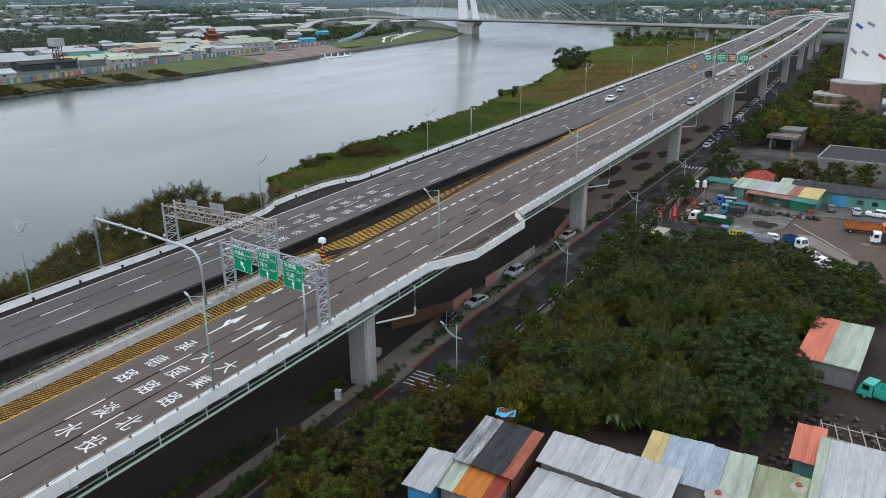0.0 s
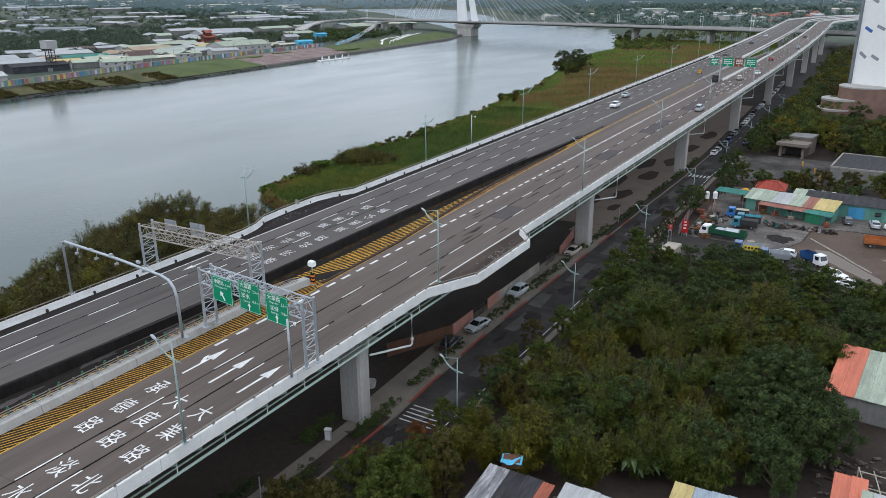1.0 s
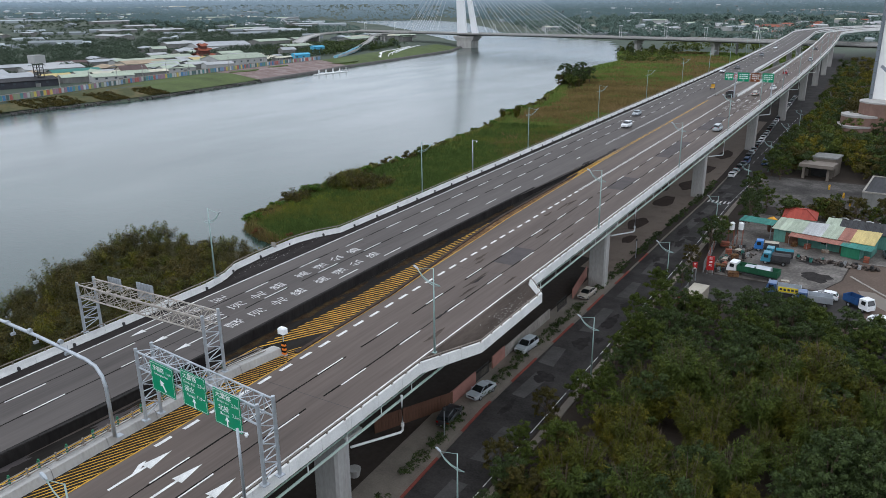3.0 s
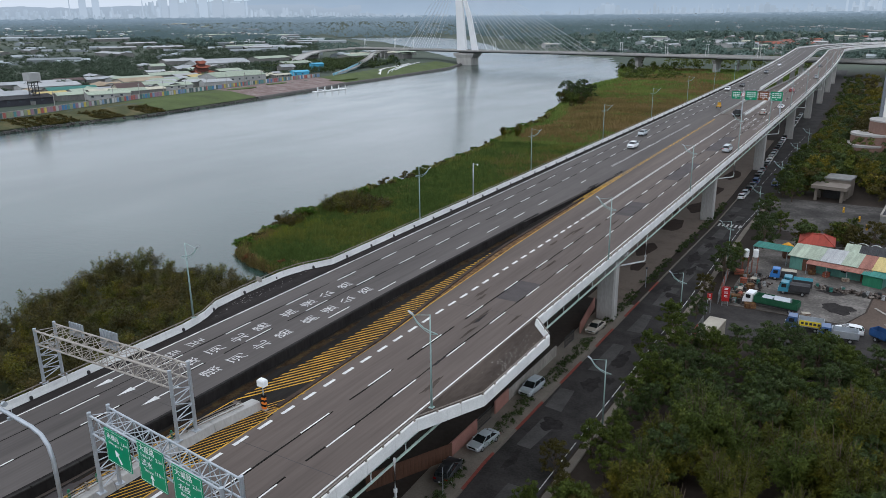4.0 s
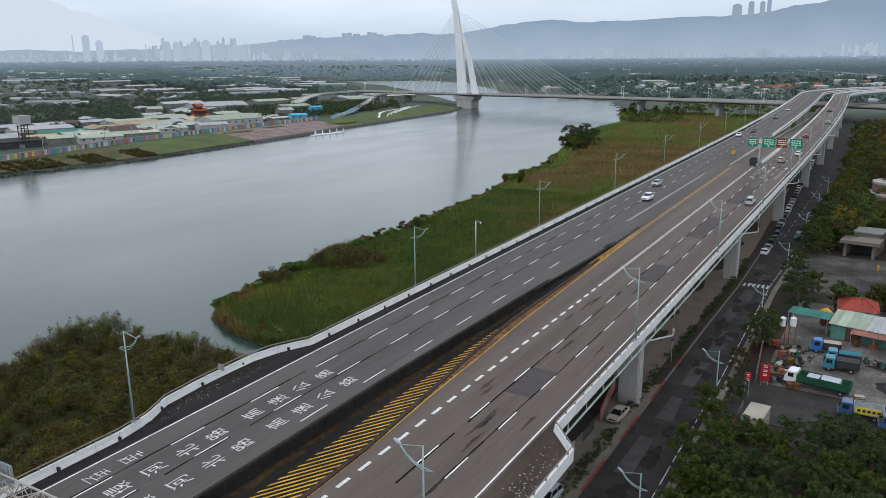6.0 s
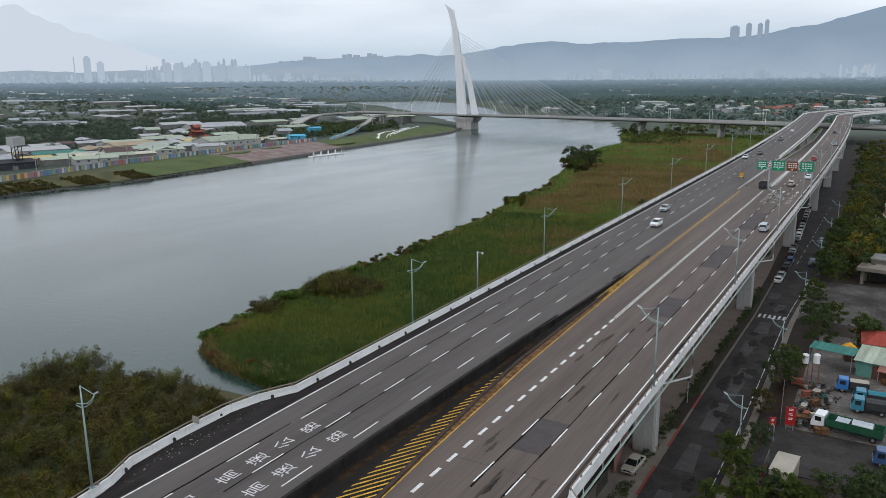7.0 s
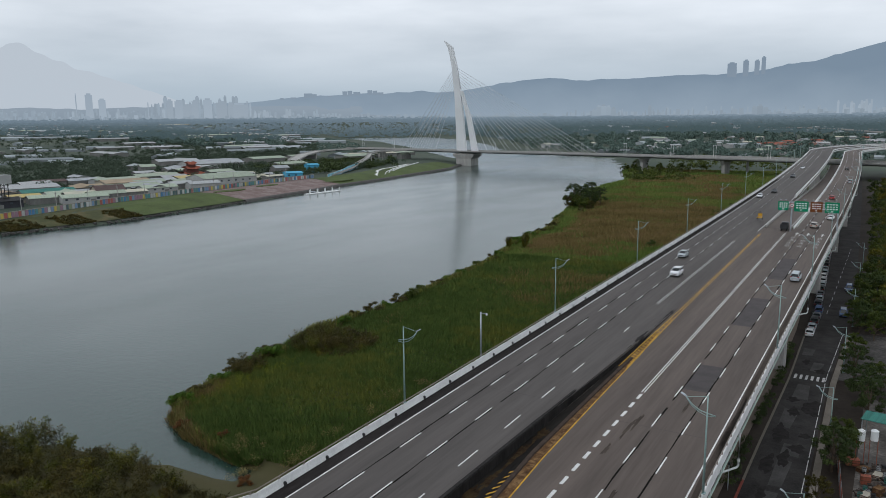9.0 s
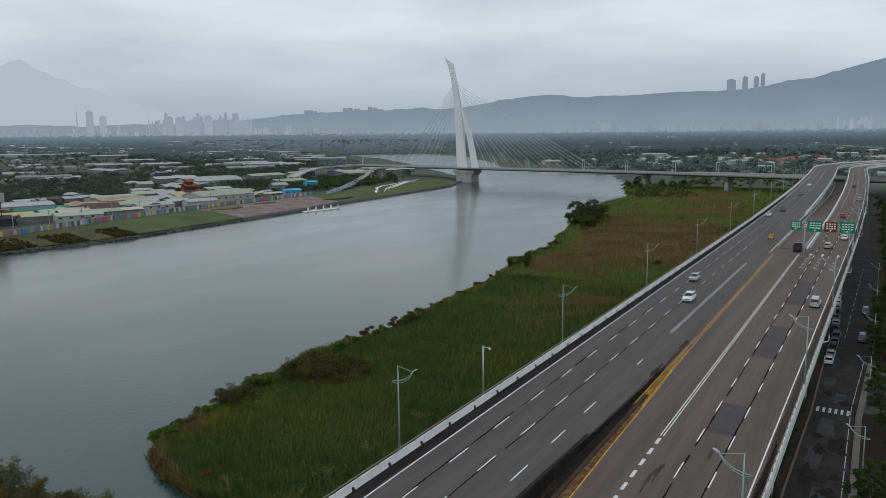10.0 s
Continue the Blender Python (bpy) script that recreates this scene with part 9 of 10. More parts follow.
def gable(name, at, rz, wx, dy, h, ridge, roof, wall_mat, label, category="warehouse", windows=True, group="buildings across the river"):
    """Walls, a two-sided roof with an overhang, windows and a door."""
    g = thing(name, at, rz, label, category, group)
    key = (wx, dy, h, ridge, roof, wall_mat.name)
    if key not in SHED_MESH:
        b = Build()
        b.sweep([[(x, 0, -1.0), (x, dy, -1.0), (x, dy, h), (x, dy / 2, h + ridge - 0.06), (x, 0, h)] for x in (0, wx)])
        wm = b.mesh("wall", wall_mat)
        rm = []
        for s in (0, 1):
            b = corrugated((-0.5, -0.5 if s == 0 else dy + 0.5, h - 0.5 * ridge / (dy / 2) + 0.02), (wx + 0.5, -0.5 if s == 0 else dy + 0.5, h - 0.5 * ridge / (dy / 2) + 0.02), (-0.5, dy / 2, h + ridge), (wx + 0.5, dy / 2, h + ridge), 1.2, 0.06, 0.15)
            rm.append(b.mesh("roof_sheet", ROOF[roof] if roof in ROOF else M[roof]))
        wins = []
        if windows:
            b = Build()
            b.box(0, -0.06, 0, 1.5, 0.05, 1.1)
            wins.append(b.mesh("window", M["win_dark"]))
            b = Build()
            b.box(0, -0.06, 0, 3.0, 0.05, 3.2)
            wins.append(b.mesh("door", M["wall_grey"]))
        SHED_MESH[key] = (wm, rm, wins)
    wm, rm, wins = SHED_MESH[key]
    part("wall", wm, None, g)
    for m in rm:
        part("roof_sheet", m, None, g)
    if wins:
        n = max(1, int(wx / 6))
        for i in range(n):
            part("window", wins[0], None, g).matrix_basis = pose(1.2 + i * (wx - 2) / n, 0, h * 0.55)
        part("door", wins[1], None, g).matrix_basis = pose(wx * 0.6, 0, -0.8)
        for i in range(max(1, int(dy / 7))):
            part("window", wins[0], None, g).matrix_basis = pose(wx, 1.5 + i * 6, h * 0.55, 0, 0, 90)
    return g


M["wall_white"] = material("wall_white", (0.36, 0.365, 0.355), 0.8, 0.15, 0.2, 3.0, 0.0)
M["wall_black"] = material("wall_black", (0.04, 0.042, 0.05), 0.7, 0.3, 0.2, 3.0, 0.0)
M["roof_tan"] = material("roof_tan", (0.32, 0.25, 0.17), 0.7, 0.25, 0.15, 2.0, 0.0)
M["roof_grey"] = material("roof_grey", (0.32, 0.335, 0.345), 0.6, 0.25, 0.15, 2.0, 0.0)
M["roof_cream"] = material("roof_cream", (0.46, 0.44, 0.34), 0.6, 0.2, 0.15, 2.0, 0.0)
B0 = BANK - 0.3
named = [
    (-420, 158, 78, 34, 16, 6.0, 1.6, "dark", "wall_black", "long black-walled warehouse by the flood wall"),
    (-404, 210, 70, 26, 14, 5.5, 1.5, "pale_green", "wall_white", "pale green-roofed workshop behind the flood wall"),
    (-418, 242, 72, 18, 13, 7.0, 3.0, "roof_brown", "wall_cream", "cream house with a dark brown gable roof"),
    (-440, 262, 74, 40, 18, 6.0, 1.6, "pale_green", "wall_white", "long workshop with a pale green roof"),
    (-416, 276, 75, 24, 13, 5.5, 1.6, "pale_green", "wall_white", "pale green-roofed shed behind the flood wall"),
    (-470, 285, 75, 34, 22, 6.5, 2.0, "roof_tan", "wall_cream", "broad workshop with a tan metal roof"),
    (-418, 330, 80, 46, 24, 9.0, 3.0, "pale_green", "wall_white", "large white warehouse with a pale green roof"),
    (-462, 345, 80, 40, 18, 6.0, 1.6, "yellow", "wall_cream", "old workshop with a yellow roof"),
    (-424, 402, 84, 26, 10, 4.5, 0.8, "roof_cream", "wall_grey", "open shed with a cream roof"),
    (-416, 416, 60, 14, 10, 7.5, 1.0, "sky", "wall_sky", "bright blue painted house by the river"),
    (-454, 486, 60, 11, 10, 10.5, 1.0, "sky", "wall_sky", "tall blue painted house behind the mural"),
    (-445, 152, 76, 40, 20, 7.0, 2.0, "roof_grey", "wall_grey", "old factory hall with a grey roof"),
    (-480, 150, 76, 44, 26, 7.0, 2.2, "roof_grey", "wall_white", "broad grey-roofed factory hall"),
    (-455, 215, 72, 32, 16, 6.0, 1.6, "teal", "wall_grey", "workshop with a faded teal roof"),
    (-492, 218, 74, 40, 20, 6.5, 1.8, "white", "wall_white", "long white-roofed factory hall"),
    (-500, 300, 80, 34, 18, 6.0, 1.6, "pale_green", "wall_white", "pale green-roofed hall farther inland"),
    (-436, 196, 74, 18, 12, 5.5, 1.4, "yellow", "wall_cream", "small shed with a yellow-green roof"),
    (-520, 150, 76, 46, 22, 7.0, 2.0, "red", "wall_white", "hall with a red and white roof"),
    (-600, 470, 70, 60, 30, 8.0, 3.5, "roof_grey", "wall_white", "large depot with a grey gabled roof"),
    (-570, 420, 70, 44, 20, 6.0, 1.8, "roof_grey", "wall_grey", "grey depot with a low roof"),
    (-360, 20, 80, 30, 16, 6.0, 1.6, "roof_grey", "wall_white", "grey-roofed shed behind the flood wall"),
    (-385, 90, 76, 40, 18, 6.0, 1.8, "white", "wall_white", "white-roofed factory hall behind the flood wall"),
    (-425, 85, 76, 44, 22, 7.0, 2.0, "roof_grey", "wall_grey", "grey-roofed factory hall farther back"),
]
M["roof_brown"] = material("roof_brown", (0.09, 0.06, 0.055), 0.7, 0.2, 0.2, 2.0, 0.0)
M["wall_sky"] = material("wall_sky", (0.08, 0.36, 0.55), 0.7, 0.2, 0.2, 2.0, 0.0)
for x, y, rz, wx, dy, h, rg, rf, wm, lb in named:
    gable("warehouse" if h < 9.5 and wm != "wall_sky" else "house", (x, y, B0), rz, wx, dy * 1.1, h * 0.72, rg, rf, M[wm], lb)
rr = random.Random(23)
kinds = ("pale_green", "roof_grey", "white", "roof_cream", "white", "pale_green", "white", "roof_grey")
taken = [(x, y, 26) for x, y, *_ in named]
count = 0
for _ in range(4000):
    if count > 100:
        break
    y = rr.uniform(30, 1900)
    x = shore(SHORE_W, y) - (75 if y < 800 else 260) - rr.expovariate(1 / (150 + y * 0.45))
    if x < -2600 or any(math.hypot(x - a, y - c) < q for a, c, q in taken):
        continue
    far = math.hypot(x, y)
    if noise.noise((x * 0.004, y * 0.004, 5)) < -0.12 and far > 600:
        continue
    k = rr.choice(kinds)
    size = rr.choice(((24, 15, 5.0, 1.6), (34, 20, 5.4, 1.8), (46, 24, 6.0, 2.0), (14, 11, 6.5, 2.0)))
    if far > 900:
        size = rr.choice(((60, 20, 4.5, 1.6), (40, 16, 4.5, 1.4), (80, 22, 5, 1.8)))
    taken.append((x, y, size[0] * 0.75))
    gable("warehouse", (x, y, land(x, y) - 0.3), rr.choice((70, 75, 80, 160, -12)), *size, k, M["wall_white"] if far < 480 else M["wall_grey"], {"pale_green": "pale green-roofed shed across the river", "white": "white-roofed shed across the river", "roof_grey": "grey-roofed shed across the river", "roof_cream": "cream-roofed shed across the river", "roof_tan": "tan-roofed shed across the river", "teal": "teal-roofed shed across the river", "rust": "rusty-roofed shed across the river"}[k], "warehouse", far < 480)
    count += 1
# smaller sheds crowded behind the flood wall
for _ in range(260):
    y = rr.uniform(120, 420)
    x = float(np.interp(y, [110, 192, 277, 399, 437], [-372, -388, -402, -415, -416])) - 6 - rr.expovariate(1 / 60)
    if x < -560 or (x > -440 and y < 195) or any(math.hypot(x - a, y - c) < q * 0.62 for a, c, q in taken):
        continue
    k = rr.choice(("pale_green", "roof_grey", "white", "roof_cream", "roof_grey", "pale_green", "roof_tan", "roof_brown"))
    size = rr.choice(((14, 10, 3.6, 1.2), (18, 12, 4.0, 1.4), (11, 8, 3.4, 1.0), (22, 12, 4.2, 1.5)))
    taken.append((x, y, size[0] * 1.05))
    gable("warehouse", (x, y, B0), rr.choice((70, 75, 80, 165)), *size, k, M["wall_grey"] if rr.random() < 0.75 else M["wall_white"], {"pale_green": "small pale green-roofed shed near the flood wall", "white": "small white-roofed shed near the flood wall", "roof_grey": "small grey-roofed shed near the flood wall", "roof_cream": "small cream-roofed shed near the flood wall", "roof_tan": "small tan-roofed shed near the flood wall", "roof_brown": "small brown-roofed shed near the flood wall"}[k], "warehouse", False)
# water tower
wt = thing("water_tower", (-421.6, 184.8, B0), 0, "white box water tower on a grey lattice shaft", "water tower")
b = Build()
b.box(-3.6, -3.6, 14, 3.6, 3.6, 19)
part("tank", b, M["wall_white"], wt)
for sx in (-2, 2):
    for sy in (-2, 2):
        b = Build()
        b.tube([(sx, sy, 0), (sx, sy, 14)], 0.25, 6)
        part("leg", b, M["dark_steel"], wt)
b = Build()
for k in range(5):
    b.tube([(-2, -2, k * 2.8), (2, -2, (k + 1) * 2.8)], 0.12, 5)
    b.tube([(2, -2, k * 2.8), (2, 2, (k + 1) * 2.8)], 0.12, 5)
    b.box(-2, -2, k * 2.8, 2, 2, k * 2.8 + 0.2)
tagged(part("bracing", b, M["dark_steel"], wt), kind="stuff")
# temple
tp = thing("temple", (-505, 392, B0), 70, "ornate red temple with swept tiled roofs", "temple")
M["temple_red"] = material("temple_red", (0.1, 0.04, 0.032), 0.7, 0.4, 0.4, 3.0, 0.1)
for z, s in ((0, 0.8), (4.8, 0.58), (8.6, 0.36)):
    b = Build()
    b.box(-9 * s, -7 * s, z, 9 * s, 7 * s, z + 3.6)
    part("hall", b, M["temple_red"], tp)
    b = Build()
    n = 12
    top_ = [(-7 * s + 14 * s * i / n, 0, z + 5.6 + 1.2 * abs(i / n - 0.5)) for i in range(n + 1)]
    for sy in (-1, 1):
        low_ = [(-12 * s + 24 * s * i / n, sy * 9.5 * s, z + 3.4 + 1.8 * (abs(i / n - 0.5) * 2) ** 3) for i in range(n + 1)]
        for i in range(n):
            b.quad(low_[i], low_[i + 1], top_[i + 1], top_[i])
    part("roof", b, ROOF["rust"], tp)
# poles along the wall
for i in range(12):
    t = i / 12
    x, y = -372 - 30 * t, 170 + 255 * t
    p = thing("utility_pole", (x - 6, y, B0), 0, "thin grey utility pole behind the flood wall", "utility pole", "utility poles")
    b = Build()
    b.tube([(0, 0, 0), (0, 0, 10.5)], 0.18, 6)
    part("shaft", b, M["concrete"], p)
    b = Build()
    b.box(-1.0, -0.1, 9.4, 1.0, 0.1, 9.6)
    part("crossarm", b, M["concrete"], p)


# woods and hedges far off, as one sheet of foliage
def foliage(name, spots, mat, label, per, size, seed):
    rng = np.random.default_rng(seed)
    cl = []
    for x, y, z, r in spots:
        for _ in range(3):
            cl.append((x + rng.normal() * r * 0.45, y + rng.normal() * r * 0.45, z + r * rng.uniform(0.15, 0.7), r * rng.uniform(0.45, 0.7)))
    return tagged(part(name, leaf_crown(rng, cl, per * len(spots), size), mat), label, "woods", kind="stuff")


rr = random.Random(29)


def free(x, y, d):
    return all(math.hypot(x - a, y - c) > q * 0.62 + d for a, c, q in taken)


sp = []
for _ in range(26000):
    y = rr.uniform(-60, 1100)
    x = shore(SHORE_W, y) - 62 - rr.expovariate(1 / (170 + y * 0.3))
    if (y < 760 or shore(SHORE_W, y) - x > 240) and noise.noise((x * 0.008, y * 0.008, 1)) > (-0.02 if x > -500 else -0.7) and free(x, y, 2) and not (-680 < x < -470 and 570 < y < 800):
        sp.append((x, y, land(x, y), rr.uniform(3.2, 6.2)))
    if len(sp) > 4600:
        break
# Leaf green lightened and greyed, so the base colour carries some haze.
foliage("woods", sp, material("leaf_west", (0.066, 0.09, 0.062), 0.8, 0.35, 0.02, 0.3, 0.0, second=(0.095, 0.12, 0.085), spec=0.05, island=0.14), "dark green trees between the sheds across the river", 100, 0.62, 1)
sp = [(-470 + rr.gauss(0, 16), 520 + rr.gauss(0, 42), B0, rr.uniform(4, 6.5)) for _ in range(150)] + [(-520 + rr.gauss(0, 22), 590 + rr.gauss(0, 50), B0, rr.uniform(4, 6.5)) for _ in range(160)]
foliage("woods", sp, LEAF[2], "dense dark green wood behind the riverside houses", 70, 0.9, 2)
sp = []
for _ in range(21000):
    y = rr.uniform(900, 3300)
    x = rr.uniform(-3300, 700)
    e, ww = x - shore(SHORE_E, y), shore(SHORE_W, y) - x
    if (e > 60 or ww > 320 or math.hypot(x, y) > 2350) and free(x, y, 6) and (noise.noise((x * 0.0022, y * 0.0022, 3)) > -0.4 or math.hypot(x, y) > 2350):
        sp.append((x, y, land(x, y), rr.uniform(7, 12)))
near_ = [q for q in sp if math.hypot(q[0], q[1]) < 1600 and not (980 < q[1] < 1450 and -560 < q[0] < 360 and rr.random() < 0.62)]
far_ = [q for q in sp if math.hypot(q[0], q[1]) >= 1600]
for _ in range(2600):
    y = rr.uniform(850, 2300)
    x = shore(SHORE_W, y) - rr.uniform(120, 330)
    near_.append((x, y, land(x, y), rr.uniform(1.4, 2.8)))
# Pale bluish leaf colour imitates the haze over these woods.
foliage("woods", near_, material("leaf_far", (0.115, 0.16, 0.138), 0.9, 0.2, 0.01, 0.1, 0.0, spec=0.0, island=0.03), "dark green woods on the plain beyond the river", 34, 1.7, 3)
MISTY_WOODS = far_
sp = []
for _ in range(3000):
    y = rr.uniform(60, 216)
    if noise.noise((y * 0.07, 2.0, 0)) + 0.5 * noise.noise((y * 0.3, 5.0, 0)) < -0.05:
        continue
    x_ = w(y, 3 + 20 * rr.random() ** 1.4)
    sp.append((x_, y, land(x_, y) - 0.2, rr.uniform(0.35, 1.2)))
foliage("bank_scrub", sp, LEAF[3], "olive scrub along the western bank", 26, 0.34, 4)
sp = [(shore(SHORE_E, y) + rr.uniform(2, 60), y, -4.5, rr.uniform(2, 5)) for y in [rr.uniform(560, 720) for _ in range(140)]] + [(rr.uniform(-190, -20), rr.uniform(690, 900), -3.0, rr.uniform(2.5, 5.5)) for _ in range(160)] + [(rr.uniform(-60, -30), rr.uniform(330, 560), -3.5, rr.uniform(1.5, 3.2)) for _ in range(60)] + [(rr.uniform(30, 400), rr.uniform(280, 700), GROUND, rr.uniform(4, 7)) for _ in range(420)]
foliage("woods", sp, LEAF[1], "green thickets round the far bridge head", 60, 0.8, 5)
b = Build()
rr = random.Random(83)
for _ in range(300):
    R, u = rr.uniform(950, 3000), rr.uniform(-0.66, 0.62)
    a = math.radians(31.25) - math.atan(u)
    x, y = 20 - R * math.sin(a), -50 + R * math.cos(a)
    if x > shore(SHORE_W, y) - 150 and x < shore(SHORE_E, y) + 90:
        continue
    L, D, H = rr.uniform(10, 46) * (1 + R / 3000), rr.uniform(8, 16), rr.uniform(2.5, 6.5)
    z, m = land(x, y) - 1, pose(x, y, 0, 0, 0, math.degrees(a) + rr.choice((0, 4, -8, 80)))
    b.sweep([[tuple(m @ Vector(q)) for q in ((s, -D / 2, z), (s, D / 2, z), (s, D / 2, z + H), (s, 0, z + H + 2), (s, -D / 2, z + H))] for s in (-L / 2, L / 2)])
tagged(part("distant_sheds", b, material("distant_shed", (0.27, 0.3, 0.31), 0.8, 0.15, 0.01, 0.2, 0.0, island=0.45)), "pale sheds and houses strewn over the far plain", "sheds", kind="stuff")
# low houses beyond the river bridge
rr = random.Random(71)
for i in range(84):
    x, y = rr.uniform(-520, 330), rr.uniform(980, 1420) if i < 64 else rr.uniform(1500, 2300)
    if x < shore(SHORE_E, y) + 60:
        continue
    rf = rr.choice(("white", "roof_grey", "white", "roof_cream", "rust", "pale_green"))
    wx, dy, h = rr.choice(((16, 10, 7), (22, 11, 8), (30, 12, 6), (12, 10, 9), (44, 16, 5)))
    gable("house", (x, y, land(x, y)), rr.choice((-14, -10, 70)), wx, dy, h, 1.5, rf, M["wall_white"], {"white": "pale low house beyond the river bridge", "roof_grey": "grey-roofed low house beyond the river bridge", "roof_cream": "cream-roofed low house beyond the river bridge", "rust": "rust-roofed low house beyond the river bridge", "pale_green": "green-roofed low house beyond the river bridge"}[rf], "house", False, "houses beyond the bridge")
gable("house", (-170, 1180, land(-170, 1180)), -14, 90, 26, 6, 3.0, "rust", M["wall_white"], "long hall with a red tiled roof beyond the bridge", "house", False, "houses beyond the bridge")
FAR_ROAD = [(-279.2, 2000.0, 22.7), (-190.7, 1900.0, 22.2), (-98.7, 1780.0, 20.4), (-1.6, 1640.0, 15.2), (398.4, 1420.0, 14.2)]
sweep_road("far_viaduct", FAR_ROAD, 8, 2.0, M["concrete"], "distant pale road viaduct across the plain", 1.0, "viaduct")
for (x0, y0, z0), (x1, y1, z1) in zip(FAR_ROAD, FAR_ROAD[1:]):
    for t in (0.0, 0.33, 0.66):
        x, y, z = x0 + (x1 - x0) * t, y0 + (y1 - y0) * t, z0 + (z1 - z0) * t
        p = thing("bridge_pier", (x, y, 0), 0, "distant concrete viaduct pier", "pier", "far viaduct piers")
        b = Build()
        b.box(-1.6, -1.6, land(x, y) - 2, 1.6, 1.6, z - 1.95)
        part("shaft", b, M["concrete"], p)
# lower road that crosses under the far bend
sweep_road("ramp_3", [(-6.7, 180.7, 14.6), (-6.8, 215, 14.8), (-7.1, 270, 14.5), (-8.4, 350, 13.0), (-10.6, 430, 11.6), (-14, 510, 10.9), (-18, 580, 10.7)], 3.55, 1.0, M["asphalt"], "ramp sinking between the parted carriageways", 0.7, "ramp")
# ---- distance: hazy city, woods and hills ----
def haze_glow(name, low, high, z0, z1, scale=0.004, uneven=0.0, deep=None):
    """A glow for far-off land, with the mist painted into its colour."""
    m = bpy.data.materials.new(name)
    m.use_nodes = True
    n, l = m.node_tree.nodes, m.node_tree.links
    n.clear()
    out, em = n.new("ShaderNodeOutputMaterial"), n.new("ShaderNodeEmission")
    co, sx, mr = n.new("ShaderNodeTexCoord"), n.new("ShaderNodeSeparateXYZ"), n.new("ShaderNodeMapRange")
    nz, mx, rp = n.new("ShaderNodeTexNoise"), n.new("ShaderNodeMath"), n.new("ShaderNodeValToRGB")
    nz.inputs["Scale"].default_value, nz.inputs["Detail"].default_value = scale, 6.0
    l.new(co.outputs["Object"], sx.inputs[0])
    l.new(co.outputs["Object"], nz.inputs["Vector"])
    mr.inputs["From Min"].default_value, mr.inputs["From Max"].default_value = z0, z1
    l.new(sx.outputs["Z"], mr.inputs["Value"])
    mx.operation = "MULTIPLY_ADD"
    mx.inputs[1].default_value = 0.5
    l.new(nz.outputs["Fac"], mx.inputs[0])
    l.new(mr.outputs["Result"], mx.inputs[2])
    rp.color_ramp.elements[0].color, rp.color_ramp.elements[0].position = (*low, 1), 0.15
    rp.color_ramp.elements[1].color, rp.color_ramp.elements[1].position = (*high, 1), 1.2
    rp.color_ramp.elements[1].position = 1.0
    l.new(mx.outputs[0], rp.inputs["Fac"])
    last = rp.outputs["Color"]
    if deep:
        # Haze as colour: blends to a paler tone with distance.
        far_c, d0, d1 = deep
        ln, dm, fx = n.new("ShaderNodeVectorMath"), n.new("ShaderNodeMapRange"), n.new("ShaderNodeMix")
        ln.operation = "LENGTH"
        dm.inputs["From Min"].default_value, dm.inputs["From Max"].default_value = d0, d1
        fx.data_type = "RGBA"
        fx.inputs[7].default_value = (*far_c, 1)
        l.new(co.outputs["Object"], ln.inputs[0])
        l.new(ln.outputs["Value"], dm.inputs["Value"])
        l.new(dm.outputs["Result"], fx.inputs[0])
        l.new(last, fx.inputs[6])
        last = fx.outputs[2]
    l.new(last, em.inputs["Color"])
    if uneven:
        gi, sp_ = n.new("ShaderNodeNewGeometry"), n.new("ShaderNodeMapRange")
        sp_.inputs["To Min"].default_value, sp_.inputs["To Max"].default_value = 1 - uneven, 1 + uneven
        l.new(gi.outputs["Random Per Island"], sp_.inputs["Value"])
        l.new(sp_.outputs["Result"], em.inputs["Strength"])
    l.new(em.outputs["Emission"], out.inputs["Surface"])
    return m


EYE = Vector((20, -50, 46.5))
HEAD = math.radians(31.25)


def bearing(u, R):
    """A point R metres off, u being the tangent of its angle from the view's middle line."""
    a = HEAD - math.atan(u)
    return EYE.x - R * math.sin(a), EYE.y + R * math.cos(a)


def ridge(name, R, prof, mat, label, depth=350):
    """A long ridge: slopes rise to a crest whose height follows prof (tangent, metres)."""
    us = np.linspace(prof[0][0], prof[-1][0], 170)
    hs = np.interp(us, [p[0] for p in prof], [p[1] for p in prof])
    rng = np.random.default_rng(4)
    b = Build()
    rowsz = ((0.0, -40), (0.35, 0.45), (0.7, 0.8), (1.0, 1.0))
    for k, (f, q) in enumerate(rowsz):
        for u, h in zip(us, hs):
            x, y = bearing(float(u), R + depth * (f - 1) + (0 if k in (0, 3) else 60 * noise.noise((u * 8, k, 0))))
            hh = h * (1 + 0.035 * noise.noise((u * 60, 3.0, 0)) + 0.06 * noise.noise((u * 14, 5.0, k)))
            b.v.append((x, y, q if k == 0 else hh * q))
    n = len(us)
    b.f = [(j * n + i, j * n + i + 1, (j + 1) * n + i + 1, (j + 1) * n + i) for j in range(3) for i in range(n - 1)]
    return tagged(part(name, b, mat, smooth=True), label, "hills", kind="structure")


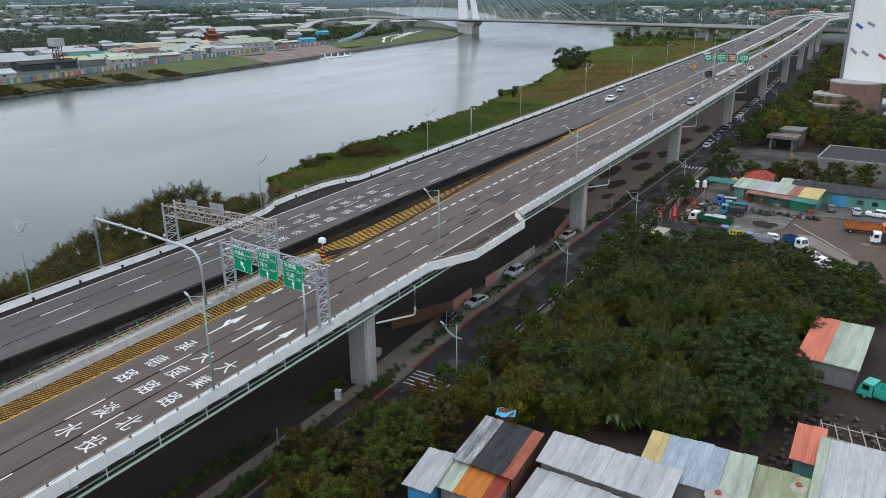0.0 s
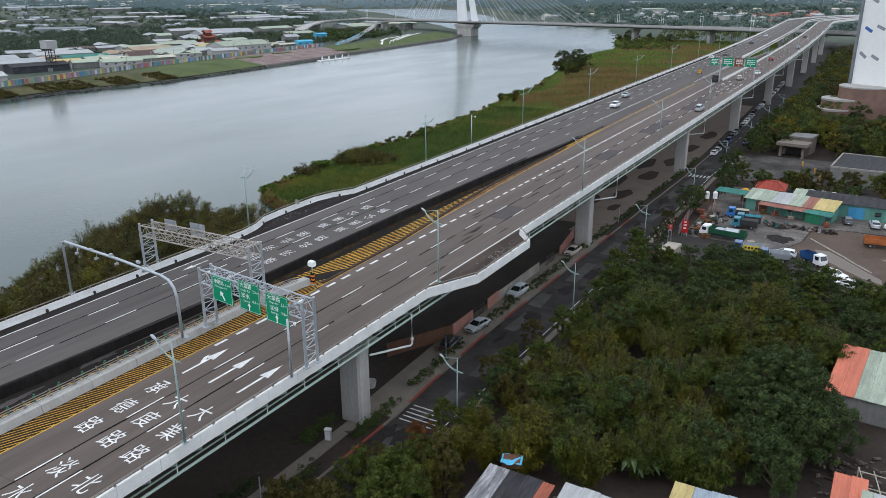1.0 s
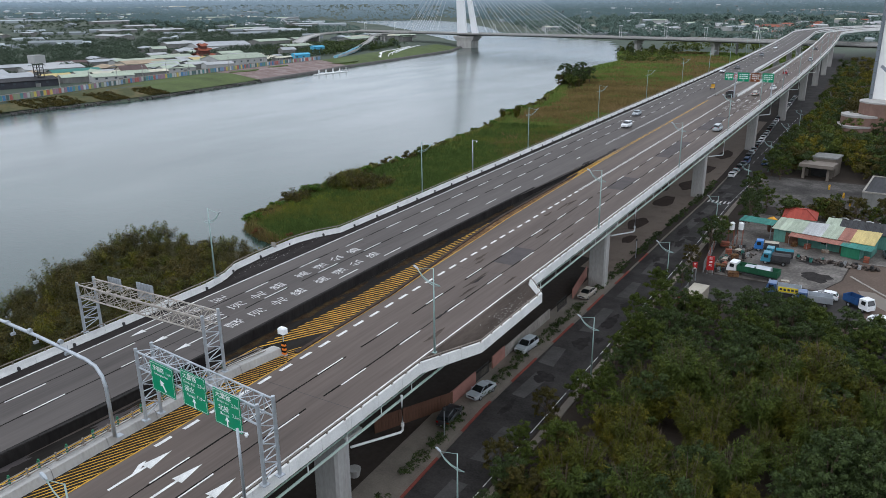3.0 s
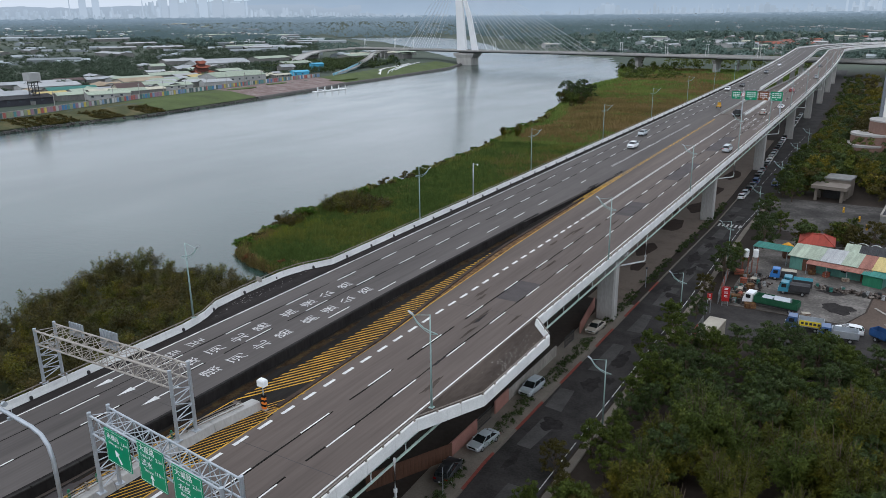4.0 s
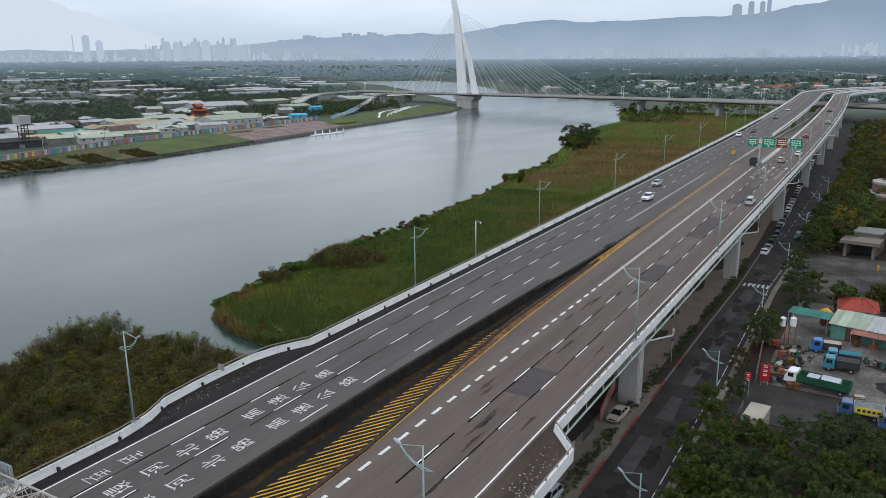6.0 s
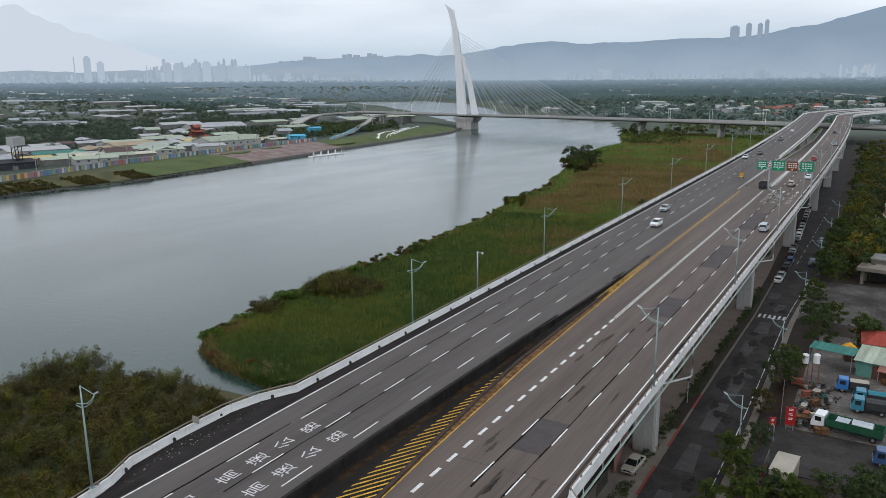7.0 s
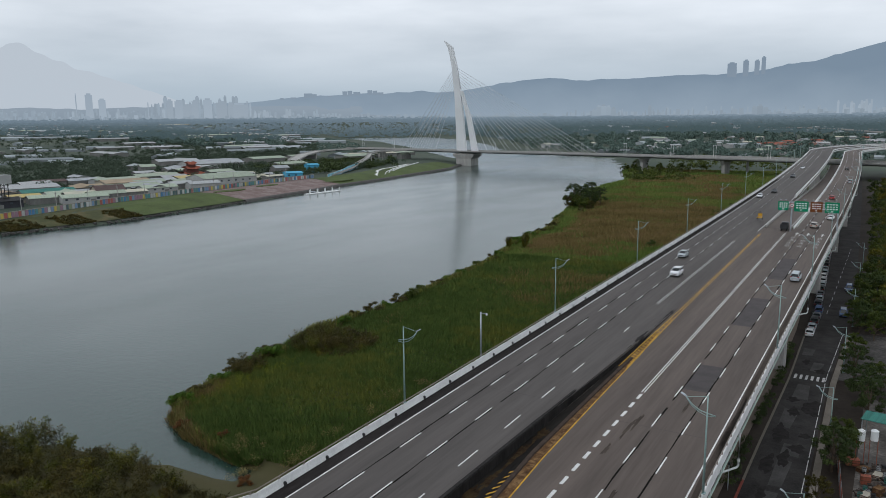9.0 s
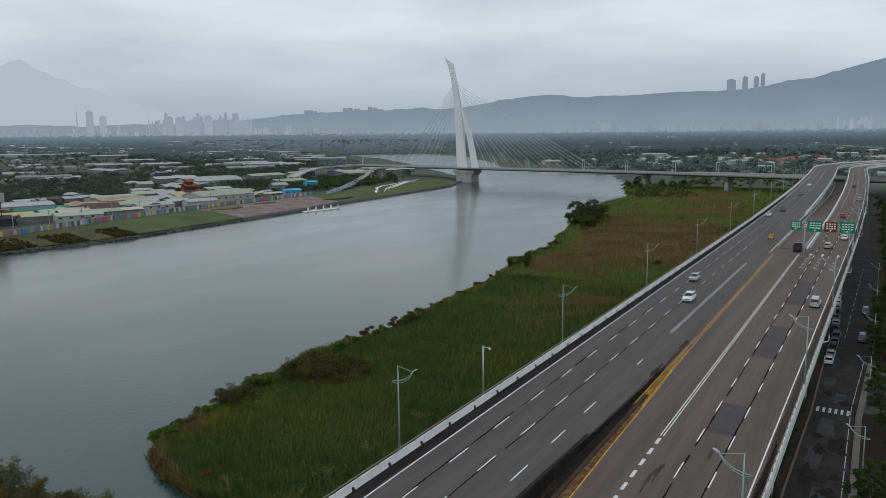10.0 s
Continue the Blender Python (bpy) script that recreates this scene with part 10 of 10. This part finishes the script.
# Haze painted as glow; the ridge pales towards its foot.
far_hill = haze_glow("mist_far", (0.76, 0.825, 0.865), (0.77, 0.83, 0.868), 120, 400)
mid_hill = haze_glow("mist_mid", (0.46, 0.555, 0.63), (0.31, 0.40, 0.485), 60, 380)
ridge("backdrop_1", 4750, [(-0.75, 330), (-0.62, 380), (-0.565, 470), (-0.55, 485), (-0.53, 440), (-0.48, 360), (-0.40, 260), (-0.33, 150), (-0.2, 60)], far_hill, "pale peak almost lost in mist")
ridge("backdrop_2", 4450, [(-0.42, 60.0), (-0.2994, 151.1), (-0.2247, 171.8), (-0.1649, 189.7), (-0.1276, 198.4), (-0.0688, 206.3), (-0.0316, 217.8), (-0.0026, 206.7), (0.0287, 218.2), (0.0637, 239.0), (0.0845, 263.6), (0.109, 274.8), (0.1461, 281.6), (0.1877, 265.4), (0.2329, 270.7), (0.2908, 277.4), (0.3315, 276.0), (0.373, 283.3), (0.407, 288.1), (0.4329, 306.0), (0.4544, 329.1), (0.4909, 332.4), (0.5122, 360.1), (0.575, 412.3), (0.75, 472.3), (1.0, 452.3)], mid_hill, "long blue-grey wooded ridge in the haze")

haze_hill = haze_glow("mist_low", (0.37, 0.445, 0.505), (0.43, 0.505, 0.565), 50, 140)
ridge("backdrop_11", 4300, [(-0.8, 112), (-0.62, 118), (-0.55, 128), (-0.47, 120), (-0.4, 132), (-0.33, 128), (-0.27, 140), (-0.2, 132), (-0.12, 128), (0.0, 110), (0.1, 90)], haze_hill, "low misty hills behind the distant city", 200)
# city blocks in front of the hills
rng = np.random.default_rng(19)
# Bluish glow near the sky's tone stands in for haze over the city.
city = haze_glow("mist_city", (0.45, 0.53, 0.585), (0.46, 0.54, 0.6), 60, 210, 0.02, 0.07)
city_hazed = haze_glow("mist_city_dark", (0.52, 0.6, 0.655), (0.485, 0.565, 0.63), 60, 210, 0.02, 0.06)
city_light = haze_glow("mist_city_light", (0.42, 0.5, 0.555), (0.45, 0.53, 0.59), 60, 140, 0.02, 0.09)


def blocks(name, mat, spec, R, label):
    b = Build()
    for u, wd, h in spec:
        x, y = bearing(u, R)
        a = math.degrees(HEAD - math.atan(u))
        m = pose(x, y, 0, 0, 0, a)
        b.box(-wd / 2, -15, -10, wd / 2, 15, h, m)
        if h > 90:
            b.box(-wd * 0.3, -10, h, wd * 0.3, 10, h + 7, m)
    return tagged(part(name, b, mat), label, "skyline", kind="structure")


def crowd(n, u0, u1, w0, w1, h0, h1):
    return [(float(rng.uniform(u0, u1)), float(rng.uniform(w0, w1)), float(h0 + (h1 - h0) * rng.uniform() ** 1.6)) for _ in range(n)]


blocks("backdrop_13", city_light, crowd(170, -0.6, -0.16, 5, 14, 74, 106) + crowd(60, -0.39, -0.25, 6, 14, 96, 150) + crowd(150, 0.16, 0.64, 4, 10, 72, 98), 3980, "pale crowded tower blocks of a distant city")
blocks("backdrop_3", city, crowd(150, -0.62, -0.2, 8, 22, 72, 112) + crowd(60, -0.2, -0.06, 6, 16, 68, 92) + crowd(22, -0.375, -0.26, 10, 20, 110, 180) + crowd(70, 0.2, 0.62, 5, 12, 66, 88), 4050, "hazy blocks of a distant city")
blocks("backdrop_4", city_hazed, crowd(50, -0.5, -0.2, 10, 20, 76, 112) + crowd(30, 0.52, 0.66, 8, 16, 84, 118), 3900, "darker towers of a distant city")
blocks("backdrop_5", city_hazed, [(-0.464, 30.6, 177), (-0.4468, 30.6, 154), (-0.481, 4.5, 178), (-0.308, 39.9, 155), (-0.3333, 55.2, 128), (-0.3579, 27.6, 151), (-0.3461, 36.8, 148), (-0.3245, 30.6, 148), (-0.2898, 49.1, 142), (-0.2662, 79.7, 132), (-0.252, 8.2, 134), (-0.3865, 4.5, 139), (-0.278, 24.5, 139)], 3850, "tall hazy towers of a distant city")
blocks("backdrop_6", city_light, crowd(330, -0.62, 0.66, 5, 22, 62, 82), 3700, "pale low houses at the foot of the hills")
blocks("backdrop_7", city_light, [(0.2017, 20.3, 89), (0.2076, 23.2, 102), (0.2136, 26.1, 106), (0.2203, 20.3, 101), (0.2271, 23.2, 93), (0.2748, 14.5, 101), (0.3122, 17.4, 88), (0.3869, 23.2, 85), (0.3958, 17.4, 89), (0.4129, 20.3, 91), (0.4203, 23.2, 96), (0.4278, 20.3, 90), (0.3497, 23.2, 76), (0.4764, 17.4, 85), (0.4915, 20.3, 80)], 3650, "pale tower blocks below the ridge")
# Hill towers glow in the same painted haze as the ridge.
hill_tower = haze_glow("mist_hill_tower", (0.38, 0.46, 0.53), (0.33, 0.41, 0.485), 180, 420, 0.03)
b = Build()
for u, wd, h in [(0.3803, 46, 334), (0.3843, 18, 313), (0.3984, 28, 346), (0.413, 25, 344), (0.4215, 21, 360)]:
    x, y = bearing(u, 4420)
    m = pose(x, y, 0, 0, 0, math.degrees(HEAD - math.atan(u)))
    b.box(-wd / 2, -12, 200, wd / 2, 12, h, m)
    b.box(-wd / 4, -6, h, wd / 4, 6, h + 6, m)
for u, wd, h in [(-0.1752, 47, 206), (-0.1678, 34, 202), (-0.1268, 27, 217), (-0.1201, 27, 220), (-0.1112, 40, 214), (-0.094, 27, 223), (-0.0873, 27, 220), (-0.08, 34, 210), (-0.1463, 27, 192), (-0.2097, 24, 181), (-0.1948, 30, 184)]:
    x, y = bearing(u, 4440)
    b.box(-wd / 2, -12, 60, wd / 2, 12, h, pose(x, y, 0, 0, 0, math.degrees(HEAD - math.atan(u))))
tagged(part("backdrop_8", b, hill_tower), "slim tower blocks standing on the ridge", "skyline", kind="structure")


def wood_band(name, R, mat, u0, u1, h, seed, label, base):
    b = Build()
    n = 260
    us = np.linspace(u0, u1, n)
    for k in range(2):
        for u in us:
            x, y = bearing(float(u), R + (0 if k == 0 else 30))
            b.v.append((x, y, -12 if k == 0 else h * (0.75 + 0.5 * noise.noise((u * 90, seed, 0)) + 0.3 * noise.noise((u * 17, seed, 1))) + base))
    b.f = [(i, i + 1, n + i + 1, n + i) for i in range(n - 1)]
    return tagged(part(name, b, mat), label, "woods", kind="structure")


# Both wood bands glow blue-grey, distance haze put into the colour.
wood_band("backdrop_9", 3550, haze_glow("mist_wood_1", (0.27, 0.345, 0.405), (0.32, 0.4, 0.46), -10, 40, 0.01), -0.75, 0.8, 14, 2, "band of misty woods far across the plain", 50)
wood_band("backdrop_10", 3150, haze_glow("mist_wood_2", (0.23, 0.3, 0.35), (0.26, 0.335, 0.385), -10, 40, 0.01), -0.75, 0.8, 13, 7, "band of blue-green woods across the plain", 38)

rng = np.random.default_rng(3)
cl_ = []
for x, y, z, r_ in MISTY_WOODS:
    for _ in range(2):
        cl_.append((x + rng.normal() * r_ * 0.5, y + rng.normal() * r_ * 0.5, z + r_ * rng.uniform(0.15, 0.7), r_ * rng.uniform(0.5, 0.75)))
# Leaves glow unlit; their colour pales with distance as painted haze.
tagged(part("backdrop_12", leaf_crown(rng, cl_, 16 * len(MISTY_WOODS), 2.6), haze_glow("mist_wood_3", (0.07, 0.108, 0.11), (0.105, 0.15, 0.155), -5, 45, 0.004, 0.12, ((0.25, 0.325, 0.375), 2000, 3300))), "blue-green woods of the plain fading into mist", "woods", kind="structure")
